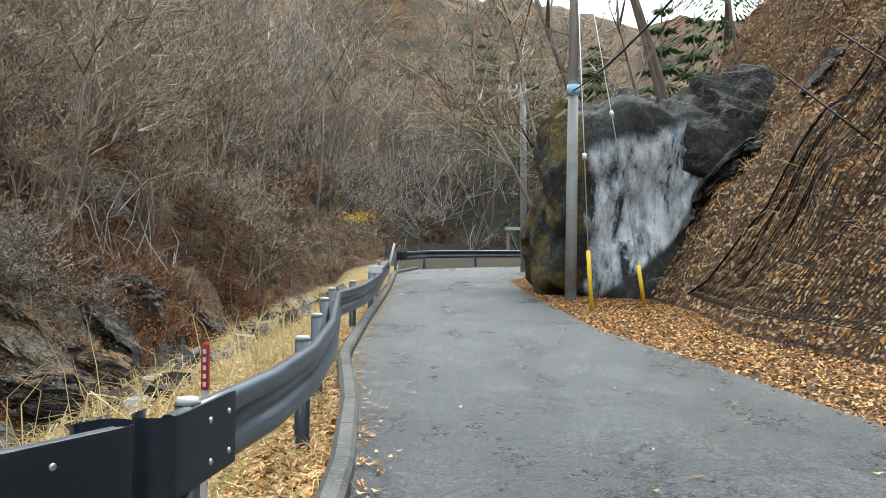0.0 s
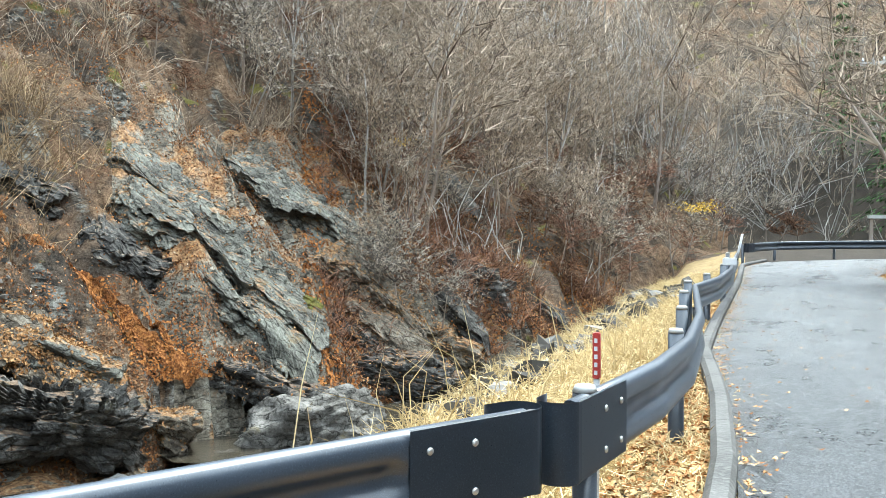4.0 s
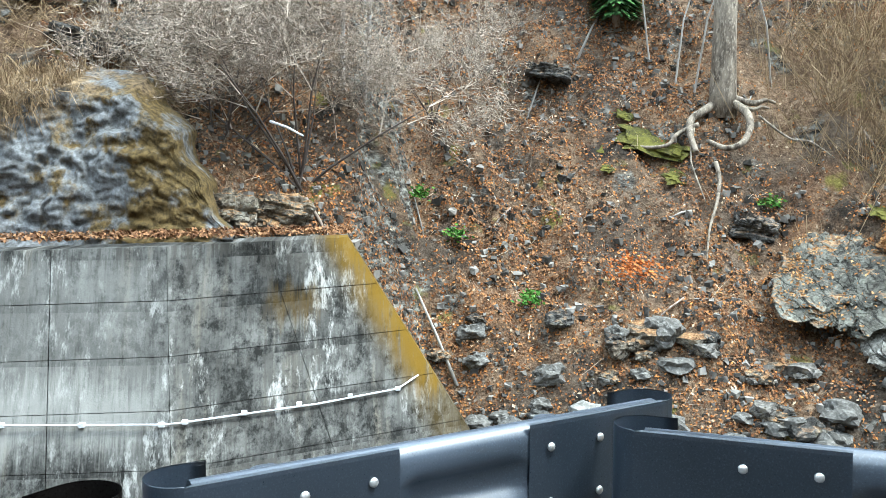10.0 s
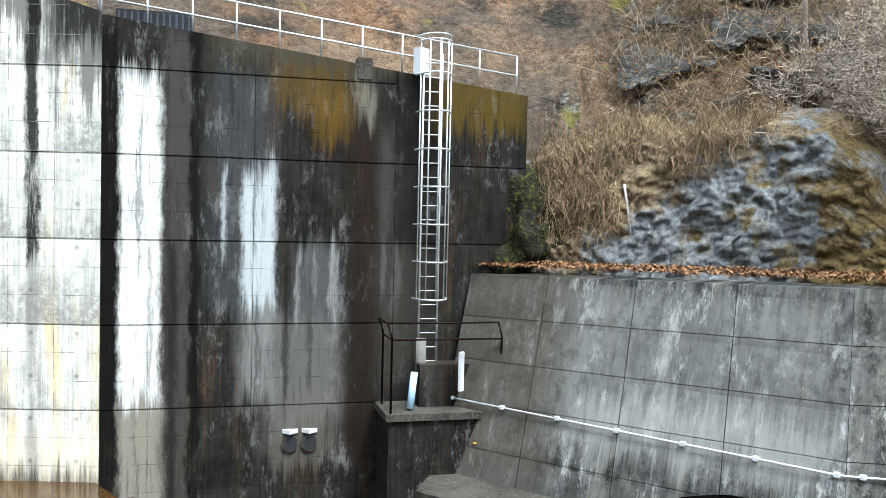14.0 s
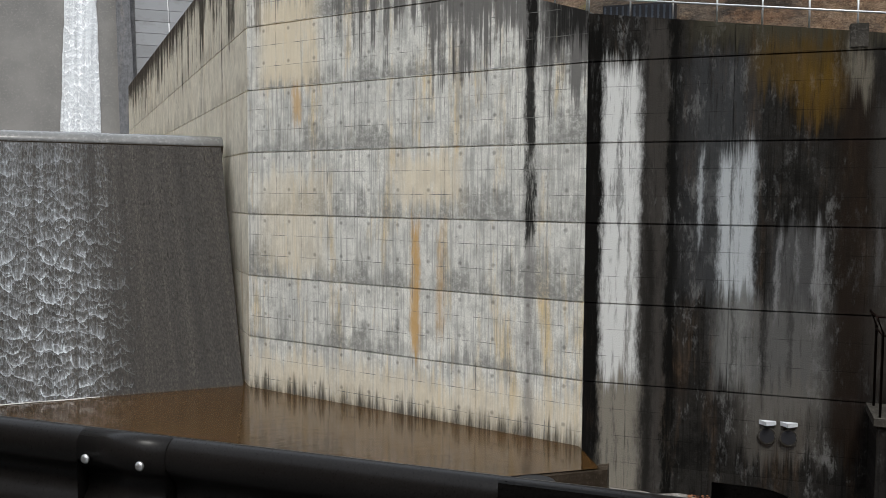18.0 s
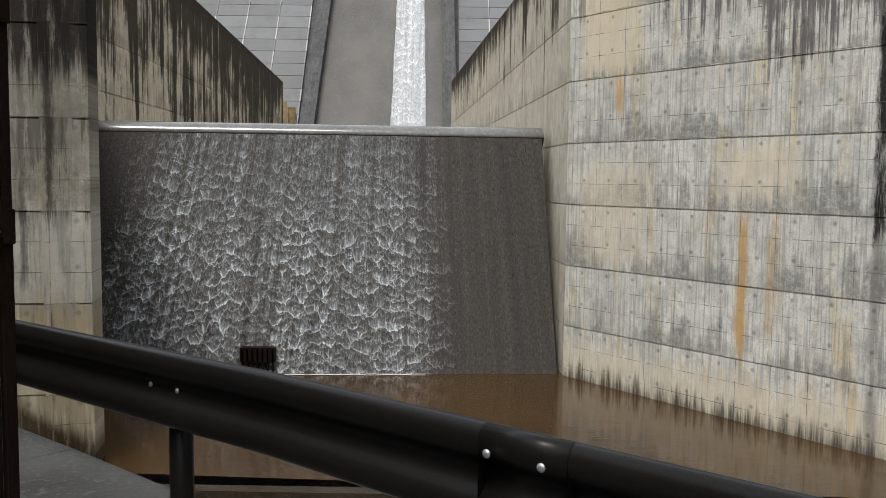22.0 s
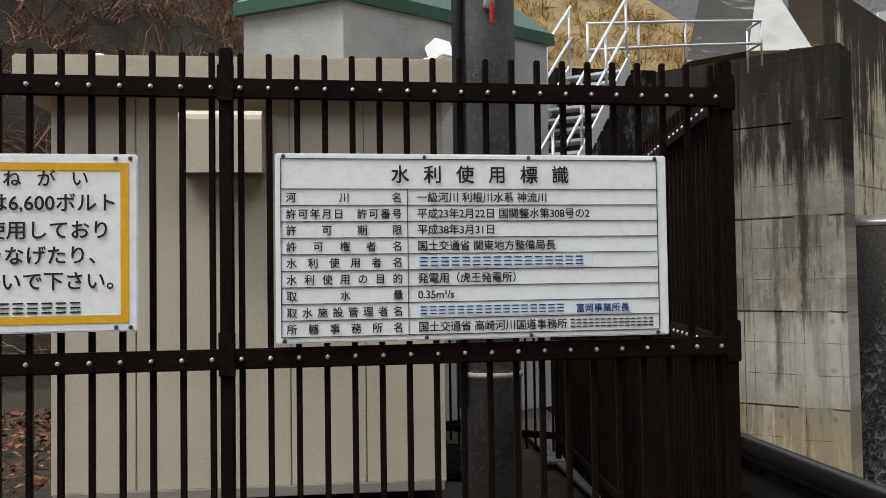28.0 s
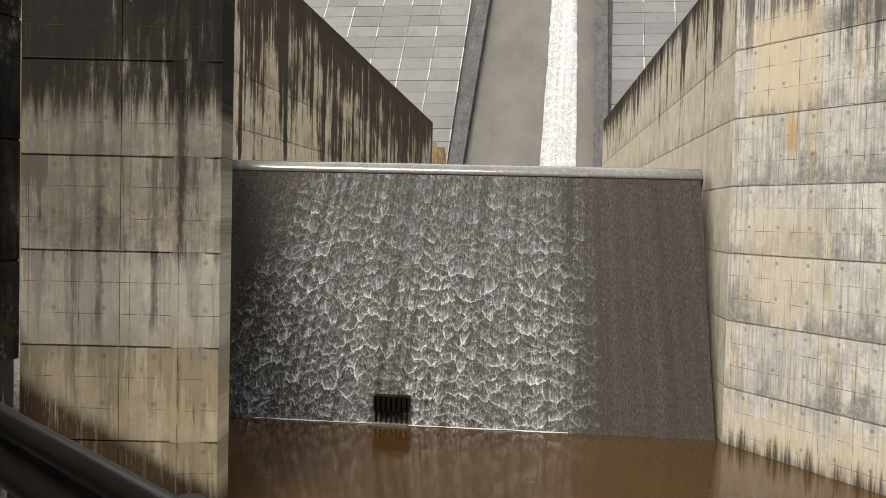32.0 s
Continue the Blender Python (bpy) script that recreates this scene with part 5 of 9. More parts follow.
def fence_panel(label, a, b, z0=0.08, z1=2.24, posts=(True, True), plate=False):
    """Round-topped pickets behind three flat rails with a bolt at every crossing."""
    a, b = Vector((*a, 0)), Vector((*b, 0))
    d = b - a
    L = d.length
    g = thing("fence", label, "fence", "fence round the cabin")
    g.matrix_basis = Matrix.Translation(a) @ Matrix.Rotation(math.atan2(d.y, d.x), 4, "Z")
    n = round(L / 0.084)
    first = fb = None
    for i in range(n):
        x = (i + 0.5) * L / n
        if first is None:
            first = part("picket", box((-0.009, -0.009, z0), (0.009, 0.011, z1), None, 0.003), M_FENCE, g)
            first.matrix_basis = pose(x, 0.014, 0)
            bm = bmesh.new()
            bmesh.ops.create_icosphere(bm, subdivisions=1, radius=0.008)
            fb = part("bolt", bm, M_BOLT, g)
            fb.matrix_basis = pose(x, -0.022, 1.34)
        else:
            share("picket", first, pose(x, 0.014, 0), g)
            share("bolt", fb, pose(x, -0.022, 1.34), g)
        share("bolt", fb, pose(x, -0.022, 2.13), g)
    for z in (z0 + 0.14, 1.34, 2.13):
        bm = box((0, -0.02, z - 0.03), (L, 0.0, z + 0.03), None, 0.004)
        part("rail", bm, M_FENCE, g)
    for x, f in ((0, posts[0]), (L, posts[1])):
        if f:
            p = part("post", box((x - 0.02, -0.016, 0), (x + 0.02, 0.03, z1 + 0.01), None, 0.005), M_FENCE, g)
            part("rail_bracket", box((x - 0.024, -0.026, 1.29), (x + 0.024, -0.014, 1.42), None, 0.003), M_FENCE, p)
            part("rail_bracket", box((x - 0.024, -0.026, 2.09), (x + 0.024, -0.014, 2.2), None, 0.003), M_FENCE, p)
            if plate:
                part("foot_plate", box((x - 0.11, -0.1, 0.0), (x + 0.11, 0.12, 0.03), None, 0.004), M_SLAB, p)
    return g


FD = Vector((-0.571, -0.821, 0))
FP = Vector((1.904, -1.486, 0)) + Vector((0.821, -0.571, 0)) * 0.03
P2, FC = FP - FD * 0.14, FP + FD * 1.42
fence_panel("dark brown steel picket fence carrying a white notice board", P2.xy, FC.xy)
fence_panel("dark brown steel picket fence carrying a yellow-bordered notice", (P2 - FD * 1.6).xy, P2.xy, posts=(True, False))
fence_panel("dark brown steel picket fence running along the pool edge", (2.77, -4.46), FC.xy, posts=(True, False), plate=True)
fence_panel("dark brown steel picket fence running along the pool edge", (4.5, -5.95), (2.77, -4.46), posts=(True, False), plate=True)
fence_panel("dark brown steel picket fence at the back of the compound", (5.6, -5.6), (4.5, -5.95), posts=(True, False), plate=True)


def lettering(text, x, z, size, mat, parent, gap=1.0, centre=False, width=None):
    c = bpy.data.curves.new("lettering", "FONT")
    c.body, c.size, c.space_character = text, size, gap
    c.align_x = "CENTER" if centre else "LEFT"
    c.resolution_u = 3
    c.bevel_depth, c.bevel_resolution = size * 0.012, 0
    c.materials.append(mat)
    o = new("lettering", c)
    o.parent = parent
    o.matrix_basis = pose(x, -0.0085, z, 90, 0, 0)
    return o


def bar(x0, x1, z0, z1, mat, parent, depth=-0.0085, name="printed_bar"):
    return part(name, box((x0, depth, z0), (x1, depth + 0.002, z1)), mat, parent)


def blocks(n, x0, x1, z, high, mat, parent):
    """A line of n plain marks standing for writing: two strokes over each other for each."""
    w = (x1 - x0) / n
    for i in range(n):
        a, b = x0 + w * (i + 0.14), x0 + w * (i + 0.86)
        bar(a, b, z, z + high * 0.13, mat, parent)
        bar(a, b, z + high * 0.44, z + high * 0.56, mat, parent)
        bar(a, b, z + high * 0.87, z + high, mat, parent)


def sign_at(p, name, label, w, h, low=0.0):
    s = thing(name, label, "sign", "notice boards on the fence")
    s.matrix_basis = Matrix.Translation(p) @ Matrix.Rotation(math.atan2(FD.y, FD.x), 4, "Z")
    part("board", box((0, -0.006, low), (w, 0.0, h), None, 0.004), M_WHITE, s)
    return s


def screw_at(s, x, z):
    bm = bmesh.new()
    bmesh.ops.create_icosphere(bm, subdivisions=1, radius=0.007)
    bm.transform(Matrix.Translation((x, -0.007, z)))
    part("screw", bm, M_RAIL, s)


def water_rights_sign():
    s = sign_at((1.904, -1.486, 1.372), "notice_board", "white enamel water-rights notice with black ruled lines on the fence", 1.2, 0.566, 0.01)
    t, r = 0.461, 0.0481
    lines = [0.55] + [t - r * i for i in range(10)]
    for z in lines:
        bar(0.016, 1.168, z - 0.0009, z + 0.0009, M_BLACK, s, name="ruled_line")
    for x, z1 in ((0.016, 0.55), (1.168, 0.55), (0.387, t)):
        bar(x - 0.0009, x + 0.0009, lines[-1], z1, M_BLACK, s, name="ruled_line")
    for i, ch in enumerate("水利使用標識"):
        lettering(ch, 0.338 + 0.0985 * i, 0.484, 0.056, M_BLACK, s)
    rows = [("河川名", "一級河川 利根川水系 神流川"), ("許可年月日 許可番号", "平成23年2月22日 国関整水第308号の2"), ("許可期限", "平成38年3月31日"), ("許可権者名", "国土交通省 関東地方整備局長"),
            ("水利使用者名", None), ("水利使用の目的", "発電用（虎王発電所）"), ("取水量", "0.35m³/s"), ("取水施設管理者名", "富岡事業所長"), ("所轄事務所名", "国土交通省 高崎河川国道事務所")]
    for i, (k, v) in enumerate(rows):
        z = t - r * (i + 1) + 0.011
        n = len(k)
        for j, ch in enumerate(k):
            if ch != " ":
                lettering(ch, 0.03 + (0.31 / (n - 1)) * j, z, 0.031, M_BLACK, s)
        if i == 4:
            bar(0.412, 0.955, z - 0.006, z + 0.032, M_LBLUE, s, -0.0072, "sticker")
            blocks(16, 0.418, 0.93, z, 0.026, M_BLUE, s)
        elif i == 7:
            bar(0.412, 1.08, z - 0.006, z + 0.03, M_LBLUE, s, -0.0072, "sticker")
            blocks(16, 0.418, 0.865, z + 0.001, 0.023, M_BLUE, s)
            lettering(v, 0.9, z, 0.0285, M_BLUE, s)
        else:
            lettering(v, 0.415, z, 0.0325, M_BLACK, s, 0.97)
        if i == 8:
            blocks(14, 0.88, 1.15, z + 0.001, 0.024, M_BLACK, s)
    for x in (0.024, 0.44, 0.76, 1.163):
        for z in (0.557, 0.019):
            screw_at(s, x, z)


water_rights_sign()


def request_sign():
    w, h = 0.8, 0.502
    p = Vector((1.904, -1.486, 1.429)) - FD * (0.3835 + w)
    s = sign_at(p, "notice_board", "white yellow-bordered notice asking for care near high voltage", w, h)
    for lo, hi in (((0.025, 0.025), (w - 0.025, 0.047)), ((0.025, h - 0.047), (w - 0.025, h - 0.025)), ((0.025, 0.047), (0.047, h - 0.047)), ((w - 0.047, 0.047), (w - 0.025, h - 0.047))):
        bar(lo[0], hi[0], lo[1], hi[1], M_YEL, s, -0.0078, "yellow_border")
    for i, ch in enumerate("おねがい"):
        lettering(ch, w - 0.131 - 0.05 - 0.09 * (3 - i), h - 0.088, 0.05, M_BLACK, s)
    for text, right, z, n in (("所は6,600ボルト", 0.054, 0.138, 8.0), ("圧を使用しており", 0.072, 0.215, 8), ("物をなげたり、", 0.078, 0.286, 7), ("りしないで下さい。", 0.03, 0.358, 9)):
        o = lettering(text, w - right, h - z - 0.02, 0.056, M_BLACK, s)
        o.data.align_x = "RIGHT"
    blocks(9, w - 0.15 - 0.34, w - 0.15, h - 0.447, 0.03, M_BLACK, s)
    for x in (w - 0.02, w - 0.06, w - 0.4):
        for z in (0.012, h - 0.012):
            screw_at(s, x, z)


request_sign()


# ---- cabin behind the fence ----
# Wet concrete, its tone lowered further to carry the shade of overhanging trees.
M_PLINTH = surf("wet_shade_toned_plinth", (0.012, 0.01, 0.008), (0.024, 0.02, 0.016), (0.04, 0.036, 0.03), 2, 20, 0.6, 0, 0.5, 0.02)


def cabin():
    c = thing("cabin", "beige prefabricated metal cabin with a vent hood, on a concrete plinth", "cabin")
    c.matrix_basis = pose(4.9, -1.96, 0, 0, 0, math.degrees(math.atan2(-1.74, -1.33)))
    W, D, z0, z1 = 2.2, 3.6, 0.36, 2.66
    part("body", box((0.01, 0.012, z0), (W - 0.01, D, z1)), M_CABIND, c)
    n = 5
    for i in range(n):
        x0, x1 = W * i / n + 0.003, W * (i + 1) / n - 0.003
        part("wall_panel", box((x0, 0, z0 + 0.01), (x1, 0.02, z1), None, 0.004), M_CABIN, c)
    for i in range(8):
        part("wall_panel", box((W - 0.02, D * i / 8 + 0.003, z0 + 0.01), (W, D * (i + 1) / 8 - 0.003, z1), None, 0.004), M_CABIN, c)
        part("wall_panel", box((0, D * i / 8 + 0.003, z0 + 0.01), (0.02, D * (i + 1) / 8 - 0.003, z1), None, 0.004), M_CABIN, c)
    for x in (0.0, W):
        part("corner_trim", box((x - 0.03, -0.008, z0), (x + 0.03, 0.03, z1), None, 0.004), M_CABIN, c)
    part("base_rail", box((-0.02, -0.015, z0 - 0.05), (W + 0.02, D, z0 + 0.01), None, 0.004), M_CABIND, c)
    r = part("roof", box((-0.2, -0.14, z1 - 0.02), (W + 0.12, D + 0.2, z1 + 0.2), None, 0.01), M_CABIN, c)
    part("drip_edge", box((-0.21, -0.15, z1 - 0.03), (W + 0.13, -0.13, z1 + 0.0), None, 0.003), M_CABIND, r)
    for x in (0.25, W - 0.05):
        bm = bmesh.new()
        bmesh.ops.create_icosphere(bm, subdivisions=2, radius=0.05)
        bmesh.ops.scale(bm, vec=(1, 1, 0.5), verts=bm.verts)
        bm.transform(Matrix.Translation((x, -0.06, z1 + 0.2)))
        part("roof_cap", bm, M_WHITE, r)
    bm = bmesh.new()
    prof = [(0.0, 2.18), (-0.22, 2.18)] + [(-0.22 + 0.06 - 0.06 * math.cos(a), 2.48 + 0.06 * math.sin(a)) for a in (0, 0.5, 1.0, 1.57)] + [(0.0, 2.54)]
    lo = [bm.verts.new((0.72, y, z)) for y, z in prof]
    hi = [bm.verts.new((1.18, y, z)) for y, z in prof]
    for i in range(len(prof)):
        if i != 0:
            bm.faces.new((lo[i], lo[(i + 1) % len(prof)], hi[(i + 1) % len(prof)], hi[i]))
    bm.faces.new(lo)
    bm.faces.new(hi[::-1])
    bmesh.ops.recalc_face_normals(bm, faces=bm.faces)
    part("vent_hood", bm, M_CABIN, c, "pale cream sheet-metal vent hood")
    part("plinth", box((-0.35, -0.28, 0), (W + 0.3, D + 0.2, 0.24), None, 0.015), M_PLINTH, c)
    part("side_box", box((W + 0.0, 0.35, 1.75), (W + 0.22, 0.75, 2.3), None, 0.01), M_WHITE, c)
    return c


cabin()


def corrugated():
    g = thing("metal_sheet", "pale corrugated metal sheet lying beside the cabin", "metal sheet")
    bm = bmesh.new()
    n = 40
    rows = [[bm.verts.new((i * 0.03, y, 0.26 + 0.012 * math.sin(i * 1.9))) for i in range(n)] for y in (0, 2.2)]
    for i in range(n - 1):
        bm.faces.new((rows[0][i], rows[0][i + 1], rows[1][i + 1], rows[1][i])).smooth = True
    bmesh.ops.solidify(bm, geom=bm.faces[:], thickness=0.004)
    part("sheet", bm, M_GALV, g)
    g.matrix_basis = pose(3.75, -4.2, 0.0, 0, 0, -58)


corrugated()


def near_pole():
    p = thing("utility_pole", "dark weathered concrete utility pole with steel bands and green conduit", "utility pole", "utility poles", at=(2.895, -3.457, 0))
    part("shaft", tube(bmesh.new(), [(0, 0, -0.3), (0, 0, 8.5)], 0.15, 28, 0.13), M_POLED, p)
    for z in (0.06, 1.05, 2.05, 3.05):
        bm = tube(bmesh.new(), [(0, 0, z), (0, 0, z + 0.03)], 0.156, 28)
        b = part("band", bm, M_CABIND, p)
        part("band_clip", box((0.05, -0.19, z - 0.01), (0.1, -0.12, z + 0.04)), M_CABIND, p)
    part("conduit", tube(bmesh.new(), [(0.02, -0.168, 0), (0.02, -0.168, 5)], 0.014, 8), M_GREENP, p)
    part("cable_guard", tube(bmesh.new(), [(0.09, -0.16, 0), (0.09, -0.16, 5)], 0.03, 10), M_BLACK, p)
    part("cable_guard", tube(bmesh.new(), [(0.06, 0.17, 0.9), (0.06, 0.17, 5)], 0.028, 10), M_BLACK, p)
    part("insulator", tube(bmesh.new(), [(-0.1, 0.1, 2.95), (-0.14, 0.1, 3.1)], 0.03, 10), M_WHITE, p)
    part("red_tag", box((-0.16, 0.12, 2.86), (-0.15, 0.14, 2.96)), M_RED2, p)


M_POLED = surf("dark_pole_concrete", (0.098, 0.098, 0.0952), (0.168, 0.168, 0.161), (0.238, 0.231, 0.224), 2, 40, 0.7, 0, 0.4)
M_GREENP = plain("green_conduit", (0.03, 0.16, 0.13), 0.5)
M_RED2 = plain("red_tape", (0.5, 0.04, 0.02), 0.5)
near_pole()


def house():
    h = thing("control_building", "grey rendered building with dark green roof edges", "building")
    A, B, Dd = Vector((6.83, -5.51, 0)), Vector((8.0, -5.06, 0)), Vector((6.605, -8.47, 0))
    E = B + (Dd - A)
    bm = prism(bmesh.new(), [(v.x, v.y) for v in (A, B, E, Dd)], 0, 4.42)
    part("wall", bm, M_STUCCO, h)
    c = (A + E) / 2
    o = [c + (v - c) * 1.06 for v in (A, B, E, Dd)]
    bm = prism(bmesh.new(), [(v.x, v.y) for v in o], 4.42, 4.56)
    r = part("roof_edge", bm, M_GREEN, h, "dark green painted roof edge")
    top = [c + (v - c) * 1.05 for v in (A, B, E, Dd)]
    bm = bmesh.new()
    v = [bm.verts.new((p.x, p.y, 4.564)) for p in top]
    t = bm.verts.new((c.x, c.y, 5.6))
    for i in range(4):
        bm.faces.new((v[i], v[(i + 1) % 4], t))
    bmesh.ops.recalc_face_normals(bm, faces=bm.faces)
    part("roof", bm, M_GREEN, h)
    f = part("floodlight", box((-0.12, -0.1, -0.12), (0.12, 0.1, 0.12), None, 0.02), M_WHITE, h)
    f.matrix_basis = pose(6.55, -6.6, 4.0, 25, 0, 95)


house()


def steps():
    s = thing("stair", "galvanised steel outdoor stair with tubular handrails", "stair")
    a, b = Vector((6.2, -6.9, 1.6)), Vector((7.0, -10.1, 4.5))
    d = b - a
    side = Vector((-d.y, d.x, 0)).normalized() * 0.42
    n = 16
    ang = math.degrees(math.atan2(d.y, d.x))
    first = None
    for i in range(n):
        p = a + d * (i / n)
        if first is None:
            first = part("tread", box((-0.02, -0.42, 0), (0.27, 0.42, 0.035)), M_GALV, s)
            first.matrix_basis = pose(*p, 0, 0, ang)
        else:
            share("tread", first, pose(*p, 0, 0, ang), s)
    for k in (-1, 1):
        o = side * k
        bm = bmesh.new()
        prism(bm, [((a + o).x, (a + o).y), ((b + o).x, (b + o).y), ((b + o * 1.06).x, (b + o * 1.06).y), ((a + o * 1.06).x, (a + o * 1.06).y)], [a.z - 0.15, b.z - 0.15, b.z - 0.15, a.z - 0.15], [a.z + 0.1, b.z + 0.1, b.z + 0.1, a.z + 0.1])
        part("stringer", bm, M_GALV, s)
        for hgt in (0.45, 0.9):
            part("handrail", tube(bmesh.new(), [a + o + Vector((0, 0, hgt)), b + o + Vector((0, 0, hgt))], 0.02, 8), M_GALV, s)
        for q in (0.02, 0.25, 0.5, 0.75, 0.98):
            p = a + d * q + o
            part("handrail_post", tube(bmesh.new(), [p, p + Vector((0, 0, 0.9))], 0.018, 8), M_GALV, s)


steps()


def handrail(label, pts, height=0.95, rails=(0.5, 1.0), gap=1.1, r=0.022, inner=None):
    """Tubular railing along points with a post at every gap."""
    g = thing("railing", label, "railing", "railings on the walls")
    pts = [Vector(p) for p in pts]
    for k in rails:
        part("rail", tube(bmesh.new(), [p + Vector((0, 0, height * k)) for p in pts], r, 8), M_GALV, g)
    for a, b in zip(pts, pts[1:]):
        n = max(1, round((b - a).length / gap))
        for i in range(n + 1):
            if i == n and b is not pts[-1]:
                continue
            p = a.lerp(b, i / n)
            part("post", tube(bmesh.new(), [p, p + Vector((0, 0, height))], r * 0.9, 8), M_GALV, g)
    return g


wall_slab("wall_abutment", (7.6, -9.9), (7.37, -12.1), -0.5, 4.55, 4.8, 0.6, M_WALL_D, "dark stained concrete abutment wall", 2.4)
handrail("galvanised railing along the abutment top", [(7.25, -10.17, 4.4), (6.9, -12.2, 4.75), (6.5, -13.9, 5.0), (7.0, -14.4, 5.05)], 0.75, (0.5, 1.0), 1.2)


def slope_facing():
    """Concrete facing on the slope behind the stair: a stained flank and a bright wet face."""
    g = tagged(new("wall_slope_facing"), "sloping concrete facing above the pier, stained on one flank", "wall", kind="structure")
    a, b, c, d, e = (Vector(k) for k in FACING)
    for name, pts, mat in (("flank", (a, b, d, e), M_RAMP), ("face", (b, c, d), M_STUCCO)):
        bm = bmesh.new()
        f = [bm.verts.new(k) for k in pts]
        u = [bm.verts.new(k + Vector((0.25, -0.6, -0.2))) for k in pts]
        bm.faces.new(f)
        for i in range(len(f)):
            bm.faces.new((f[i], u[i], u[(i + 1) % len(f)], f[(i + 1) % len(f)]))
        bm.faces.new(u[::-1])
        bmesh.ops.recalc_face_normals(bm, faces=bm.faces)
        part(name, bm, mat, g)


FACING = [(10.47, -18.25, 6.51), (9.23, -18.82, 6.62), (8.0, -19.39, 6.5), (9.91, -20.88, 9.23), (11.09, -20.36, 9.43)]
slope_facing()


def on_wall(s, out, z):
    """A place on the ladder wall: metres from the spillway corner, out from its face, height."""
    d = Vector((LADDER_END[0] - CORNER[0], LADDER_END[1] - CORNER[1], 0)).normalized()
    n = Vector((d.y, -d.x, 0))
    n = n if n.x > 0 else -n
    p = Vector((*CORNER, 0)) + d * s + n * out
    return Vector((p.x, p.y, z))


handrail("white galvanised railing along the dark wall's top", [on_wall(-0.05, -0.3, 5.2), on_wall(8.6, -0.3, 4.2)], 0.85, (0.5, 1.0), 0.86, 0.022)
handrail("white galvanised railing beside the sloping wall top", [on_wall(-0.1, -0.3, 5.25), (-8.6, -17.6, 6.0)], 0.85, (0.5, 1.0), 0.9, 0.022)


def ladder():
    g = thing("caged_ladder", "white galvanised ladder with a round safety cage against the dark wall", "ladder")
    s0, z0, z1 = 6.57, -2.4, 5.0
    for k in (-0.2, 0.2):
        part("stile", tube(bmesh.new(), [on_wall(s0 + k, 0.2, z0), on_wall(s0 + k, 0.2, z1 - 0.1)], 0.022, 8), M_GALV, g)
    first = None
    z = z0 + 0.2
    while z < z1 - 0.2:
        part("rung", tube(bmesh.new(), [on_wall(s0 - 0.2, 0.2, z), on_wall(s0 + 0.2, 0.2, z)], 0.012, 6), M_GALV, g)
        z += 0.3
    hoops = [-0.25 + 0.78 * i for i in range(8)]
    arc = [math.pi * k / 14 for k in range(15)]
    for z in hoops + [5.1]:
        bm = tube(bmesh.new(), [on_wall(s0 - 0.36 * math.cos(a), 0.2 + 0.62 * math.sin(a), z) for a in arc], 0.02, 6)
        part("hoop", bm, M_GALV, g)
    for k in (2, 4.5, 7, 9.5, 12):
        a = math.pi * k / 14
        part("cage_strap", tube(bmesh.new(), [on_wall(s0 - 0.36 * math.cos(a), 0.2 + 0.62 * math.sin(a), -0.25), on_wall(s0 - 0.36 * math.cos(a), 0.2 + 0.62 * math.sin(a), 5.1)], 0.016, 6), M_GALV, g)
    part("gate_box", box((-0.15, -0.1, 0), (0.15, 0.1, 0.55), Matrix.Translation(on_wall(s0 - 0.25, 0.15, 4.45)), 0.01), M_PVC, g)


ladder()


M_SLABD = surf("dark_mossy_slab", (0.018, 0.016, 0.013), (0.05, 0.045, 0.038), (0.1, 0.092, 0.08), 1.5, 18, 0.8, 0, 0.6, 0.02)


def top_box():
    """Dark louvred box behind the railing and a pale junction block on the wall's top."""
    g = thing("louvre_box", "dark slatted metal box behind the wall's railing", "box", at=on_wall(0.95, -0.75, 5.0))
    d = math.degrees(math.atan2(LADDER_END[1] - CORNER[1], LADDER_END[0] - CORNER[0]))
    g.rotation_euler = (0, 0, radians(d))
    part("body", box((-0.75, -0.2, 0), (0.75, 0.2, 0.5), None, 0.01), M_BLACK, g)
    for i in range(12):
        part("slat", box((-0.72 + i * 0.123, -0.215, 0.04), (-0.68 + i * 0.123, 0.215, 0.46), None, 0.004), M_RAIL, g)
    b = thing("junction_block", "pale concrete block let into the wall's top edge", "block", at=on_wall(5.15, -0.1, 4.4))
    b.rotation_euler = (0, 0, radians(d))
    part("block", box((-0.16, -0.12, -0.1), (0.16, 0.16, 0.35), None, 0.012), M_SLABD, b)


top_box()


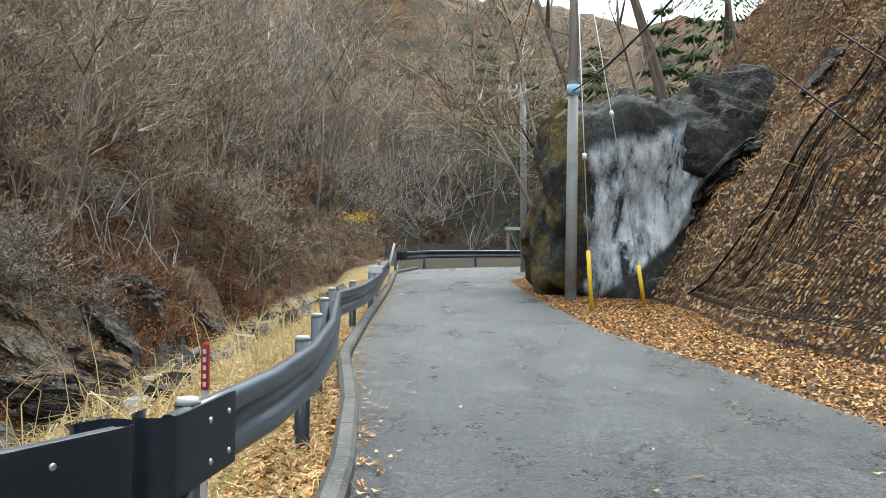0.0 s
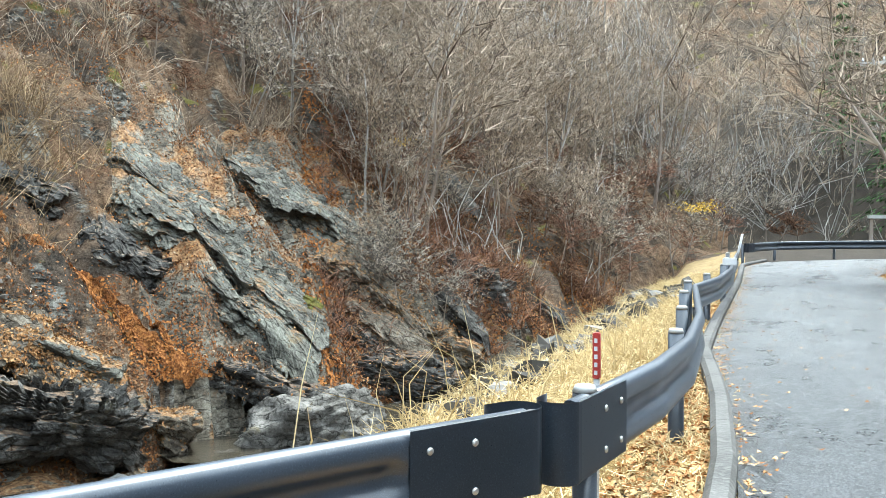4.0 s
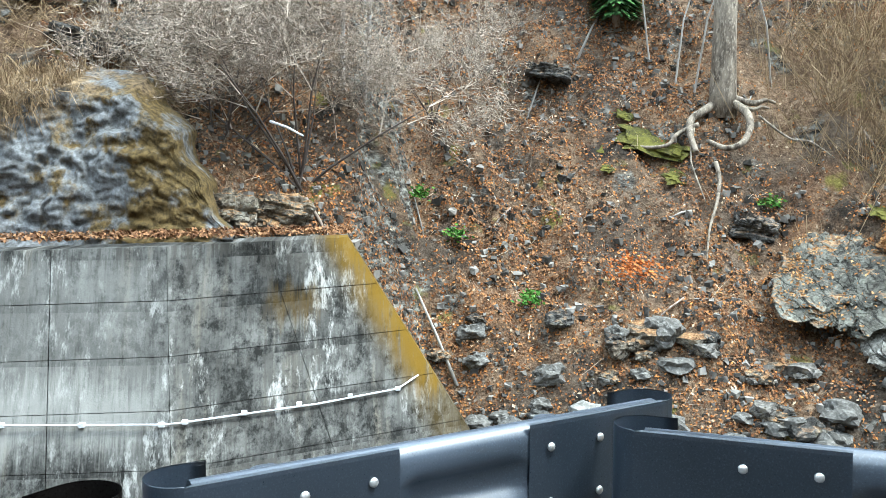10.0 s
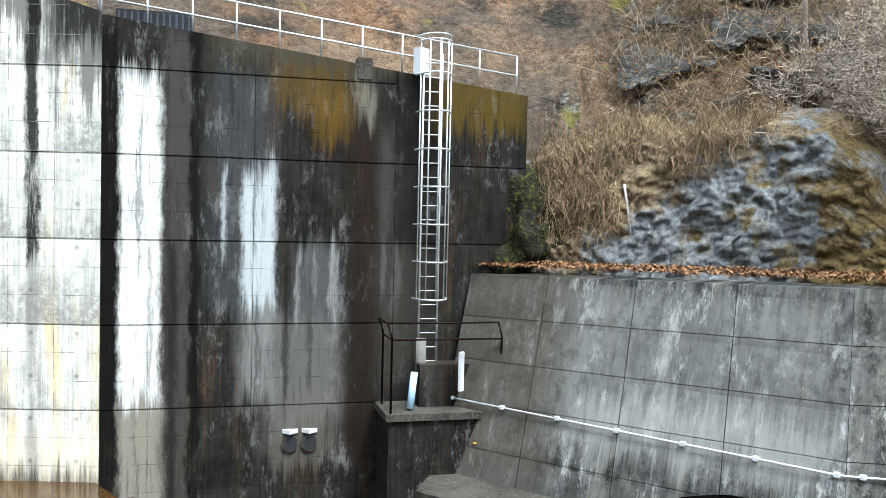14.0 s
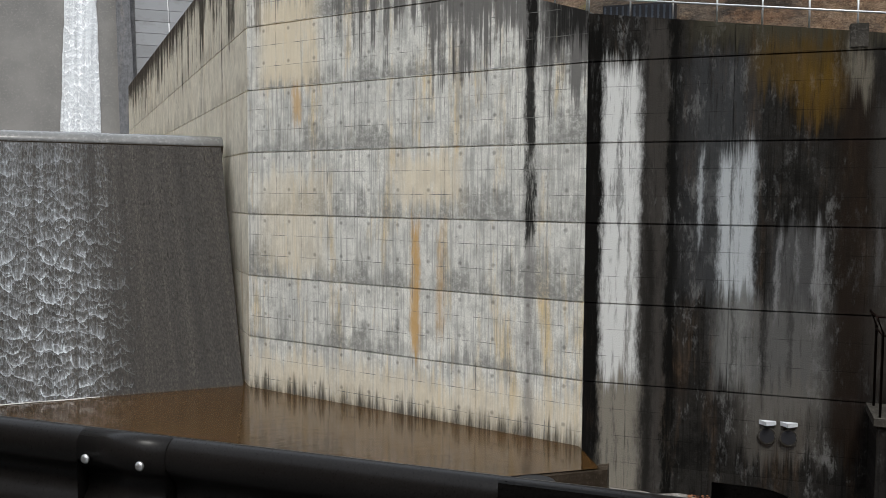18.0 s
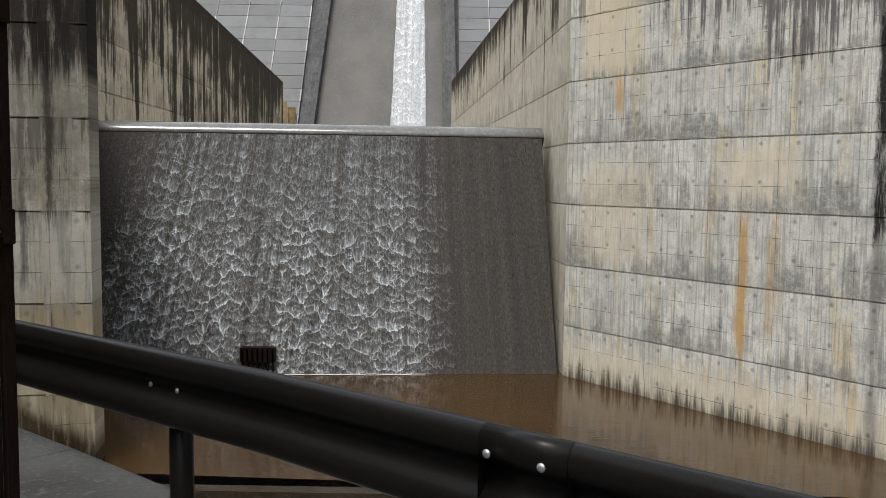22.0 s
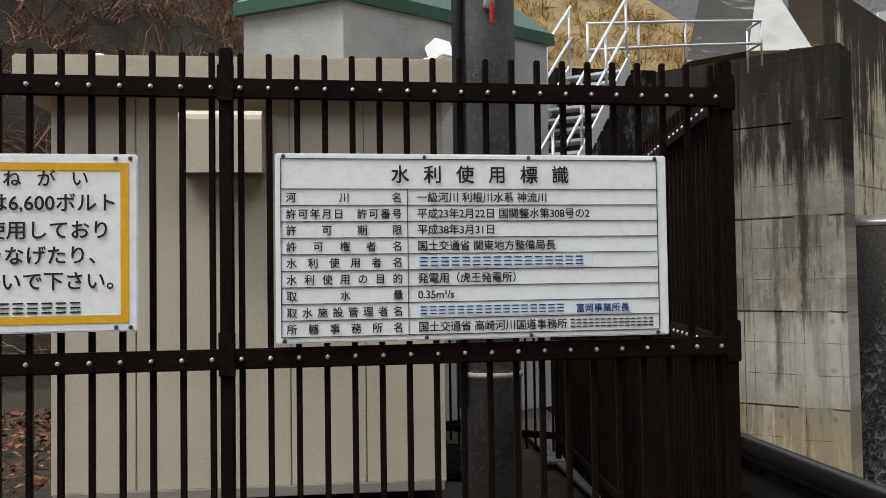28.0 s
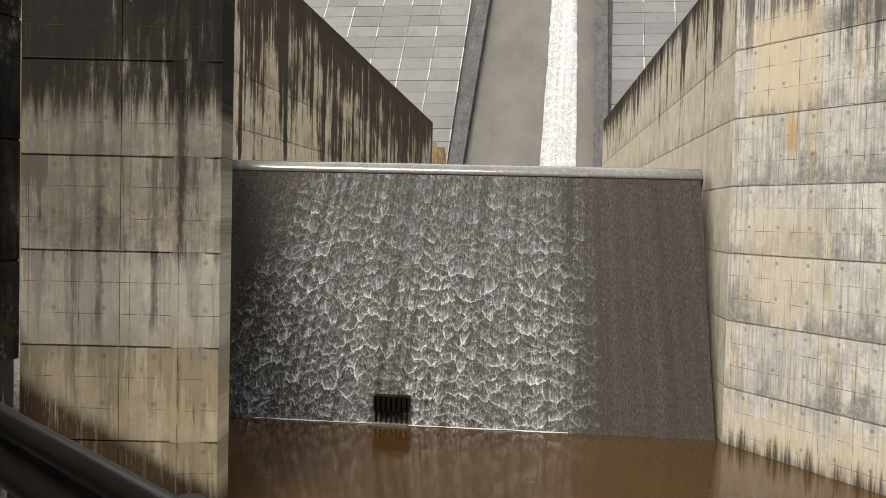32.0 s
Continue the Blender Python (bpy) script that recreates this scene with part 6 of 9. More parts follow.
def gauge_platform():
    g = thing("platform", "dark concrete gauge platform with a steel guard frame", "platform")
    a, b = 5.55, 7.6
    bm = prism(bmesh.new(), [on_wall(a, 0.02, 0).xy, on_wall(b + 0.6, 0.02, 0).xy, on_wall(b + 0.6, 1.25, 0).xy, on_wall(a, 1.25, 0).xy], -5.5, -2.62)
    part("block", bm, M_WALL_D, g)
    bm = prism(bmesh.new(), [on_wall(a - 0.06, 0.02, 0).xy, on_wall(b + 0.6, 0.02, 0).xy, on_wall(b + 0.6, 1.32, 0).xy, on_wall(a - 0.06, 1.32, 0).xy], -2.62, -2.48)
    part("slab", bm, M_SLABD, g)
    f = lambda s, o, z: on_wall(s, o, z)
    pts = [(a + 0.05, 0.25), (a + 0.05, 1.2), (b + 0.3, 1.2)]
    for s, o in pts:
        part("frame_post", tube(bmesh.new(), [f(s, o, -2.5), f(s, o, -0.95), f(s - 0.12, o + 0.12, -0.65)], 0.025, 6), M_FENCE, g)
    for z in (-1.0, -0.65):
        k = 0.12 if z > -0.8 else 0
        part("frame_rail", tube(bmesh.new(), [f(s - k, o + k, z) for s, o in pts], 0.022, 6), M_FENCE, g)
    part("stilling_pipe", tube(bmesh.new(), [f(6.4, 0.35, -2.5), f(6.4, 0.35, -1.1)], 0.11, 14), M_SLAB, g)
    part("blue_pipe", tube(bmesh.new(), [f(6.05, 0.95, -2.45), f(6.16, 0.82, -1.72)], 0.075, 12), M_BLUEP, g, "short light blue plastic pipe leaning")
    part("white_gauge", box((-0.075, -0.03, -2.12), (0.075, 0.03, -1.3), Matrix.Translation(f(7.12, 0.95, 0)), 0.01), M_PVC, g)
    part("float_box", prism(bmesh.new(), [f(6.3, 0.2, 0).xy, f(7.5, 0.2, 0).xy, f(7.5, 0.7, 0).xy, f(6.3, 0.7, 0).xy], -2.5, -1.6), M_WALL_D, g)
    for z in (-3.1, -3.4, -3.7):
        part("step_iron", tube(bmesh.new(), [f(7.3, 1.26, z), f(7.3, 1.4, z), f(7.55, 1.4, z), f(7.55, 1.26, z)], 0.012, 6), M_YGUARD, g)


M_BLUEP = plain("light_blue_pvc", (0.35, 0.5, 0.62), 0.4)
gauge_platform()


def toe_sill():
    """Low concrete sill along the foot of the sloping wall."""
    bm = prism(bmesh.new(), [(-14.6, -10.9), (-14.2, -2.8), (-12.9, -2.8), (-13.1, -10.3)], -5.5, -3.75)
    tagged(part("wall_toe", bm, M_SLABD), "low dark concrete sill at the foot of the sloping wall", "wall", kind="structure")
    for y in (-9.2, -8.0):
        t = thing("survey_plate", "small white plate on the concrete sill", "plate", "white plates on the sill", at=(-12.99, y, -3.95))
        part("plate", box((0, -0.2, -0.06), (0.03, 0.2, 0.06), None, 0.004), M_PVC, t)


toe_sill()


def drains():
    for s in (3.72, 4.12):
        o = thing("drain_pipe", "round dark drain pipe mouth with a white plate above", "drain pipe", "drains in the dark wall", at=on_wall(s, 0.0, -3.3))
        n = on_wall(s, 1, 0) - on_wall(s, 0, 0)
        bm = bmesh.new()
        tube(bm, [Vector((0, 0, 0)) - n * 0.05, n * 0.06], 0.17, 20)
        part("pipe", bm, M_SLABD, o)
        # Black disc on the solid pipe stands for its unlit inside.
        part("dark_mouth_disc", tube(bmesh.new(), [n * 0.05, n * 0.066], 0.14, 20), M_BLACK, o)
        part("plate", box((-0.12, -0.12, 0.22), (0.12, 0.12, 0.3), Matrix.Rotation(0, 4, "Z")), M_PVC, o)


drains()


def wall_pipe():
    """White pipe along the sloping wall with clamps."""
    g = thing("wall_pipe", "white plastic pipe clamped across the sloping wall", "pipe")
    def face(k, s, q, out=0.06):
        top = [Vector(p) for p in ((-15.75, -10.9, 0.25), (-15.6, -3.2, 0.45), (-17.5, -0.05, 0.48))]
        foot = [Vector(p) for p in ((-14.2, -10.9, -4.9), (-13.9, -2.9, -4.9), (-16.7, 3.3, -4.9))]
        return foot[k].lerp(foot[k + 1], s).lerp(top[k].lerp(top[k + 1], s), q) + Vector((out, -out * 0.2, 0.02))
    q = [(0, 0.02, 0.5), (0, 0.5, 0.48), (0, 0.985, 0.46), (1, 0.02, 0.46), (1, 0.5, 0.455), (1, 0.82, 0.465), (1, 0.93, 0.5)]
    part("pipe", tube(bmesh.new(), [face(*p) for p in q], 0.018, 8), M_PVC, g)
    for k, a, b, n in ((0, (0.02, 0.5), (0.985, 0.46), 7), (1, (0.05, 0.46), (0.82, 0.465), 5)):
        for i in range(n):
            f = i / (n - 1)
            s, qq = a[0] + (b[0] - a[0]) * f, a[1] + (b[1] - a[1]) * f
            c = face(k, s, qq)
            part("clamp", box((-0.05, -0.05, -0.04), (0.035, 0.05, 0.04), Matrix.Translation(c), 0.01), M_PVC, g)


wall_pipe()


# ---- quay wall under the rails, pool lip, river ----
M_QUAY = surf("worn_quay_concrete", (0.035, 0.033, 0.03), (0.065, 0.062, 0.057), (0.1, 0.097, 0.09), 1.5, 25, 0.75, 0, 0.5, 0.02)


M_COPING = surf("worn_wet_coping", (0.04, 0.038, 0.035), (0.07, 0.067, 0.062), (0.11, 0.107, 0.1), 1.3, 28, 0.7, 0, 0.4)


def quay():
    w = tagged(new("wall_quay"), "stained concrete quay wall below the guard rails", "wall", kind="structure")
    line = [p for p in EDGE if p[1] < 3.9]
    bm = bmesh.new()
    rings = sweep(bm, [(-0.42, 0.006), (0.06, 0.006), (0.06, -7), (-0.42, -7)], [(x, y, 0) for x, y in line], True)
    for r in (rings[0], rings[-1]):
        bm.faces.new(r)
    bmesh.ops.recalc_face_normals(bm, faces=bm.faces)
    part("quay_face", bm, M_QUAY, w)
    run = along([(-2.36, -0.98), (0.84, -3.57), (1.92, -4.5), (5.6, -7.4)], 9)
    for a, b in zip(run, run[1:]):
        b = a + (b - a) * 0.994
        bm = bmesh.new()
        r = sweep(bm, [(-0.5, 0.0), (-0.5, 0.022), (0.055, 0.022), (0.07, 0.0)], [(*a, 0), (*b, 0)], True)
        bm.faces.new(r[0])
        bm.faces.new(r[1])
        bmesh.ops.recalc_face_normals(bm, faces=bm.faces)
        part("coping_slab", bm, M_COPING, w, "pale worn concrete coping slab")
    lip = tagged(new("wall_pool_lip"), "low concrete lip of the pool with water spilling over", "wall", kind="structure")
    part("lip_face", prism(bmesh.new(), [(-9.95, -14.6), (-9.7, -14.25), (5.9, -14.6), (5.9, -14.9)], -6.5, -3.95), M_WEIR, lip)


quay()


def river():
    bm = bmesh.new()
    pts = [(-16, 3.5), (-8, 2), (-4, 10), (-5, 22), (-5.5, 34), (-6, 46), (-10, 48), (-12.5, 30), (-14, 18), (-17, 10)]
    bm.faces.new([bm.verts.new((x, y, -4.42)) for x, y in pts])
    bmesh.ops.recalc_face_normals(bm, faces=bm.faces)
    if bm.faces[:][0].normal.z < 0:
        bmesh.ops.reverse_faces(bm, faces=bm.faces)
    tagged(part("water", bm, M_RIVER), "dark shallow river water among stones", "water", kind="structure")
    bm = bmesh.new()
    bm.faces.new([bm.verts.new((x, y, -3.5)) for x, y in UPPERPOOL])
    bmesh.ops.recalc_face_normals(bm, faces=bm.faces)
    if bm.faces[:][0].normal.z < 0:
        bmesh.ops.reverse_faces(bm, faces=bm.faces)
    tagged(part("water", bm, M_RIVER), "dark river pool beside the rocks with a little white water", "water", kind="structure")
    bm = bmesh.new()
    bm.faces.new([bm.verts.new((x, y, -4.66)) for x, y in [(-9.6, -14.2), (-14.5, -13.2), (-13, -9), (-6, -8), (-3, -12), (0, -14.4)]])
    bmesh.ops.recalc_face_normals(bm, faces=bm.faces)
    if bm.faces[:][0].normal.z < 0:
        bmesh.ops.reverse_faces(bm, faces=bm.faces)
    tagged(part("water", bm, M_RIVER), "thin sheet of dark water below the pool lip", "water", kind="structure")


def river_water():
    m, t, b = nodes_of("dark_river_water")
    co = coords(t)
    k = noise_tex(t, coords(t, (1, 0.5, 1)), 1.1, 6, 0.65)
    link(t, ramp(t, k, [(0.55, (0.035, 0.03, 0.022)), (0.66, (0.12, 0.11, 0.1)), (0.74, (0.7, 0.72, 0.72))]), b.inputs["Base Color"])
    b.inputs["Roughness"].default_value = 0.14
    b.inputs["Specular IOR Level"].default_value = 0.3
    bump(t, b, noise_tex(t, co, 4, 5, 0.6), 0.4, 0.06)
    return m


M_RIVER = river_water()
river()


# ---- bare trees, brush, boulders ----
def bark(name, a, b, c):
    """Stems or leaves of two tones, each piece its own; twigs vary most."""
    m, t, s = nodes_of(name)
    g = t.nodes.new("ShaderNodeNewGeometry")
    k = noise_tex(t, coords(t, (1, 1, 0.3)), 9, 5)
    far = 0.5 if "twig" in name else 0.12
    low, mid, high = tuple(v * (1 - far) for v in a), tuple((v + w) / 2 for v, w in zip(a, b)), tuple(min(1, v * (1 + far * 0.6)) for v in b)
    col = ramp(t, g.outputs["Random Per Island"], [(0.0, low), (0.3, a), (0.5, mid), (0.75, b), (1.0, high)])
    link(t, blend(t, ramp(t, k, [(0.5, bw(0)), (0.7, bw(0.7))]), col, c), s.inputs["Base Color"])
    s.inputs["Roughness"].default_value = 0.85
    s.inputs["Specular IOR Level"].default_value = 0.1
    return m


M_BARK = bark("grey_brown_bark", (0.168, 0.132, 0.108), (0.288, 0.24, 0.204), (0.36, 0.336, 0.312))
M_PALE = bark("pale_birch_bark", (0.26, 0.245, 0.225), (0.38, 0.365, 0.345), (0.12, 0.11, 0.1))
M_TWIG = bark("brown_twigs", (0.12, 0.092, 0.07), (0.38, 0.31, 0.235), (0.26, 0.215, 0.17))
M_TWIGP = bark("grey_brown_twigs", (0.1, 0.087, 0.077), (0.36, 0.315, 0.255), (0.1, 0.083, 0.065))
M_TWIGG = bark("pale_grey_twigs", (0.15, 0.137, 0.128), (0.46, 0.43, 0.4), (0.1, 0.088, 0.08))
M_WHITEB = bark("white_bark", (0.4, 0.385, 0.36), (0.55, 0.53, 0.5), (0.22, 0.2, 0.18))
M_TWIGD = bark("dark_russet_twigs", (0.06, 0.03, 0.018), (0.2, 0.11, 0.065), (0.05, 0.03, 0.02))
M_STALK = bark("brown_dead_stalks", (0.13, 0.09, 0.052), (0.33, 0.245, 0.15), (0.09, 0.06, 0.036))
M_TWIGR = bark("russet_twigs", (0.14, 0.075, 0.05), (0.26, 0.15, 0.1), (0.2, 0.12, 0.09))
M_DRY = bark("dry_grass_blades", (0.4, 0.3, 0.15), (0.62, 0.5, 0.28), (0.5, 0.36, 0.18))
M_LEAF = bark("fallen_leaves", (0.08, 0.038, 0.019), (0.23, 0.125, 0.062), (0.065, 0.032, 0.018))
M_LEAFR = bark("rust_leaves", (0.16, 0.06, 0.02), (0.36, 0.16, 0.05), (0.1, 0.04, 0.018))
M_LEAFP = bark("pale_dead_leaves", (0.176, 0.112, 0.06), (0.44, 0.352, 0.248), (0.16, 0.096, 0.048))
M_FIR = bark("conifer_needles", (0.025, 0.06, 0.02), (0.07, 0.16, 0.045), (0.035, 0.075, 0.025))
M_STEM = bark("green_leaves", (0.04, 0.12, 0.02), (0.1, 0.2, 0.04), (0.05, 0.1, 0.02))
M_RED = bark("orange_red_leaves", (0.34, 0.1, 0.025), (0.44, 0.16, 0.05), (0.22, 0.07, 0.025))
M_STONE = surf("grey_river_stone", (0.045, 0.043, 0.039), (0.1, 0.097, 0.09), (0.19, 0.186, 0.176), 1.6, 12, 0.75, 0, 0.9, 0.06)
M_DARKROCK = surf("dark_wet_rock", (0.03, 0.03, 0.03), (0.1, 0.1, 0.095), (0.24, 0.24, 0.23), 1.2, 8, 0.55, 0, 1.0, 0.12)
M_PALEROCK = surf("pale_rock", (0.09, 0.09, 0.084), (0.19, 0.19, 0.18), (0.3, 0.3, 0.285), 2, 14, 0.8, 0, 0.7, 0.03)
M_MOSSY = surf("mossy_stone", (0.07, 0.0665, 0.056), (0.07, 0.07, 0.014), (0.126, 0.112, 0.021), 1.6, 20, 0.9, 0, 0.8, 0.03)
M_DARKMOSS = surf("mossy_dark_rock", (0.006, 0.006, 0.0045), (0.018, 0.018, 0.008), (0.085, 0.08, 0.012), 1.6, 11, 0.9, 0, 1.0, 0.1)
M_TWIGB = bark("brown_grey_bush_twigs", (0.17, 0.14, 0.115), (0.4, 0.34, 0.28), (0.12, 0.1, 0.08))
M_SCREE = bark("broken_stone", (0.04, 0.037, 0.033), (0.17, 0.16, 0.146), (0.08, 0.075, 0.07))
M_LEAFO = bark("orange_brown_leaves", (0.25, 0.11, 0.036), (0.56, 0.34, 0.16), (0.1, 0.045, 0.02))
M_LEAFD = bark("wet_red_brown_leaves", (0.1, 0.04, 0.025), (0.2, 0.09, 0.05), (0.06, 0.03, 0.02))
M_KERB = surf("worn_kerb_concrete", (0.045, 0.045, 0.043), (0.095, 0.093, 0.09), (0.16, 0.157, 0.15), 1.5, 25, 0.6, 0, 0.5, 0.02)
M_YLEAF = bark("yellow_leaves", (0.5, 0.33, 0.06), (0.6, 0.42, 0.1), (0.4, 0.25, 0.05))
M_MOSS = surf("moss", (0.02, 0.02, 0.008), (0.075, 0.072, 0.014), (0.15, 0.138, 0.03), 3, 26, 0.95, 0, 0.8, 0.02)


def strands(p0, p1, p2, r):
    """Many thin two-piece stems at once: arrays of start, middle, end and radius; gives vertices and faces."""
    n = len(p0)
    d = p2 - p0
    d = d / np.linalg.norm(d, axis=1, keepdims=True)
    a = np.cross(d, np.tile([0.31, 0.17, 0.93], (n, 1)))
    a /= np.linalg.norm(a, axis=1, keepdims=True) + 1e-9
    b = np.cross(d, a)
    ring = []
    for p, k in ((p0, 1.0), (p1, 0.75)):
        for q in (0, 2.1, 4.2):
            ring.append(p + (r * k)[:, None] * (math.cos(q) * a + math.sin(q) * b))
    ring.append(p2)
    v = np.stack(ring, 1).reshape(-1, 3)
    o = (np.arange(n) * 7)[:, None]
    quads = [np.concatenate([o + i, o + (i + 1) % 3, o + 3 + (i + 1) % 3, o + 3 + i], 1) for i in range(3)]
    tris = [np.concatenate([o + 3 + i, o + 3 + (i + 1) % 3, o + 6], 1) for i in range(3)]
    return v, np.concatenate(quads), np.concatenate(tris)


def soup(name, v, quads, tris, mat, smooth=False):
    me = bpy.data.meshes.new(name)
    me.vertices.add(len(v))
    me.vertices.foreach_set("co", np.ascontiguousarray(v, dtype=np.float32).ravel())
    lp = np.concatenate([quads.ravel(), tris.ravel()]).astype(np.int32)
    me.loops.add(len(lp))
    me.loops.foreach_set("vertex_index", lp)
    me.polygons.add(len(quads) + len(tris))
    me.polygons.foreach_set("loop_start", np.concatenate([np.arange(len(quads)) * 4, len(quads) * 4 + np.arange(len(tris)) * 3]).astype(np.int32))
    me.materials.append(mat)
    me.polygons.foreach_set("use_smooth", np.full(len(quads) + len(tris), smooth))
    me.update(calc_edges=True)
    return me


def tree_meshes(seed, height, spread, trunk_r, fine, lean=0.0, mat=None, twig=None, least=0.0095):
    """Trunk mesh and crown mesh of a leafless tree."""
    rng = random.Random(seed)
    segs = []

    def grow(p, d, length, r, level):
        n = 3 if level < 2 else 2
        for i in range(n):
            q = p + d * (length / n)
            segs.append((p, q, r * (1 - 0.22 * i), r * (1 - 0.22 * (i + 1)), level))
            d = (d + Vector((rng.uniform(-1, 1), rng.uniform(-1, 1), rng.uniform(-0.5, 0.7))) * (0.16 + 0.07 * level)).normalized()
            p = q
            if level < fine and (level > 0 or i > 0):
                for _ in range(rng.choice((1, 2, 2, 3)) if level else rng.choice((2, 3, 4))):
                    side = Vector((rng.uniform(-1, 1), rng.uniform(-1, 1), rng.uniform(-0.2, 0.6))).normalized()
                    grow(p, (d * 0.55 + side * spread).normalized(), length * rng.uniform(0.42, 0.68), r * 0.5, level + 1)

    grow(Vector((0, 0, -0.3)), Vector((lean, 0, 1)).normalized(), height, trunk_r, 0)
    bm = bmesh.new()
    for p, q, r0, r1, lv in segs:
        if lv == 0:
            tube(bm, [p, q], r0, 9, r1, False)
    me1 = bpy.data.meshes.new("trunk")
    bm.to_mesh(me1)
    bm.free()
    me1.materials.append(mat or M_BARK)
    rest = [s for s in segs if s[4] > 0]
    p0 = np.array([s[0] for s in rest])
    p2 = np.array([s[1] for s in rest])
    v, q, t = strands(p0, (p0 + p2) / 2, p2 + (p2 - p0) * 0.1, np.array([max(s[2], least) for s in rest]))
    return me1, soup("crown", v, q, t, twig or M_TWIG)


TREES = [tree_meshes(k, *a) for k, a in enumerate([(5.0, 0.9, 0.09, 4), (6.5, 0.8, 0.1, 4), (4.0, 1.1, 0.07, 4), (7.5, 0.6, 0.11, 3), (5.5, 0.75, 0.08, 4, 0.25), (3.2, 1.3, 0.05, 4)])]
BIRCH = [tree_meshes(40 + k, 7.5, 0.55, 0.075, 3, 0.12, M_PALE, M_TWIG) for k in range(2)]


def plant_tree(pair, x, y, scale, label, group="bare trees on the slopes", tilt=0.0, z=None):
    t = thing("bare_tree", label, "tree", group)
    turn = random.uniform(0, 6.28)
    t.matrix_basis = Matrix.Translation((x, y, float(land(x, y)) if z is None else z)) @ Matrix.Rotation(tilt, 4, "Y") @ Matrix.Rotation(turn, 4, "Z") @ Matrix.Scale(scale, 4)
    for n, me in zip(("trunk", "crown"), pair):
        o = new(n, me)
        o.parent = t
    return t


random.seed(5)
rng = np.random.default_rng(11)
count = 0
while count < 300:
    ang = random.uniform(-12.0, 122.0) if count % 3 else random.uniform(-12.0, 40.0)
    dist = 20 + 55 * random.random() ** 1.3
    x, y = -dist * math.sin(radians(ang)), dist * math.cos(radians(ang))
    if not inside(np.array(x), np.array(y), FARP):
        continue
    d = float(away(np.array(x), np.array(y), FOOT))
    if d < 3.5 or (ang > 58 and ang < 103 and d < 13) or (ang > 30 and ang <= 58 and (dist < 36 or count % 3)):
        continue
    pair = random.choice(BIRCH) if random.random() < 0.12 else random.choice(TREES)
    plant_tree(pair, x, y, random.uniform(0.7, 1.25), "pale-barked bare tree on the hillside" if pair in BIRCH else "leafless grey-brown tree on the hillside", tilt=0.12)
    count += 1


SHRUBS = [tree_meshes(60 + k, *a) for k, a in enumerate([(1.3, 1.2, 0.035, 4, 0.1, M_BARK, M_TWIGR), (1.7, 1.0, 0.04, 4, 0.0, M_BARK, M_TWIGP), (1.1, 1.4, 0.03, 4, 0.2, M_BARK, M_TWIGD), (2.2, 0.9, 0.045, 4, 0.1, M_BARK, M_TWIG)])]
count = 0
while count < 210:
    ang, dist = random.uniform(-6, 54), 21 + 38 * random.random()
    x, y = -dist * math.sin(radians(ang)), dist * math.cos(radians(ang))
    d = float(away(np.array(x), np.array(y), FOOT))
    if not inside(np.array(x), np.array(y), FARP) or d < 0.8 or (ang > 29 and dist < 33):
        continue
    k = random.randrange(4)
    g = thing("bare_shrub", ("russet bare shrub on the far bank", "grey bare shrub on the far bank", "dark bare shrub low on the far bank", "tall brown bare shrub on the far bank")[k], "shrub", "bare shrubs on the far bank")
    g.matrix_basis = Matrix.Translation((x, y, float(land(x, y)))) @ Matrix.Rotation(random.uniform(-0.1, 0.3), 4, "Y") @ Matrix.Rotation(random.uniform(0, 6.28), 4, "Z") @ Matrix.Scale(random.uniform(0.7, 1.3) * (1 + dist / 90), 4)
    for n, me in zip(("trunk", "crown"), SHRUBS[k]):
        o = new(n, me)
        o.parent = g
    count += 1


def brush(name, label, n, pick, stems, length, r, mat, droop=0.3, up=1.0, spread=0.5):
    """A thicket of dry stems over the land: n clumps at places from pick."""
    px, py = pick(n)
    pz = land(px, py)
    k = np.repeat(np.arange(len(px)), stems)
    m = len(k)
    base = np.stack([px[k], py[k], pz[k]], 1) + rng.normal(0, 0.12, (m, 3)) * [1, 1, 0]
    L = length[0] + (length[1] - length[0]) * rng.random(m) ** 1.5
    d = np.stack([rng.normal(0, spread, m), rng.normal(0, spread, m), np.full(m, up) + rng.normal(0, 0.2, m)], 1)
    d /= np.linalg.norm(d, axis=1, keepdims=True)
    mid = base + d * (L * 0.55)[:, None]
    d2 = d + np.stack([rng.normal(0, 0.35, m), rng.normal(0, 0.35, m), -droop + rng.normal(0, 0.25, m)], 1)
    end = mid + d2 * (L * 0.5)[:, None]
    v, q, t = strands(base, mid, end, r * (0.6 + 0.8 * rng.random(m)))
    return tagged(new(name, soup(name, v, q, t, mat)), label, "brush", kind="stuff")


def on_far(lo_ang, hi_ang, near, far, clear=1.0, clump=0.0):
    def pick(n):
        out = np.zeros((0, 2))
        while len(out) < n:
            a = np.radians(rng.uniform(lo_ang, hi_ang, n * 2))
            r = near + (far - near) * rng.random(n * 2)
            x, y = -r * np.sin(a), r * np.cos(a)
            ok = inside(x, y, FARP) & (away(x, y, FOOT) > clear)
            if clump:
                ok &= fbm(x * 0.22, y * 0.22, 3, 77) > clump * (rng.random(n * 2) - 0.35)
            out = np.vstack([out, np.stack([x, y], 1)[ok]])
        return out[:n, 0], out[:n, 1]
    return pick


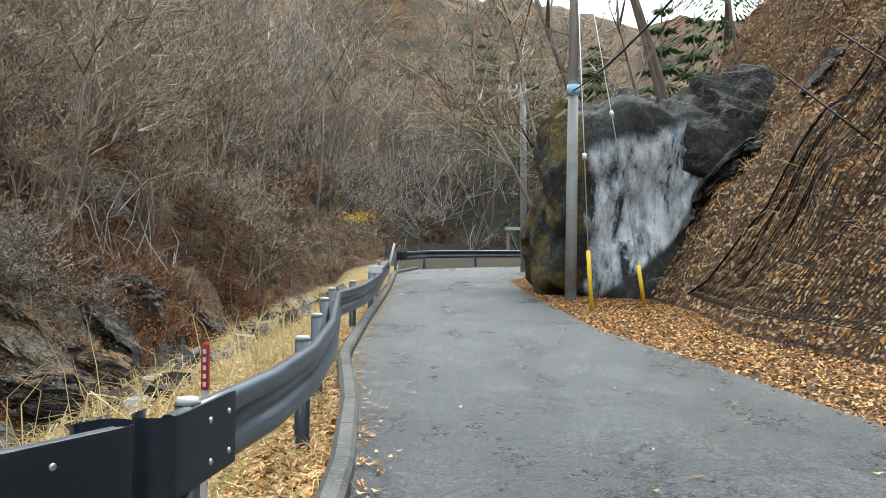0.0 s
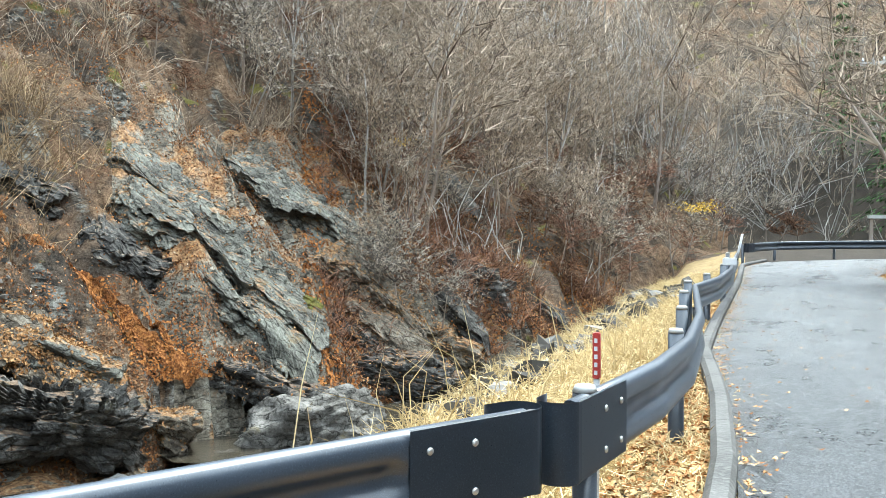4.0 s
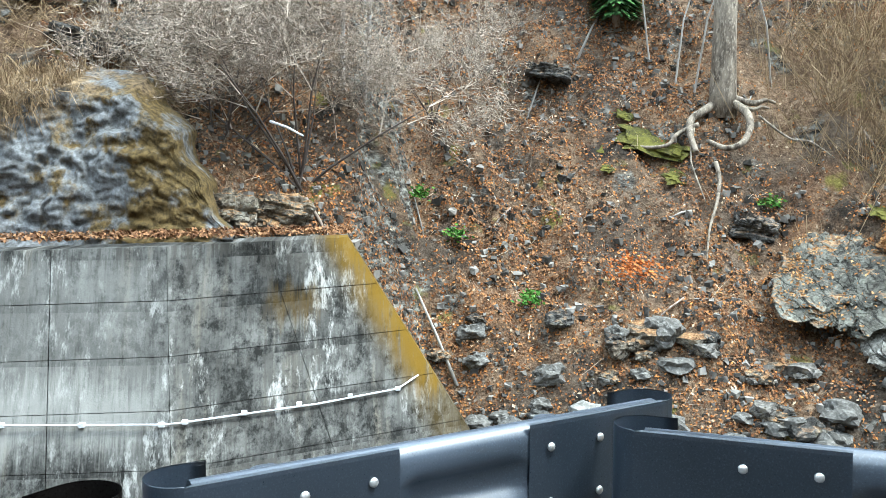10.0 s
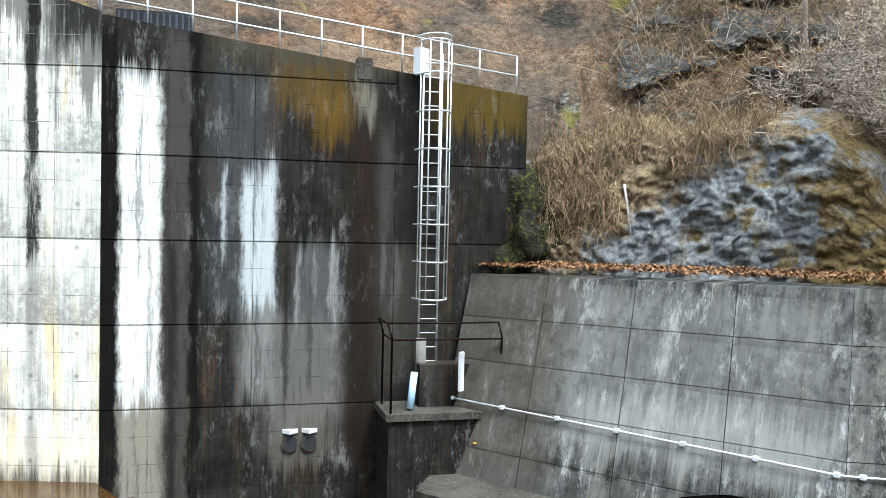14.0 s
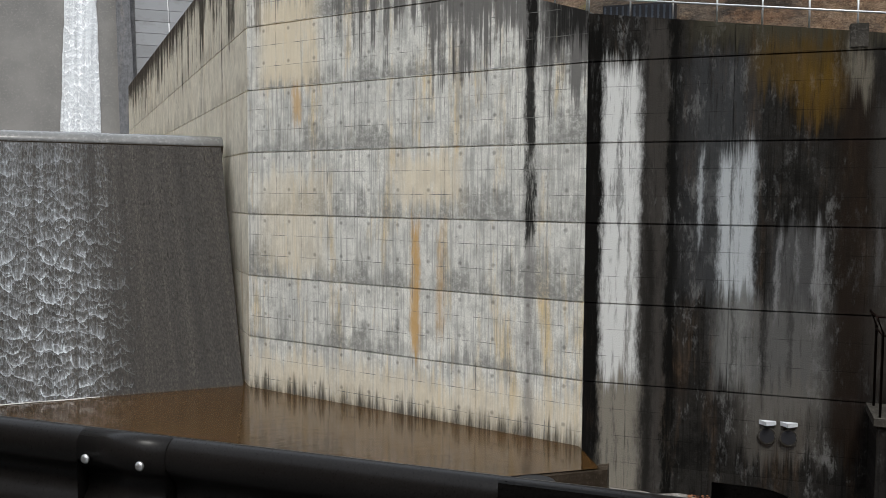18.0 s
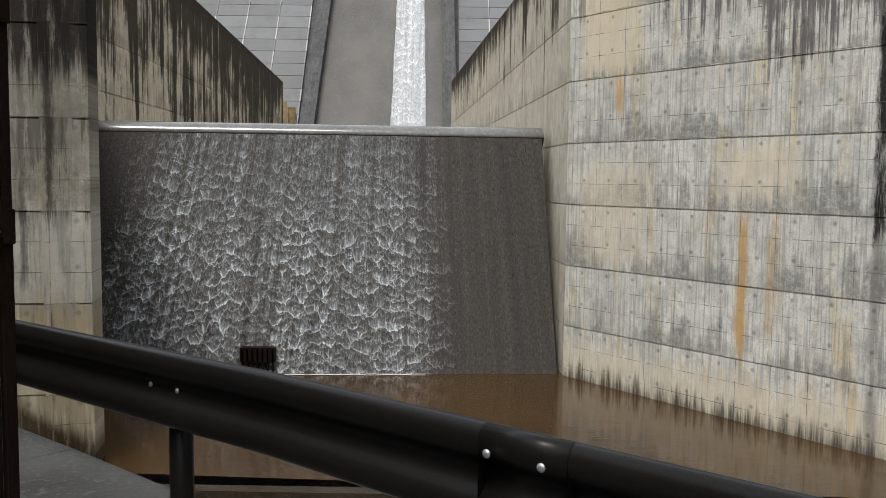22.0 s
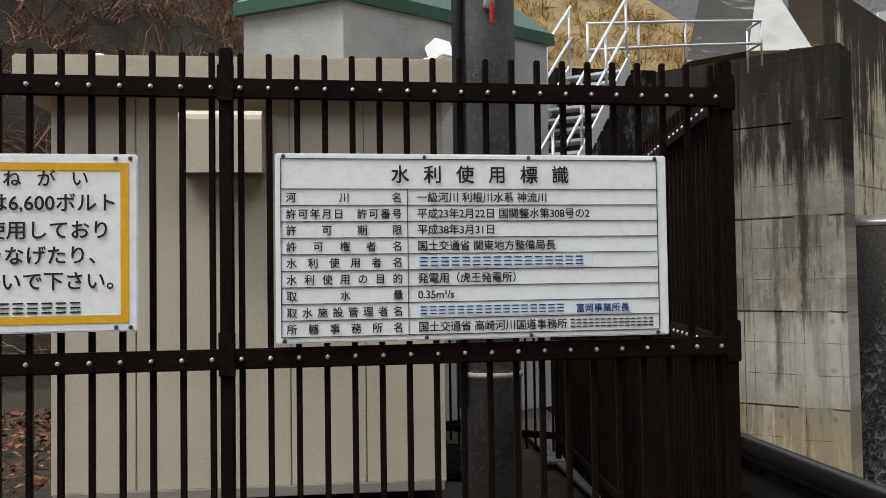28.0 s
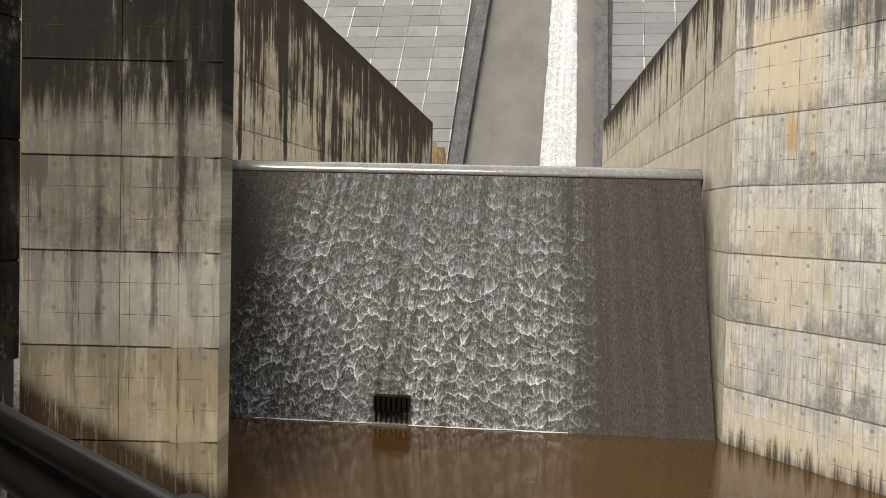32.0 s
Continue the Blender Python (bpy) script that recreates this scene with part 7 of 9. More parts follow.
brush("brush", "thicket of bare grey-brown saplings on the far hillside", 1000, on_far(-14, 46, 34, 80, 1.5, 0.5), 8, (0.7, 3.0), 0.018, M_TWIG)
brush("brush", "tall grey bare saplings massed on the far hillside", 650, on_far(-14, 42, 38, 85, 3.0, 0.4), 8, (1.4, 4.6), 0.026, M_TWIGG, 0.25, 0.9, 0.8)
brush("brush", "dark russet undergrowth low on the far bank", 1500, on_far(4, 31, 19, 45, 0.2, 0.5), 8, (0.3, 1.1), 0.012, M_TWIGD, 0.5, 0.7, 0.9)
brush("brush", "russet undergrowth on the far hillside", 1300, on_far(0, 32, 22, 50, 1.0, 0.5), 10, (0.4, 1.5), 0.009, M_TWIGR, 0.4, 0.8, 0.7)


brush("brush", "pale slender trunks leaning out of the far hillside", 170, on_far(-14, 50, 34, 85, 4.0, 0.3), 2, (2.5, 7.0), 0.042, M_PALE, 0.1, 1.3, 0.35)


def spot(x, y, r):
    return lambda n: (rng.normal(x, r, n), rng.normal(y, r, n))


brush("brush", "tall tan vines and bare stems beside the old tree", 210, spot(-21.6, 13.8, 1.4), 8, (0.8, 4.0), 0.0085, M_STALK, 0.8, 1.0, 0.7)
brush("brush", "tan vines hanging over the dark crag", 150, spot(-20.0, 16.2, 1.1), 8, (0.8, 2.6), 0.009, M_STALK, 0.9, 0.8, 0.6)
brush("brush", "tangled dead stalks above the sprayed slope", 500, lambda n: (rng.uniform(-23, -18.6, n), rng.uniform(-9.5, -3.5, n)), 12, (0.3, 1.1), 0.007, M_STALK, 1.1, 0.6, 0.9)
brush("brush", "tangle of bare twigs high on the far slope", 1700, on_far(34, 84, 29, 50, 7.5, 0.6), 9, (0.8, 2.4), 0.01, M_TWIG, 0.5, 0.8, 0.7)
brush("brush", "sparse dead stalks on the leaf-covered slope", 900, on_far(60, 110, 18, 40, 0.5), 4, (0.2, 0.8), 0.006, M_TWIG, 0.3, 0.7, 0.9)
brush("brush", "grey tangled twigs above the far retaining wall", 800, on_far(92, 122, 21, 42, 3.0), 10, (0.5, 1.8), 0.008, M_TWIG, 0.4, 0.8, 0.7)


def flakes(name, label, n, pick, size, mat, lift=0.02):
    """Loose leaves lying on the land."""
    px, py = pick(n)
    e = 0.15
    pz = land(px, py)
    nx, ny = (pz - land(px + e, py)) / e, (pz - land(px, py + e)) / e
    nrm = np.stack([nx, ny, np.ones(len(px))], 1) + rng.normal(0, 0.45, (len(px), 3))
    nrm /= np.linalg.norm(nrm, axis=1, keepdims=True)
    a = np.cross(nrm, rng.normal(0, 1, nrm.shape))
    a /= np.linalg.norm(a, axis=1, keepdims=True)
    b = np.cross(nrm, a)
    s = (size[0] + (size[1] - size[0]) * rng.random(len(px)))[:, None]
    c = np.stack([px, py, pz + lift], 1) + nrm * s * 0.4
    v = np.stack([c - a * s, c - b * s * 0.55 + nrm * s * 0.2, c + a * s, c + b * s * 0.55 + nrm * s * 0.2], 1).reshape(-1, 3)
    q = np.arange(len(px) * 4).reshape(-1, 4)
    return tagged(new(name, soup(name, v, q, np.zeros((0, 3), int), mat)), label, "leaves", kind="stuff")


flakes("leaf_litter", "brown fallen leaves covering the far slope", 170000, on_far(5, 108, 15.5, 40, 0.1, 0.6), (0.022, 0.055), M_LEAF)
flakes("leaf_litter", "orange-brown leaves drifted in the hollows of the far slope", 45000, on_far(25, 96, 16, 34, 0.1, 1.6), (0.022, 0.05), M_LEAFR)
flakes("leaf_litter", "pale dead leaves scattered over the far slope", 13000, on_far(0, 118, 16, 38, 0.0), (0.02, 0.055), M_LEAFP)


def boulder(name, label, x, y, z, sx, sy, sz, mat, seed, rough=0.35, turn=0.0, cat="boulder", group="", detail=4, blocky=2.0):
    bm = bmesh.new()
    bmesh.ops.create_icosphere(bm, subdivisions=detail, radius=1)
    o = Vector((seed * 7.3, seed * 3.1, seed * 5.7))
    for v in bm.verts:
        p = v.co.copy()
        p /= (abs(p.x) ** blocky + abs(p.y) ** blocky + abs(p.z) ** blocky) ** (1 / blocky)
        n = noise.fractal(p * 1.1 + o, 1.0, 2.0, 5) * rough + abs(noise.noise(p * 2.3 + o)) * rough * 0.5
        n += 0.08 * round(noise.noise(p * 1.7 - o) * 3)
        v.co = p * (1 + n)
    bmesh.ops.scale(bm, vec=(sx, sy, sz), verts=bm.verts)
    for f in bm.faces:
        f.smooth = detail > 3
    ob = part(name, bm, mat)
    ob.matrix_basis = pose(x, y, z, 0, 0, turn)
    return tagged(ob, label, cat, group)


boulder("boulder", "mossy round stone at the foot of the slope", -15.0, 10.9, -3.4, 0.38, 0.36, 0.45, M_MOSSY, 5, 0.2)
boulder("boulder", "pale block of rock beside the water", -12.9, 13.2, -3.75, 0.55, 0.4, 0.35, M_PALEROCK, 7, 0.25)


def ledge(label, x, y, z, long, deep, high, dip, mat, seed, layers=5, sink=0.0, blocky=5.0, detail=5, lean=0.0, leaves=0, hug=0.0):
    """A block of layered bedrock seen from the lot, its bedding dipping to one side: beds of uneven thickness that stand
    in and out, broken by joints across them. lean: how far the upper beds overhang; leaves: loose leaves lying on its top;
    hug: how far at most the rock stands out of the ground."""
    away_ = Vector((x, y, 0)).normalized()
    across = Vector((-away_.y, away_.x, 0)) * -1
    c, s = math.cos(radians(dip)), math.sin(radians(dip))
    ex = across * c - Vector((0, 0, 1)) * s
    ez = across * s + Vector((0, 0, 1)) * c
    bm = bmesh.new()
    bmesh.ops.create_icosphere(bm, subdivisions=detail, radius=1)
    o = Vector((seed * 5.3, seed * 2.9, seed * 4.1))
    size = Vector((long, deep, high))
    bed = 2 * high / layers

    def hashed(a, b=0.0):
        return noise.cell(Vector((a * 1.37 + 0.5, b * 2.11 + 0.5, seed + 0.5)))

    for v in bm.verts:
        p = v.co.copy()
        p /= (abs(p.x) ** blocky + abs(p.y) ** blocky + abs(p.z) ** blocky) ** (1 / blocky)
        q = Vector((p.x * long, p.y * deep, p.z * high))
        zz = (q.z + 0.22 * noise.noise(q * 0.6 + o) + 0.05 * noise.noise(q * 2.3 - o)) / bed
        lay = math.floor(zz)
        f = zz - lay
        jw = 0.55 + 0.5 * hashed(lay, 3)
        xx = (q.x + 0.4 * hashed(lay, 7) + 0.12 * noise.noise(q * 1.8 + o)) / jw
        blk = math.floor(xx)
        g = xx - blk
        out = 0.09 * (hashed(lay) - 0.5) + 0.17 * (hashed(lay, blk + 11) - 0.5)
        w = Vector((q.x * 0.9 + q.z * 0.5, q.y * 0.8, q.z * 1.1 - q.x * 0.6)) + o
        out += 0.16 * (noise.cell(w + 0.3 * noise.noise_vector(q * 1.5)) - 0.5) + 0.05 * (noise.cell(w * 2.3) - 0.5)
        out -= 0.055 * math.exp(-((min(f, 1 - f) / 0.1) ** 2)) + 0.06 * math.exp(-((min(g, 1 - g) / 0.08) ** 2))
        out += 0.34 * noise.fractal(q * 0.55 + o, 1.0, 2.0, 3) + 0.08 * noise.fractal(q * 2.6 - o, 0.7, 2.1, 5)
        n = Vector((p.x * 0.6, p.y, p.z * 0.75)).normalized()
        q += n * out * min(1.0, 0.35 + high * 0.6)
        q.y -= lean * (q.z + high) * 0.5
        v.co = q
    place = Matrix(((ex.x, away_.x, ez.x, x), (ex.y, away_.y, ez.y, y), (ex.z, away_.z, ez.z, z - sink), (0, 0, 0, 1)))
    if hug:
        w = np.array([tuple(place @ v.co) for v in bm.verts])
        ground = (land(w[:, 0], w[:, 1]) + land(w[:, 0] + 0.5, w[:, 1]) + land(w[:, 0] - 0.5, w[:, 1]) + land(w[:, 0], w[:, 1] + 0.5) + land(w[:, 0], w[:, 1] - 0.5)) / 5
        over = w[:, 2] - ground
        over = np.where(over > 0, hug * np.tanh(over / (hug * 1.6)) + 0.16 * over, over)
        back = place.inverted()
        for v, p, h, g in zip(bm.verts, w, over, ground):
            v.co = back @ Vector((p[0], p[1], g + h))
    ob = part("rock_outcrop", bm, mat)
    ob.matrix_basis = place
    tagged(ob, label, "rock", "bedrock ledges on the far slope")
    if leaves:
        m = ob.matrix_basis.to_3x3()
        tops = [p for p in ob.data.polygons if (m @ p.normal).z > 0.62]
        r = random.Random(seed)
        pick = [r.choice(tops) for _ in range(leaves)] if tops else []
        vs = []
        for p in pick:
            n = (p.normal + Vector((r.gauss(0, 0.4), r.gauss(0, 0.4), r.gauss(0, 0.4)))).normalized()
            a = n.orthogonal().normalized()
            a.rotate(Matrix.Rotation(r.uniform(0, 6.28), 3, n))
            b = n.cross(a)
            k = r.uniform(0.025, 0.06)
            cen = p.center + p.normal * 0.02 + a * r.uniform(-0.08, 0.08) + b * r.uniform(-0.08, 0.08)
            vs += [cen - a * k, cen - b * k * 0.55 + n * k * 0.3, cen + a * k, cen + b * k * 0.55 + n * k * 0.3]
        lf = new("leaf_cover", soup("leaf_cover", np.array([tuple(q) for q in vs]), np.arange(len(vs)).reshape(-1, 4), np.zeros((0, 3), int), M_LEAFG))
        lf.parent = ob
        tagged(lf, "dead leaves and straw on the rock's top", kind="stuff")
    return ob


M_LEAFG = bark("tawny_dead_leaves", (0.2, 0.1, 0.04), (0.33, 0.2, 0.095), (0.11, 0.056, 0.026))
boulder("boulder", "big grey rounded boulder standing in the river", -11.6, 18.3, -3.75, 1.75, 1.5, 1.35, M_BOULDER, 3, 0.3, 20, detail=6)
ledge("pale grey-green face of layered bedrock dipping towards the river", -17.6, 11.45, -0.75, 2.35, 1.3, 0.85, 33, M_BEDP, 3, 7, detail=6, leaves=1300, hug=0.55)
ledge("white broken bedrock under the pale face", -16.5, 11.75, -2.05, 1.35, 1.0, 0.7, 36, M_BEDW, 8, 6, detail=6, hug=0.6)
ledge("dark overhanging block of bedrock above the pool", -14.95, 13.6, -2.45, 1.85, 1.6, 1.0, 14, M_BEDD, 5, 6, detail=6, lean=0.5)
ledge("leaf-covered back of the overhanging block", -16.7, 13.8, -0.8, 3.0, 1.8, 0.9, 31, M_BEDO, 6, 4, detail=6, blocky=3.0, leaves=14000, hug=0.6)
ledge("grey top of the overhanging block, strewn with straw", -15.65, 14.6, -1.5, 1.1, 1.1, 0.55, 27, M_BEDP, 11, 4, leaves=900)
ledge("brown toe of bedrock beside the pool", -14.1, 15.6, -2.95, 0.9, 0.8, 0.6, 25, M_BEDO, 7, 4, leaves=500)
ledge("low flat shelf of bedrock under the overhang", -14.5, 12.6, -3.75, 2.6, 1.0, 0.4, 4, M_BEDO, 4, 4)
ledge("dark ledge below the small green plant", -20.2, 9.8, 0.45, 0.6, 0.6, 0.35, 15, M_BEDD, 2, 4)
ledge("pale slab of bedrock breaking out of the steep bank", -15.9, 20.1, 0.6, 3.4, 1.6, 1.3, 38, M_BEDP, 12, 8, detail=6, leaves=900, hug=0.5)
ledge("grey fractured slab low on the steep bank", -14.4, 19.5, -0.85, 2.1, 1.3, 0.8, 35, M_BEDP, 14, 7, detail=6, leaves=300, hug=0.5)
ledge("dark flank of the steep bank beside the leafy gully", -16.4, 18.0, 0.3, 2.3, 1.3, 0.75, 41, M_BEDD, 13, 6, detail=6, hug=0.45)
ledge("pale upper slab of the steep bank", -17.5, 20.7, 2.4, 2.5, 1.4, 0.75, 38, M_BEDP, 16, 6, leaves=500, hug=0.4)
ledge("grey-green cliff face high on the steep bank", -17.1, 25.2, 2.5, 2.8, 1.6, 1.3, 35, M_BEDP, 22, 8, detail=6, leaves=600, hug=0.6)
ledge("brown lichened buttress of the steep bank", -14.2, 25.4, -0.6, 2.2, 1.5, 1.5, 48, M_BEDO, 23, 7, detail=6, leaves=1500, hug=0.7)
ledge("dark rock among leaves above the river", -12.5, 26.8, -2.2, 2.0, 1.2, 0.7, 25, M_BEDO, 24, 5, leaves=1200)
ledge("dark bedrock stepping down to the water", -13.7, 18.6, -2.4, 2.4, 1.3, 0.65, 22, M_BEDD, 9, 5, detail=6, leaves=700)
ledge("dark rounded bedrock with a mossy top beside the river", -12.8, 23.8, -2.9, 2.7, 1.4, 0.85, 13, M_BEDD, 10, 6, detail=6, blocky=3.2, leaves=900)
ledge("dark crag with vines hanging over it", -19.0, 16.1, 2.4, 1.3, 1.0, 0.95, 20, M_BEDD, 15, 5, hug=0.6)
# Dark bedrock tone stands for a shadowed hollow in the bank.
ledge("cliff rock under the brush, darkened for a shadowed hollow", -13.6, 31.8, -0.7, 2.4, 1.5, 1.2, 15, M_BEDD, 17, 6)
ledge("dark ledge of rock with mossy edges high on the slope", -24.5, 5.7, 4.7, 0.65, 0.6, 0.26, 8, M_BEDD, 18)
ledge("weathered grey rock among dead grass above the sprayed slope", -20.4, -5.7, 4.6, 0.9, 0.7, 0.4, 10, M_BEDD, 19)
ledge("dark rock outcrop above the dark wall", -21.9, -8.6, 6.0, 1.2, 0.9, 0.55, 12, M_BEDD, 20, hug=0.3)
ledge("grey rock outcrop above the dark wall", -23.2, -6.2, 6.6, 1.2, 0.9, 0.45, 15, M_BEDO, 21, hug=0.3)


for k, (x, y, z, size, dip) in enumerate(((-21.6, -6.0, 5.9, 1.2, 18), (-23.9, -8.0, 8.2, 1.5, 10), (-20.6, -8.4, 5.6, 0.9, 22), (-24.3, -5.0, 8.4, 1.3, 15), (-22.4, -7.0, 7.0, 0.8, 25), (-23.0, -3.5, 7.6, 1.1, 12), (-21.0, -4.3, 5.2, 0.7, 20))):
    z = float(land(x, y))
    ledge("dark grey broken ledge in the dead grass above the wall", x, y, z + 0.1 * size, 1.5 * size, 0.8 * size, 0.42 * size, dip, M_BEDD, 120 + k, 4, leaves=250, hug=0.3)
ledge("dark rock with roots under the wide bare bush", -18.6, -1.5, 0.9, 0.8, 0.7, 0.55, 8, M_BEDO, 71, blocky=2.6)
ledge("dark leaf-strewn rock beside the sprayed slope", -18.0, -2.6, 0.85, 0.7, 0.7, 0.7, 5, M_BEDO, 72, blocky=2.6)
boulder("rock_outcrop", "moss-streaked dark rock against the dark wall", -17.2, -10.4, 0.9, 0.9, 0.95, 1.4, M_DARKMOSS, 73, 0.45, 10, "rock", "bedrock ledges on the far slope", 5)
random.seed(14)
for i in range(26):
    a, r = random.uniform(8, 30), random.uniform(22, 40)
    x, y = -r * math.sin(radians(a)), r * math.cos(radians(a))
    d = float(away(np.array(x), np.array(y), FOOT))
    if not inside(np.array(x), np.array(y), FARP) or d > 9:
        continue
    k = random.uniform(0.5, 1.3)
    ledge("broken ledge of grey-brown bedrock among dead leaves", x, y, float(land(x, y)) - 0.1 * k, 1.5 * k, 0.9 * k, 0.8 * k, random.uniform(15, 45), random.choice((M_BEDO, M_BEDO, M_BEDD, M_BEDD)), 30 + i, hug=0.6)


def moss_pad(x, y, z, r, seed):
    bm = bmesh.new()
    bmesh.ops.create_icosphere(bm, subdivisions=3, radius=1)
    o = Vector((seed * 3.3, seed, 1))
    for v in bm.verts:
        v.co *= 1 + 0.75 * noise.fractal(v.co * 2.4 + o, 0.8, 2, 5)
    bmesh.ops.scale(bm, vec=(r * 0.8, r, r * 0.15), verts=bm.verts)
    ob = part("moss_cushion", bm, M_MOSS)
    ob.matrix_basis = pose(x, y, float(land(x, y)) - 0.1 * r, 0, 38, 0)
    tagged(ob, "yellow-green moss cushion on the slope", "moss", "moss on the far slope")


for k, (x, y, z, r) in enumerate([(-22.5, 8.0, 3.0, 0.75), (-22.2, 8.7, 2.6, 0.5), (-22.8, 6.8, 3.05, 0.4), (-23.2, 7.6, 3.4, 0.3), (-18.4, 12.0, 1.05, 0.3), (-16.0, 13.6, -0.6, 0.28), (-17.3, 13.2, 0.55, 0.22), (-21.6, 8.4, 2.0, 0.35), (-22.0, 6.7, 1.9, 0.2), (-14.0, 21.9, -1.8, 0.5), (-16.9, 21.0, 2.9, 0.35), (-18.8, -1.1, 1.9, 0.3)]):
    moss_pad(x, y, z, r, k)
random.seed(9)
rng = np.random.default_rng(23)
for i in range(230):
    a = random.uniform(58, 100)
    r = random.uniform(14.4, 18.2)
    x, y = -r * math.sin(radians(a)), r * math.cos(radians(a))
    k = 0.08 + 0.3 * random.random() ** 2
    if y < 2.5 and x < -13.5:
        continue
    boulder("stone", "loose grey stone at the foot of the slope", x, y, float(land(x, y)) + k * 0.25, k * 1.2, k, k * 0.7, random.choice((M_STONE, M_STONE, M_PALEROCK, M_DARKROCK)), i + 40, 0.3, random.uniform(0, 180), "stone", "stones at the foot of the slope", 2)


def pebbles(name, label, n, pick, size, mat):
    """Broken angular stones lying on the land."""
    px, py = pick(n)
    pz = land(px, py)
    s = size[0] + (size[1] - size[0]) * rng.random(n) ** 4
    d = np.array([[i, j, k] for i in (-1, 1) for j in (-1, 1) for k in (-1, 1)], float)
    v = d[None] * (0.35 + 0.65 * rng.random((n, 8, 3))) * (s[:, None] * (0.4 + 0.6 * rng.random((n, 3))))[:, None, :]
    a, e = rng.random(n) * 6.28, rng.normal(0, 0.35, n)
    vx, vz = v[..., 0] * np.cos(e)[:, None] - v[..., 2] * np.sin(e)[:, None], v[..., 0] * np.sin(e)[:, None] + v[..., 2] * np.cos(e)[:, None]
    c, q = np.cos(a)[:, None], np.sin(a)[:, None]
    v = np.stack([vx * c - v[..., 1] * q + px[:, None], vx * q + v[..., 1] * c + py[:, None], vz + pz[:, None] + 0.1 * s[:, None]], -1).reshape(-1, 3)
    f = np.array([[0, 1, 3, 2], [4, 6, 7, 5], [0, 4, 5, 1], [2, 3, 7, 6], [0, 2, 6, 4], [1, 5, 7, 3]])
    f = (f[None] + (np.arange(n) * 8)[:, None, None]).reshape(-1, 4)
    return tagged(new(name, soup(name, v, f, np.zeros((0, 3), int), mat)), label, "stones", kind="stuff")


pebbles("scree", "grey broken stones littering the slope", 15000, on_far(50, 104, 15.5, 30, -0.5, 0.8), (0.02, 0.15), M_SCREE)


def in_box(x0, x1, y0, y1, ok):
    def pick(n):
        out = np.zeros((0, 2))
        while len(out) < n:
            x, y = rng.uniform(x0, x1, n * 2), rng.uniform(y0, y1, n * 2)
            out = np.vstack([out, np.stack([x, y], 1)[ok(x, y)]])
        return out[:n, 0], out[:n, 1]
    return pick


def gully(n):
    """The leaf-filled gully that runs down between the overhanging block and the steep bank."""
    u, w = rng.random(n), rng.normal(0, 0.5, n)
    return -17.6 + 3.9 * u + w * (1 - 0.4 * u), 15.2 + 1.4 * u + w * 0.75


flakes("leaf_litter", "deep rust-brown leaves filling the gully between the rocks", 16000, gully, (0.025, 0.06), M_LEAFR, 0.05)
random.seed(19)
for i in range(75):
    a, r = random.uniform(58, 86), random.uniform(15.4, 19.6)
    x, y = -r * math.sin(radians(a)), r * math.cos(radians(a))
    k = 0.16 + 0.32 * random.random() ** 2
    boulder("stone", "angular grey block fallen from the slope", x, y, float(land(x, y)) + k * 0.2, k * 1.25, k, k * 0.75, random.choice((M_BEDO, M_STONE, M_STONE, M_BEDD)), i + 400, 0.5, random.uniform(0, 180), "stone", "stones at the foot of the slope", 3)
pebbles("gravel_bar", "grey stones of the riverbed", 9000, in_box(-18, -3.5, -8, 26, lambda x, y: ~inside(x, y, LOT) & ~inside(x, y, FARP)), (0.04, 0.36), M_SCREE)


# ---- river-edge bank and roadside ----
random.seed(77)
for i in range(90):
    x, y = random.uniform(-18.2, -14.2), random.uniform(5.0, 12.0)
    if away(np.array(x), np.array(y), FOOT) > 1.6 or inside(np.array(x), np.array(y), UPPERPOOL):
        continue
    k = random.uniform(0.06, 0.24)
    boulder("stone", "grey angular stone lying at the foot of the slope", x, y, float(land(x, y)) + k * 0.3, k * 1.3, k, k * 0.7, random.choice((M_BOULDER, M_STONE, M_BEDO)), i + 700, 0.5, random.uniform(0, 180), "stone", "stones at the foot of the slope", 2, 3.5)


def bank(x, y):
    s = away(x, y, EDGE)
    return ~inside(x, y, LOT) & (s < 3.6) & (y > 3.2)


def verge(x, y):
    k = np.interp(y, [p[1] for p in KERB[:9]], [p[0] for p in KERB[:9]])
    return inside(x, y, LOT) & (x < k - 0.12)


def right_verge(x, y):
    k = np.interp(y, [p[1] for p in RIGHT[1:7]], [p[0] for p in RIGHT[1:7]])
    return inside(x, y, LOT) & (x > k - 0.15) & ~inside(x, y, EASTP)


def slope_r(x, y):
    return inside(x, y, EASTP) & (away(x, y, EAST) < 9)


M_GOLD = bark("golden_dead_grass", (0.2, 0.125, 0.04), (0.4, 0.28, 0.1), (0.13, 0.08, 0.03))
brush("dry_grass", "straw-yellow dead grass on the river bank", 2600, in_box(-6.5, -0.8, 3.2, 32, bank), 12, (0.15, 0.55), 0.006, M_DRY, 0.7, 0.7, 0.9)
brush("dry_grass", "straw-yellow dead grass beside the guard rail", 1500, in_box(-3, -0.4, 2.5, 30, verge), 9, (0.08, 0.3), 0.005, M_DRY, 0.7, 0.45, 1.0)
brush("dry_grass", "tall dry pampas stalks leaning over the bank", 14, in_box(-3.8, -1.9, 5.0, 12, bank), 3, (0.8, 1.7), 0.008, M_DRY, 0.5, 1.2, 0.35)
brush("dry_grass", "dead grass hanging on the roadside slope", 450, in_box(3, 14, 8, 30, slope_r), 9, (0.2, 0.7), 0.007, M_DRY, 0.9, 0.5, 1.0)
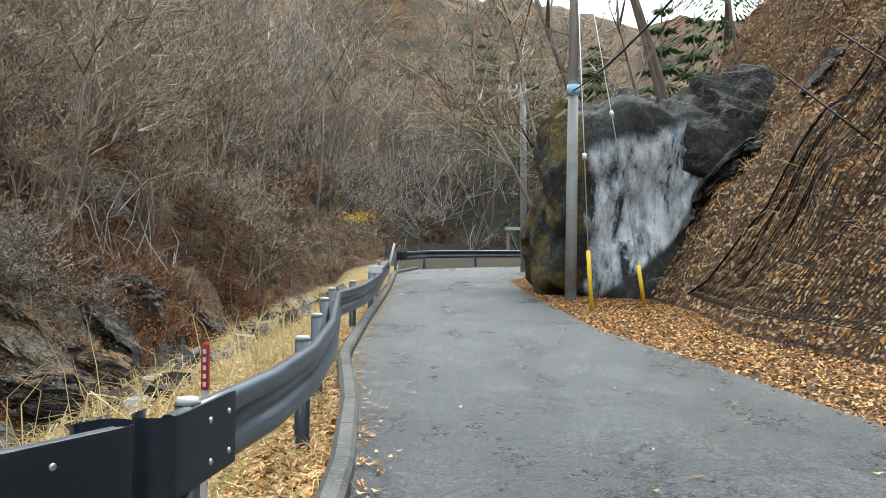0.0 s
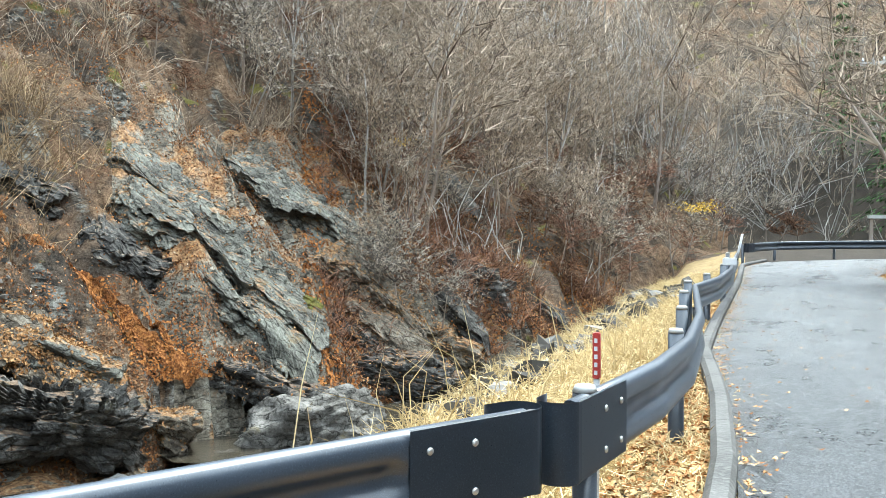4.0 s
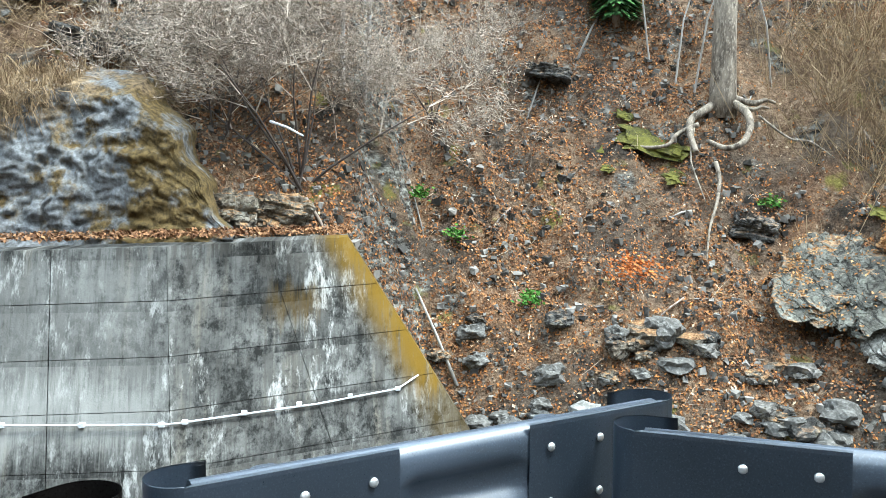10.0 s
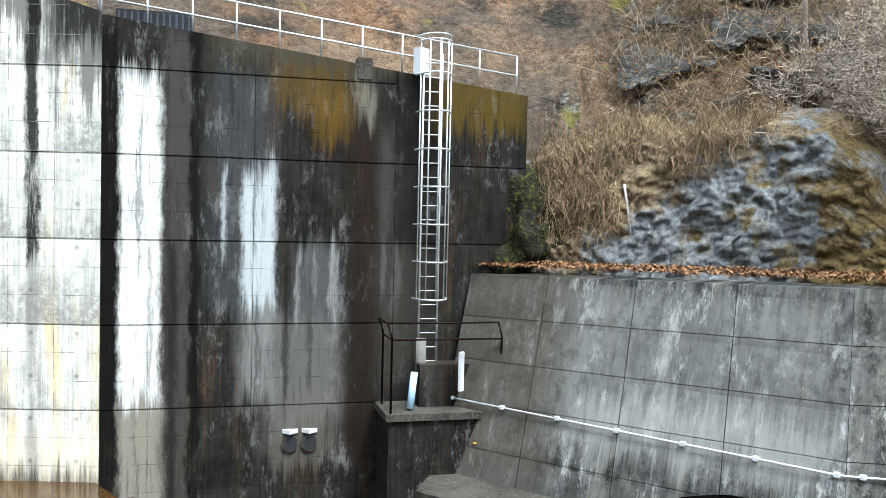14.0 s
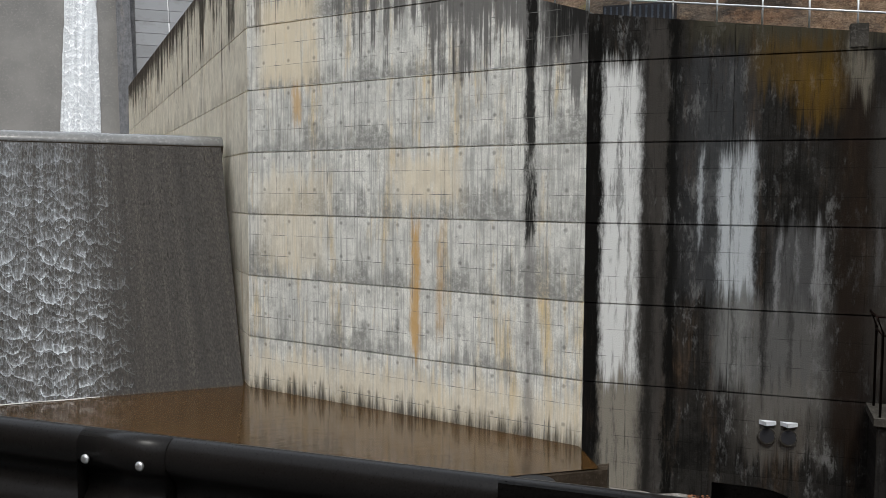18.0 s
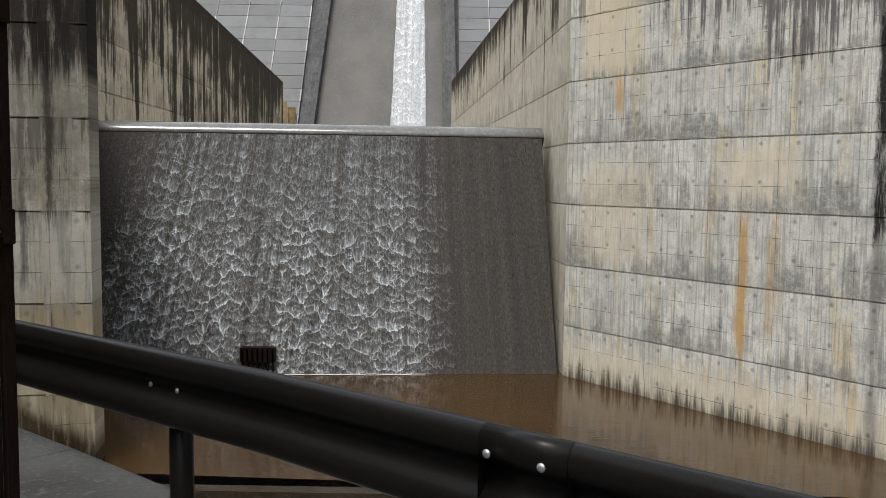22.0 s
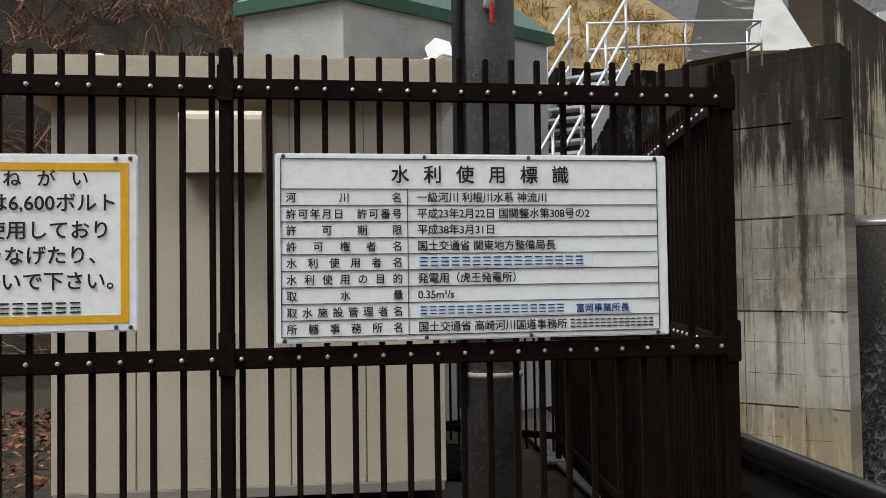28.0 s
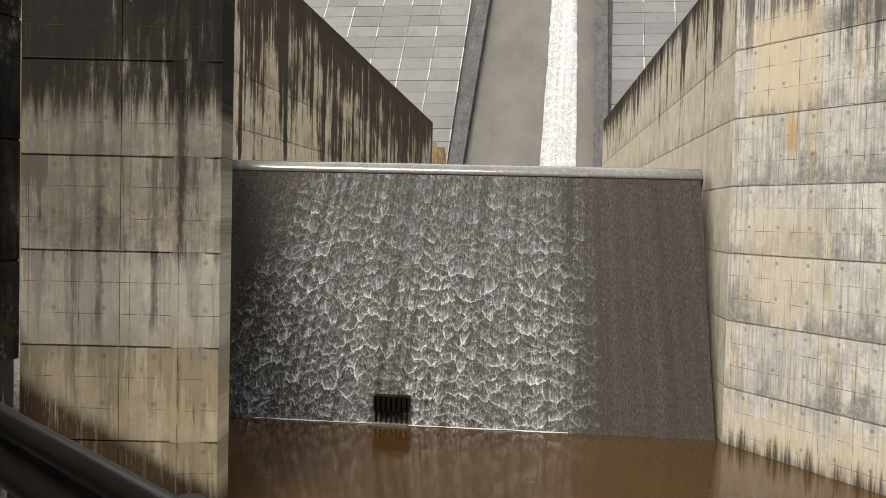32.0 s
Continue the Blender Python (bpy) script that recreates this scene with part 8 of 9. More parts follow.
flakes("leaf_litter", "orange-brown leaves drifted along the road verge", 28000, in_box(0.9, 6, 6, 34, right_verge), (0.018, 0.042), M_LEAFO, 0.04)
flakes("leaf_litter", "brown leaves under the guard rail", 9000, in_box(-3, 0, 2.5, 30, verge), (0.016, 0.042), M_LEAFO, 0.03)
flakes("leaf_litter", "brown leaves on the netted slope", 30000, in_box(3, 14, 8, 30, slope_r), (0.028, 0.07), M_LEAFO, 0.12)
flakes("leaf_litter", "pale curled leaves on the netted slope", 22000, in_box(3, 14, 8, 28, slope_r), (0.025, 0.065), M_LEAFP, 0.12)
brush("brush", "dark twigs and vines on the slope above the roadside rock", 500, in_box(4, 16, 16, 36, lambda x, y: inside(x, y, EASTP) & (away(x, y, EAST) > 2.5)), 8, (0.4, 1.6), 0.01, M_TWIGD, 0.6, 0.8, 0.8)
brush("dry_grass", "brown dead grass on the slope behind the stair", 3000, in_box(9, 30, -40, -15.6, lambda x, y: inside(x, y, BACKLP)), 10, (0.3, 0.9), 0.012, M_GOLD, 0.6, 0.8, 0.7)
brush("brush", "dark leafless undergrowth on the slope behind the cabin", 1500, in_box(9, 24, -14, 6, lambda x, y: inside(x, y, EASTP)), 10, (0.4, 1.6), 0.012, M_TWIGR, 0.5, 0.9, 0.8)
flakes("leaf_litter", "dark brown leaves on the ground behind the fence", 7000, in_box(2.6, 11, -5, 4, lambda x, y: (x > 2.3 - y) | (y > -1)), (0.03, 0.06), M_LEAFD, 0.07)
flakes("leaf_litter", "wet brown leaves on the concrete apron", 9000, in_box(-14.5, -8, -14, -9, lambda x, y: x > -14), (0.03, 0.06), M_LEAFD, 0.12)
brush("brush", "slim white trunks slanting across the brush of the far hillside", 150, on_far(-10, 28, 34, 70, 2.0, 0.4), 2, (1.8, 5.0), 0.028, M_WHITEB, 0.1, 1.2, 0.6)
flakes("leaf_litter", "rust-orange leaves caught on the steep far bank", 34000, on_far(2, 33, 18, 46, 0.1, 0.9), (0.03, 0.085), M_LEAFR, 0.06)
flakes("leaf_litter", "tawny leaves hanging low in the brush of the far bank", 9000, on_far(2, 30, 20, 46, 0.2, 0.9), (0.03, 0.07), M_LEAFG, 0.4)


def road_leaves():
    n = 1100
    x, y = rng.uniform(-1.5, 3.2, n), rng.uniform(3, 36, n)
    k = np.interp(y, [p[1] for p in KERB[:9]], [p[0] for p in KERB[:9]])
    x = np.where(rng.random(n) < 0.55, k + 0.02 + np.abs(rng.normal(0, 0.12, n)), np.clip(x, k + 0.05, 3))
    s = rng.uniform(0.01, 0.04, n)
    a = rng.random(n) * 6.28
    z = road_z(y) + 0.035
    v = np.stack([np.stack([x + s * np.cos(a + q) * (1 if i % 2 else 0.55), y + s * np.sin(a + q) * (1 if i % 2 else 0.55), z + (0.012 if i % 2 else 0.0)], 1) for i, q in enumerate((0, 1.57, 3.14, 4.71))], 1).reshape(-1, 3)
    tagged(new("leaf_litter", soup("leaf_litter", v, np.arange(n * 4).reshape(-1, 4), np.zeros((0, 3), int), M_LEAFO)), "scattered leaves lying on the wet road", "leaves", kind="stuff")


road_leaves()


def kerb():
    w = tagged(new("kerb"), "worn rounded concrete kerb along the road", "kerb", kind="structure")
    pts = along(KERB[1:9], 34)
    for i in range(len(pts) - 1):
        a, b = pts[i], pts[i + 1]
        b2 = a + (b - a) * 0.992
        bm = bmesh.new()
        prof = [(0.0, -0.1), (0.0, 0.09), (-0.03, 0.125), (-0.12, 0.125), (-0.16, 0.09), (-0.16, -0.1)]
        r = sweep(bm, prof, [(*a, float(road_z(a[1]))), (*b2, float(road_z(b2[1])))], True)
        bm.faces.new(r[0])
        bm.faces.new(r[1])
        bmesh.ops.recalc_face_normals(bm, faces=bm.faces)
        part("kerb_stone", bm, M_KERB, w)


kerb()


def rock_mat():
    """Dark seeping rock with one white lime-crusted patch and ochre moss on its flank."""
    m, t, b = nodes_of("lime_crusted_rock")
    co = coords(t)
    n1, n2 = noise_tex(t, co, 0.9, 8, 0.65), noise_tex(t, co, 6, 7, 0.75)
    dark = ramp(t, n2, [(0.35, (0.01, 0.0095, 0.009)), (0.55, (0.035, 0.033, 0.03)), (0.72, (0.11, 0.105, 0.098))])
    white = ramp(t, noise_tex(t, coords(t, (1, 1, 0.25)), 2.2, 9, 0.75), [(0.4, (0.03, 0.03, 0.03)), (0.46, (0.34, 0.39, 0.44)), (0.58, (0.82, 0.85, 0.87))])
    ochre = ramp(t, n2, [(0.35, (0.05, 0.035, 0.008)), (0.7, (0.26, 0.18, 0.04))])
    wob = maths(t, "MULTIPLY", maths(t, "SUBTRACT", n1, 0.5), 1.2)
    x = maths(t, "ADD", dot(t, co, (1, 0, 0)), wob)
    z = maths(t, "ADD", dot(t, co, (0, 0, 1)), wob)
    patch = maths(t, "MULTIPLY", span(t, x, -1.35, 1.8, 0.12), maths(t, "MULTIPLY", span(t, maths(t, "SUBTRACT", z, maths(t, "MULTIPLY", x, 0.77)), -1.36, 9, 0.12), span(t, maths(t, "SUBTRACT", z, maths(t, "MULTIPLY", x, 0.25)), -9, 1.85, 0.2)))
    col = blend(t, patch, dark, white)
    och = maths(t, "MULTIPLY", span(t, x, -9, -1.45, 0.15), ramp(t, n1, [(0.46, bw(0)), (0.54, bw(0.9))]))
    col = blend(t, och, col, ochre)
    link(t, col, b.inputs["Base Color"])
    b.inputs["Roughness"].default_value = 0.7
    bump(t, b, n2, 0.9, 0.12)
    return m


M_LIME = rock_mat()
M_SHOULDER = surf("dark_seeping_rock", (0.012, 0.0115, 0.011), (0.04, 0.038, 0.035), (0.1, 0.096, 0.09), 0.9, 7, 0.7, 0, 1.0, 0.12)
boulder("roadside_rock", "dark seeping rock face with a white lime-crusted patch", 4.15, 24.3, 2.3, 2.3, 2.0, 2.9, M_LIME, 27, 0.2, 4, "rock", "", 6, 4.0)
boulder("roadside_rock", "dark rounded rock shoulder above the road verge", 7.4, 24.0, 3.2, 2.3, 1.7, 2.4, M_SHOULDER, 28, 0.3, 0, "rock", "", 6, 3.0)
boulder("rock_outcrop", "grey rock sticking out under the slope net", 7.9, 14.6, 3.6, 0.9, 0.9, 0.7, M_STONE, 30, 0.35, 0, "rock", "", 4)


ledge("dark rock shoulder beside the lime-crusted rock", 7.0, 22.6, 3.6, 1.5, 1.2, 1.3, 10, M_BEDD, 61, hug=0.6)
ledge("dark rock face under the net", 9.4, 20.4, 5.0, 1.6, 1.2, 1.1, 20, M_BEDD, 62, hug=0.4)
ledge("grey rock breaking through the leafy slope", 8.6, 16.0, 4.9, 0.9, 0.8, 0.6, 15, M_BEDO, 63)
ledge("dark rock high on the netted slope", 10.4, 15.4, 7.6, 1.3, 1.0, 0.8, 25, M_BEDD, 64, hug=0.5)


NEAR = np.array([(0, 0), (0.2, 0), (-0.2, 0), (0, 0.35), (0, -0.35), (0.1, 0.2), (0.1, -0.2)])


def slope_net():
    """Wire rock-fall net draped over the roadside slope."""
    g = thing("slope_net", "dark wire rock-fall net draped over the leafy slope", "net")
    lines = []
    def put(u, w):
        y = 8.2 + u
        x0 = np.interp(y, [8.8, 10.6, 14, 18.5], [6.6, 5.3, 4.4, 4.7])
        x = x0 - 0.25 + w
        z = max(0.0, float(land(x + NEAR[:, 0], y + NEAR[:, 1]).max())) + 0.2 + 0.25 * math.exp(-w * 2.5)
        return (x, y, z)
    a, b = [], []
    for i in range(0, 99):
        pts = [put(i * 0.1, w) for w in np.linspace(0, 5.2 - 0.012 * i, 24)]
        a += pts[:-1]
        b += pts[1:]
    for j in range(0, 32):
        pts = [put(u, j * 0.16) for u in np.linspace(0, 9.8, 40)]
        a += pts[:-1]
        b += pts[1:]
    a, b = np.array(a), np.array(b)
    v, q, t = strands(a, (a + b) / 2, b, np.full(len(a), 0.009))
    o = new("mesh", soup("mesh", v, q, t, M_FENCE))
    o.parent = g
    for p in (((6.63, 16.4, 5.4), (7.3, 13.2, 3.4)), ((5.95, 17.3, 4.8), (6.7, 13.6, 2.6))):
        part("anchor_rope", tube(bmesh.new(), [Vector(p[0]), Vector(p[1])], 0.022, 8), M_FENCE, g)
    part("edge_rope", tube(bmesh.new(), [put(9.8, w) for w in np.linspace(0, 5, 14)], 0.025, 6), M_FENCE, g)


slope_net()


def far_poles():
    p = thing("utility_pole", "tall pale grey utility pole beside the road", "utility pole", "utility poles", at=(2.42, 21.45, 0.0))
    part("shaft", tube(bmesh.new(), [(0, 0, -0.5), (0, 0, 5.2)], 0.145, 20, 0.125), M_POLE, p)
    part("steel_top", tube(bmesh.new(), [(0, 0, 5.2), (0, 0, 12)], 0.118, 20, 0.1), M_GALV, p, "bright galvanised upper shaft")
    part("band", tube(bmesh.new(), [(0, 0, 5.0), (0, 0, 5.25)], 0.155, 20), M_BLUEP, p)
    p = thing("utility_pole", "utility pole with a wooden crossarm at the bend", "utility pole", "utility poles", at=(2.02, 36.1, 0.2))
    part("shaft", tube(bmesh.new(), [(0, 0, -0.5), (-0.15, 0, 7.7)], 0.15, 16, 0.12), M_POLE, p)
    part("crossarm", box((-1.2, -0.05, 7.35), (0.1, 0.05, 7.46)), M_GALV, p)
    for x in (-1.1, -0.75, -0.4):
        part("insulator", tube(bmesh.new(), [(x, 0, 7.46), (x, 0, 7.62)], 0.05, 8, 0.03), M_PVC, p)
    part("brace", tube(bmesh.new(), [(0, 0, 6.7), (1.2, 0, 6.4)], 0.03, 6), M_FENCE, p)
    for a, b, c, lab in (((2.61, 18.82, -0.1), (2.51, 18.83, 1.3), (2.44, 21.3, 8.4), "yellow-sleeved guy wire by the road"), ((3.85, 19.68, 0.15), (3.72, 19.7, 0.98), (2.5, 21.4, 9.0), "yellow-sleeved guy wire against the rock")):
        g = thing("guy_wire", lab, "guy wire", "guy wires of the road pole")
        a, b, c = Vector(a), Vector(b), Vector(c)
        part("wire", tube(bmesh.new(), [b, c], 0.012, 6), M_GALV, g)
        part("guard_sleeve", tube(bmesh.new(), [a, b], 0.045, 10), M_YGUARD, g)
        q = b.lerp(c, 0.28 if c.z < 8.5 else 0.42)
        part("insulator", tube(bmesh.new(), [q, q + (c - b).normalized() * 0.14], 0.05, 8), M_PVC, g)
    for k, (a, b, sag) in enumerate([((1.95, 36.1, 4.6), (2.4, 21.4, 5.1), 0.5), ((2.4, 21.4, 5.1), (3.3, 8.0, 5.4), 0.3), ((1.2, 36.1, 7.7), (2.4, 21.4, 11.5), 0.3)]):
        g = thing("overhead_cable", "dark cable strung between the utility poles", "cable", "overhead cables")
        a, b = Vector(a), Vector(b)
        pts = [a.lerp(b, i / 12) - Vector((0, 0, sag * 4 * (i / 12) * (1 - i / 12))) for i in range(13)]
        part("cable", tube(bmesh.new(), pts, 0.022, 6), M_BLACK, g)


far_poles()


def small_posts():
    m = thing("marker_post", "red and white marker post behind the guard rail", "marker post", at=(-1.1, 4.28, -0.25))
    part("post", box((-0.014, -0.01, 0), (0.014, 0.01, 1.02), None, 0.004), M_PVC, m)
    part("red_plate", box((-0.018, -0.016, 1.0), (0.018, 0.016, 1.23), None, 0.004), M_REDP, m)
    for i in range(5):
        part("printed_bar", box((-0.008, -0.0185, 1.02 + i * 0.04), (0.008, -0.0155, 1.042 + i * 0.04)), M_PVC, m)
    d = thing("delineator", "tilted white delineator post at the bend", "post", at=(-3.15, 31.9, 0.1))
    part("post", tube(bmesh.new(), [(0, 0, 0), (0.26, 0, 1.25)], 0.04, 8), M_PVC, d)
    r = thing("reflector", "white reflector box on the guard rail", "reflector", at=(-1.72, 16.5, 0.86))
    part("box", box((-0.12, -0.06, 0), (0.12, 0.06, 0.13), None, 0.01), M_PVC, r)
    s = thing("shelter", "small roofed roadside shelter beyond the bend", "shelter", at=(3.0, 58.0, 0.6))
    part("roof", box((-1.2, -1.2, 1.55), (1.2, 1.2, 1.75)), M_GALV, s)
    for x in (-1, 1):
        for y in (-1, 1):
            part("post", box((x - 0.08, y - 0.08, 0), (x + 0.08, y + 0.08, 1.55)), M_BARK, s)


M_REDP = plain("red_plate", (0.35, 0.03, 0.025), 0.4)
small_posts()
random.seed(31)
for x, y, k, tl in ((3.4, 27.5, 1.3, -0.25), (4.6, 28.5, 1.5, -0.3), (5.6, 27.0, 1.2, -0.2), (6.6, 30.0, 1.6, -0.25), (8.2, 28.0, 1.4, -0.2), (3.0, 31.0, 1.1, -0.35), (9.5, 26.0, 1.2, -0.15), (7.2, 33, 1.5, -0.2), (4.5, 33, 1.4, -0.3), (12, 24, 1.2, -0.2)):
    plant_tree(random.choice(TREES), x, y, k, "bare tree leaning out over the road from the rock", "bare trees above the road", tl)


# ---- named plants on the far bank ----
def big_tree():
    t = thing("old_tree", "thick pale-barked tree with roots exposed over the eroded slope", "tree", at=(-22.6, 10.0, 3.6))
    bm = bmesh.new()
    tube(bm, [(0, 0, -0.3), (0.0, 0, 0.4), (0.02, 0.0, 1.6), (0.1, 0, 6.0)], 0.4, 16, 0.26)
    part("trunk", bm, M_PALET, t)
    r = random.Random(4)
    def curl(pts, r0, r1):
        """A root bent smoothly through points."""
        p = [Vector(q) for q in pts]
        out = []
        for i in range(len(p) - 1):
            a, b, c, d = p[max(i - 1, 0)], p[i], p[i + 1], p[min(i + 2, len(p) - 1)]
            for k in range(5):
                s = k / 5
                out.append(0.5 * ((2 * b) + (c - a) * s + (2 * a - 5 * b + 4 * c - d) * s * s + (3 * b - a - 3 * c + d) * s**3))
        out.append(p[-1])
        part("root", tube(bmesh.new(), out, r0, 8, r1), M_PALET, t)

    def down(a, b, out=0.12):
        """A place on the bank below the trunk: metres along it and up, standing out a little."""
        k = max(-b, 0) * 0.85 + 0.3 + out
        return (0.405 * a + 0.915 * k, 0.915 * a - 0.405 * k, b)

    curl([down(-0.2, 0.1, -0.3), down(-0.5, -0.15), down(-0.8, -0.4), down(-0.78, -0.8, 0.2), down(-0.62, -1.25, 0.2)], 0.13, 0.07)
    curl([down(0.2, 0.15, -0.3), down(0.55, -0.15), down(0.68, -0.55, 0.2), down(0.5, -1.0, 0.25), down(0.1, -1.15, 0.25), down(-0.35, -0.95, 0.15)], 0.12, 0.06)
    curl([down(0.25, 0.25, -0.3), down(0.75, 0.05), down(1.05, 0.12), down(1.3, 0.05)], 0.1, 0.03)
    curl([down(0.2, 0.15, -0.3), down(0.7, -0.12), down(0.95, -0.05), down(1.15, -0.1)], 0.07, 0.025)
    curl([down(-0.6, -0.5), down(-1.1, -0.75), down(-1.35, -1.05), down(-1.9, -1.1), down(-2.3, -1.0)], 0.07, 0.03)
    curl([down(-0.15, -1.5, 0.2), down(-0.05, -1.9), down(-0.1, -2.5), down(-0.25, -3.1), down(-0.3, -3.8)], 0.06, 0.02)
    curl([down(-0.7, -0.6), down(-0.75, -1.4), down(-0.55, -2.0), down(-0.35, -2.5)], 0.03, 0.012)
    curl([down(0.9, -0.3), down(1.6, -0.9), down(2.1, -1.0), down(2.6, -1.4)], 0.035, 0.012)
    me = TREES[3][1]
    o = new("crown", me)
    o.parent = t
    o.matrix_basis = pose(0.1, 0, 4.0)


M_PALET = surf("pale_flaking_bark", (0.05, 0.04, 0.031), (0.2, 0.17, 0.135), (0.33, 0.29, 0.235), 5.5, 20, 0.85, 0, 0.8, 0.03, 0.1, (1, 1, 0.4))
big_tree()
SLIM = tree_meshes(52, 7.5, 0.45, 0.036, 3, 0.16, M_PALE, M_TWIG)
random.seed(77)
for x, y, k in ((-24.6, 8.7, 0.8), (-24.0, 9.2, 0.85), (-23.4, 9.5, 0.9), (-23.0, 11.6, 0.8)):
    plant_tree(SLIM, x, y, k, "slim pale sapling beside the old tree")


def bush(label, x, y, z, stems, scale, pair):
    """Several leafless stems spreading from one root."""
    g = thing("bare_bush", label, "bush", "bare bushes above the wall", at=(x, y, z))
    for i in range(stems):
        m = Matrix.Rotation(i * 6.28 / stems + random.uniform(-0.3, 0.3), 4, "Z") @ Matrix.Rotation(random.uniform(0.05, 0.8), 4, "Y") @ Matrix.Rotation(random.uniform(0, 6), 4, "Z") @ Matrix.Scale(scale * random.uniform(0.75, 1.1), 4)
        for n, me in zip(("stem", "crown"), pair):
            o = new(n, me)
            o.parent, o.matrix_basis = g, m


M_BARKD = bark("dark_bark", (0.05, 0.04, 0.035), (0.1, 0.085, 0.075), (0.04, 0.03, 0.028))
BUSH = tree_meshes(93, 2.4, 0.95, 0.024, 5, 0.25, M_BARKD, M_TWIGB, 0.0045)
bush("wide bare bush with dark stems above the retaining wall", -18.9, -1.0, 1.5, 9, 1.45, BUSH)
bush("bare bush with tangled twigs above the retaining wall", -19.6, -2.8, 1.9, 6, 1.2, BUSH)
bush("bare bush behind the birch stems", -22.6, 2.2, 3.2, 5, 0.9, BUSH)
for x, y in ((-21.3, -0.1), (-21.5, 0.4)):
    plant_tree(BIRCH[1], x, y, 0.9, "pale birch clump above the retaining wall", "bare bushes above the wall", 0.1)
plant_tree(TREES[5], -25.6, 3.8, 0.9, "small bare shrub on the leaf slope")


def leafy(name, label, x, y, z, r, n, mat, size, cat="plant", flat=0.6):
    """A small clump of real leaves."""
    c = rng.normal(0, 0.45, (n, 3)) * [r, r, r * flat] + [0, 0, r * 0.4]
    nn = rng.normal(0, 1, (n, 3))
    a = np.cross(nn, [0.2, 0.3, 0.9])
    a /= np.linalg.norm(a, axis=1, keepdims=True)
    b = np.cross(nn / np.linalg.norm(nn, axis=1, keepdims=True), a)
    v = np.stack([c - a * size, c - b * size * 0.5, c + a * size, c + b * size * 0.5], 1).reshape(-1, 3)
    o = new(name, soup(name, v, np.arange(n * 4).reshape(-1, 4), np.zeros((0, 3), int), mat))
    o.location = (x, y, z)
    return tagged(o, label, cat)


for x, y, z in ((-19.4, 4.1, -1.2), (-21.9, 1.8, 1.15), (-20.6, 10.4, 0.95), (-20.9, 2.6, 0.2), (-17.6, 12.8, 0.2)):
    leafy("green_plant", "small bright green plant on the brown slope", x, y, z + 0.05, 0.3, 120, M_STEM, 0.06)
leafy("orange_shrub", "low shrub still holding orange-red leaves", -19.1, 6.45, -0.6, 0.7, 420, M_RED, 0.05, "shrub")
leafy("yellow_shrub", "shrub with a few yellow leaves on the far slope", -17.2, 33.5, 4.9, 0.9, 260, M_YLEAF, 0.06, "shrub", 0.3)
leafy("yellow_shrub", "low yellow-leaved shrub near the bend", -6.5, 47.5, 2.2, 1.2, 260, M_YLEAF, 0.07, "shrub", 0.3)


def fir(x, y, h, label):
    t = thing("conifer", label, "tree", at=(x, y, float(land(x, y))))
    part("trunk", tube(bmesh.new(), [(0, 0, -0.3), (0, 0, h)], 0.14, 10, 0.03), M_BARK, t)
    n = 2600
    z = h * (0.12 + 0.86 * rng.random(n) ** 0.8)
    rad = (h - z) * 0.27 * np.sqrt(rng.random(n)) + 0.1
    lay = np.round(z / (h * 0.07)) * h * 0.07
    a = rng.random(n) * 6.28
    c = np.stack([rad * np.cos(a), rad * np.sin(a), lay - rad * 0.35], 1) + rng.normal(0, 0.06, (n, 3))
    d = np.stack([np.cos(a), np.sin(a), np.full(n, -0.5)], 1)
    s = np.cross(d, [0, 0, 1.0])
    L = 0.22 + 0.2 * rng.random(n)
    v = np.stack([c, c + d * L[:, None] * 0.5 + s * 0.06, c + d * L[:, None], c + d * L[:, None] * 0.5 - s * 0.06], 1).reshape(-1, 3)
    o = new("crown", soup("crown", v, np.arange(n * 4).reshape(-1, 4), np.zeros((0, 3), int), M_FIR))
    o.parent = t


for x, y, h in ((-25.6, 8.0, 2.6), (-26.6, 7.3, 3.2), (-27.2, 8.6, 4.5), (6.0, 46, 11), (9, 44, 13), (3.5, 62, 13), (7.5, 58, 14), (12, 50, 14), (0.5, 70, 12), (10, 36, 12)):
    fir(x, y, h, "dark green conifer on the slope")


def log(label, a, b, r, mat):
    part_ = part("fallen_branch", tube(bmesh.new(), [Vector(a), Vector(a).lerp(Vector(b), 0.5) + Vector((0, 0, r)), Vector(b)], r, 8, r * 0.6), mat)
    tagged(part_, label, "branch", "fallen branches")


log("pale fallen stick lying on the slope", (-17.6, -1.55, 2.75), (-17.1, -0.9, 2.45), 0.028, M_PVC)
log("dead pale branch lying on the shotcrete", (-16.2, -7.6, 2.2), (-15.9, -7.3, 1.2), 0.028, M_PALE)
random.seed(3)
for i in range(26):
    a = radians(random.uniform(55, 98))
    r = random.uniform(17.5, 30)
    x, y = -r * math.sin(a), r * math.cos(a)
    th = random.uniform(0, 6.28)
    L = random.uniform(0.5, 1.4)
    x2, y2 = x + L * math.cos(th), y + L * math.sin(th)
    log("dead branch lying on the leaf-covered slope", (x, y, float(land(x, y)) + 0.05), (x2, y2, float(land(x2, y2)) + 0.05), random.uniform(0.02, 0.05), random.choice((M_PALE, M_BARK)))


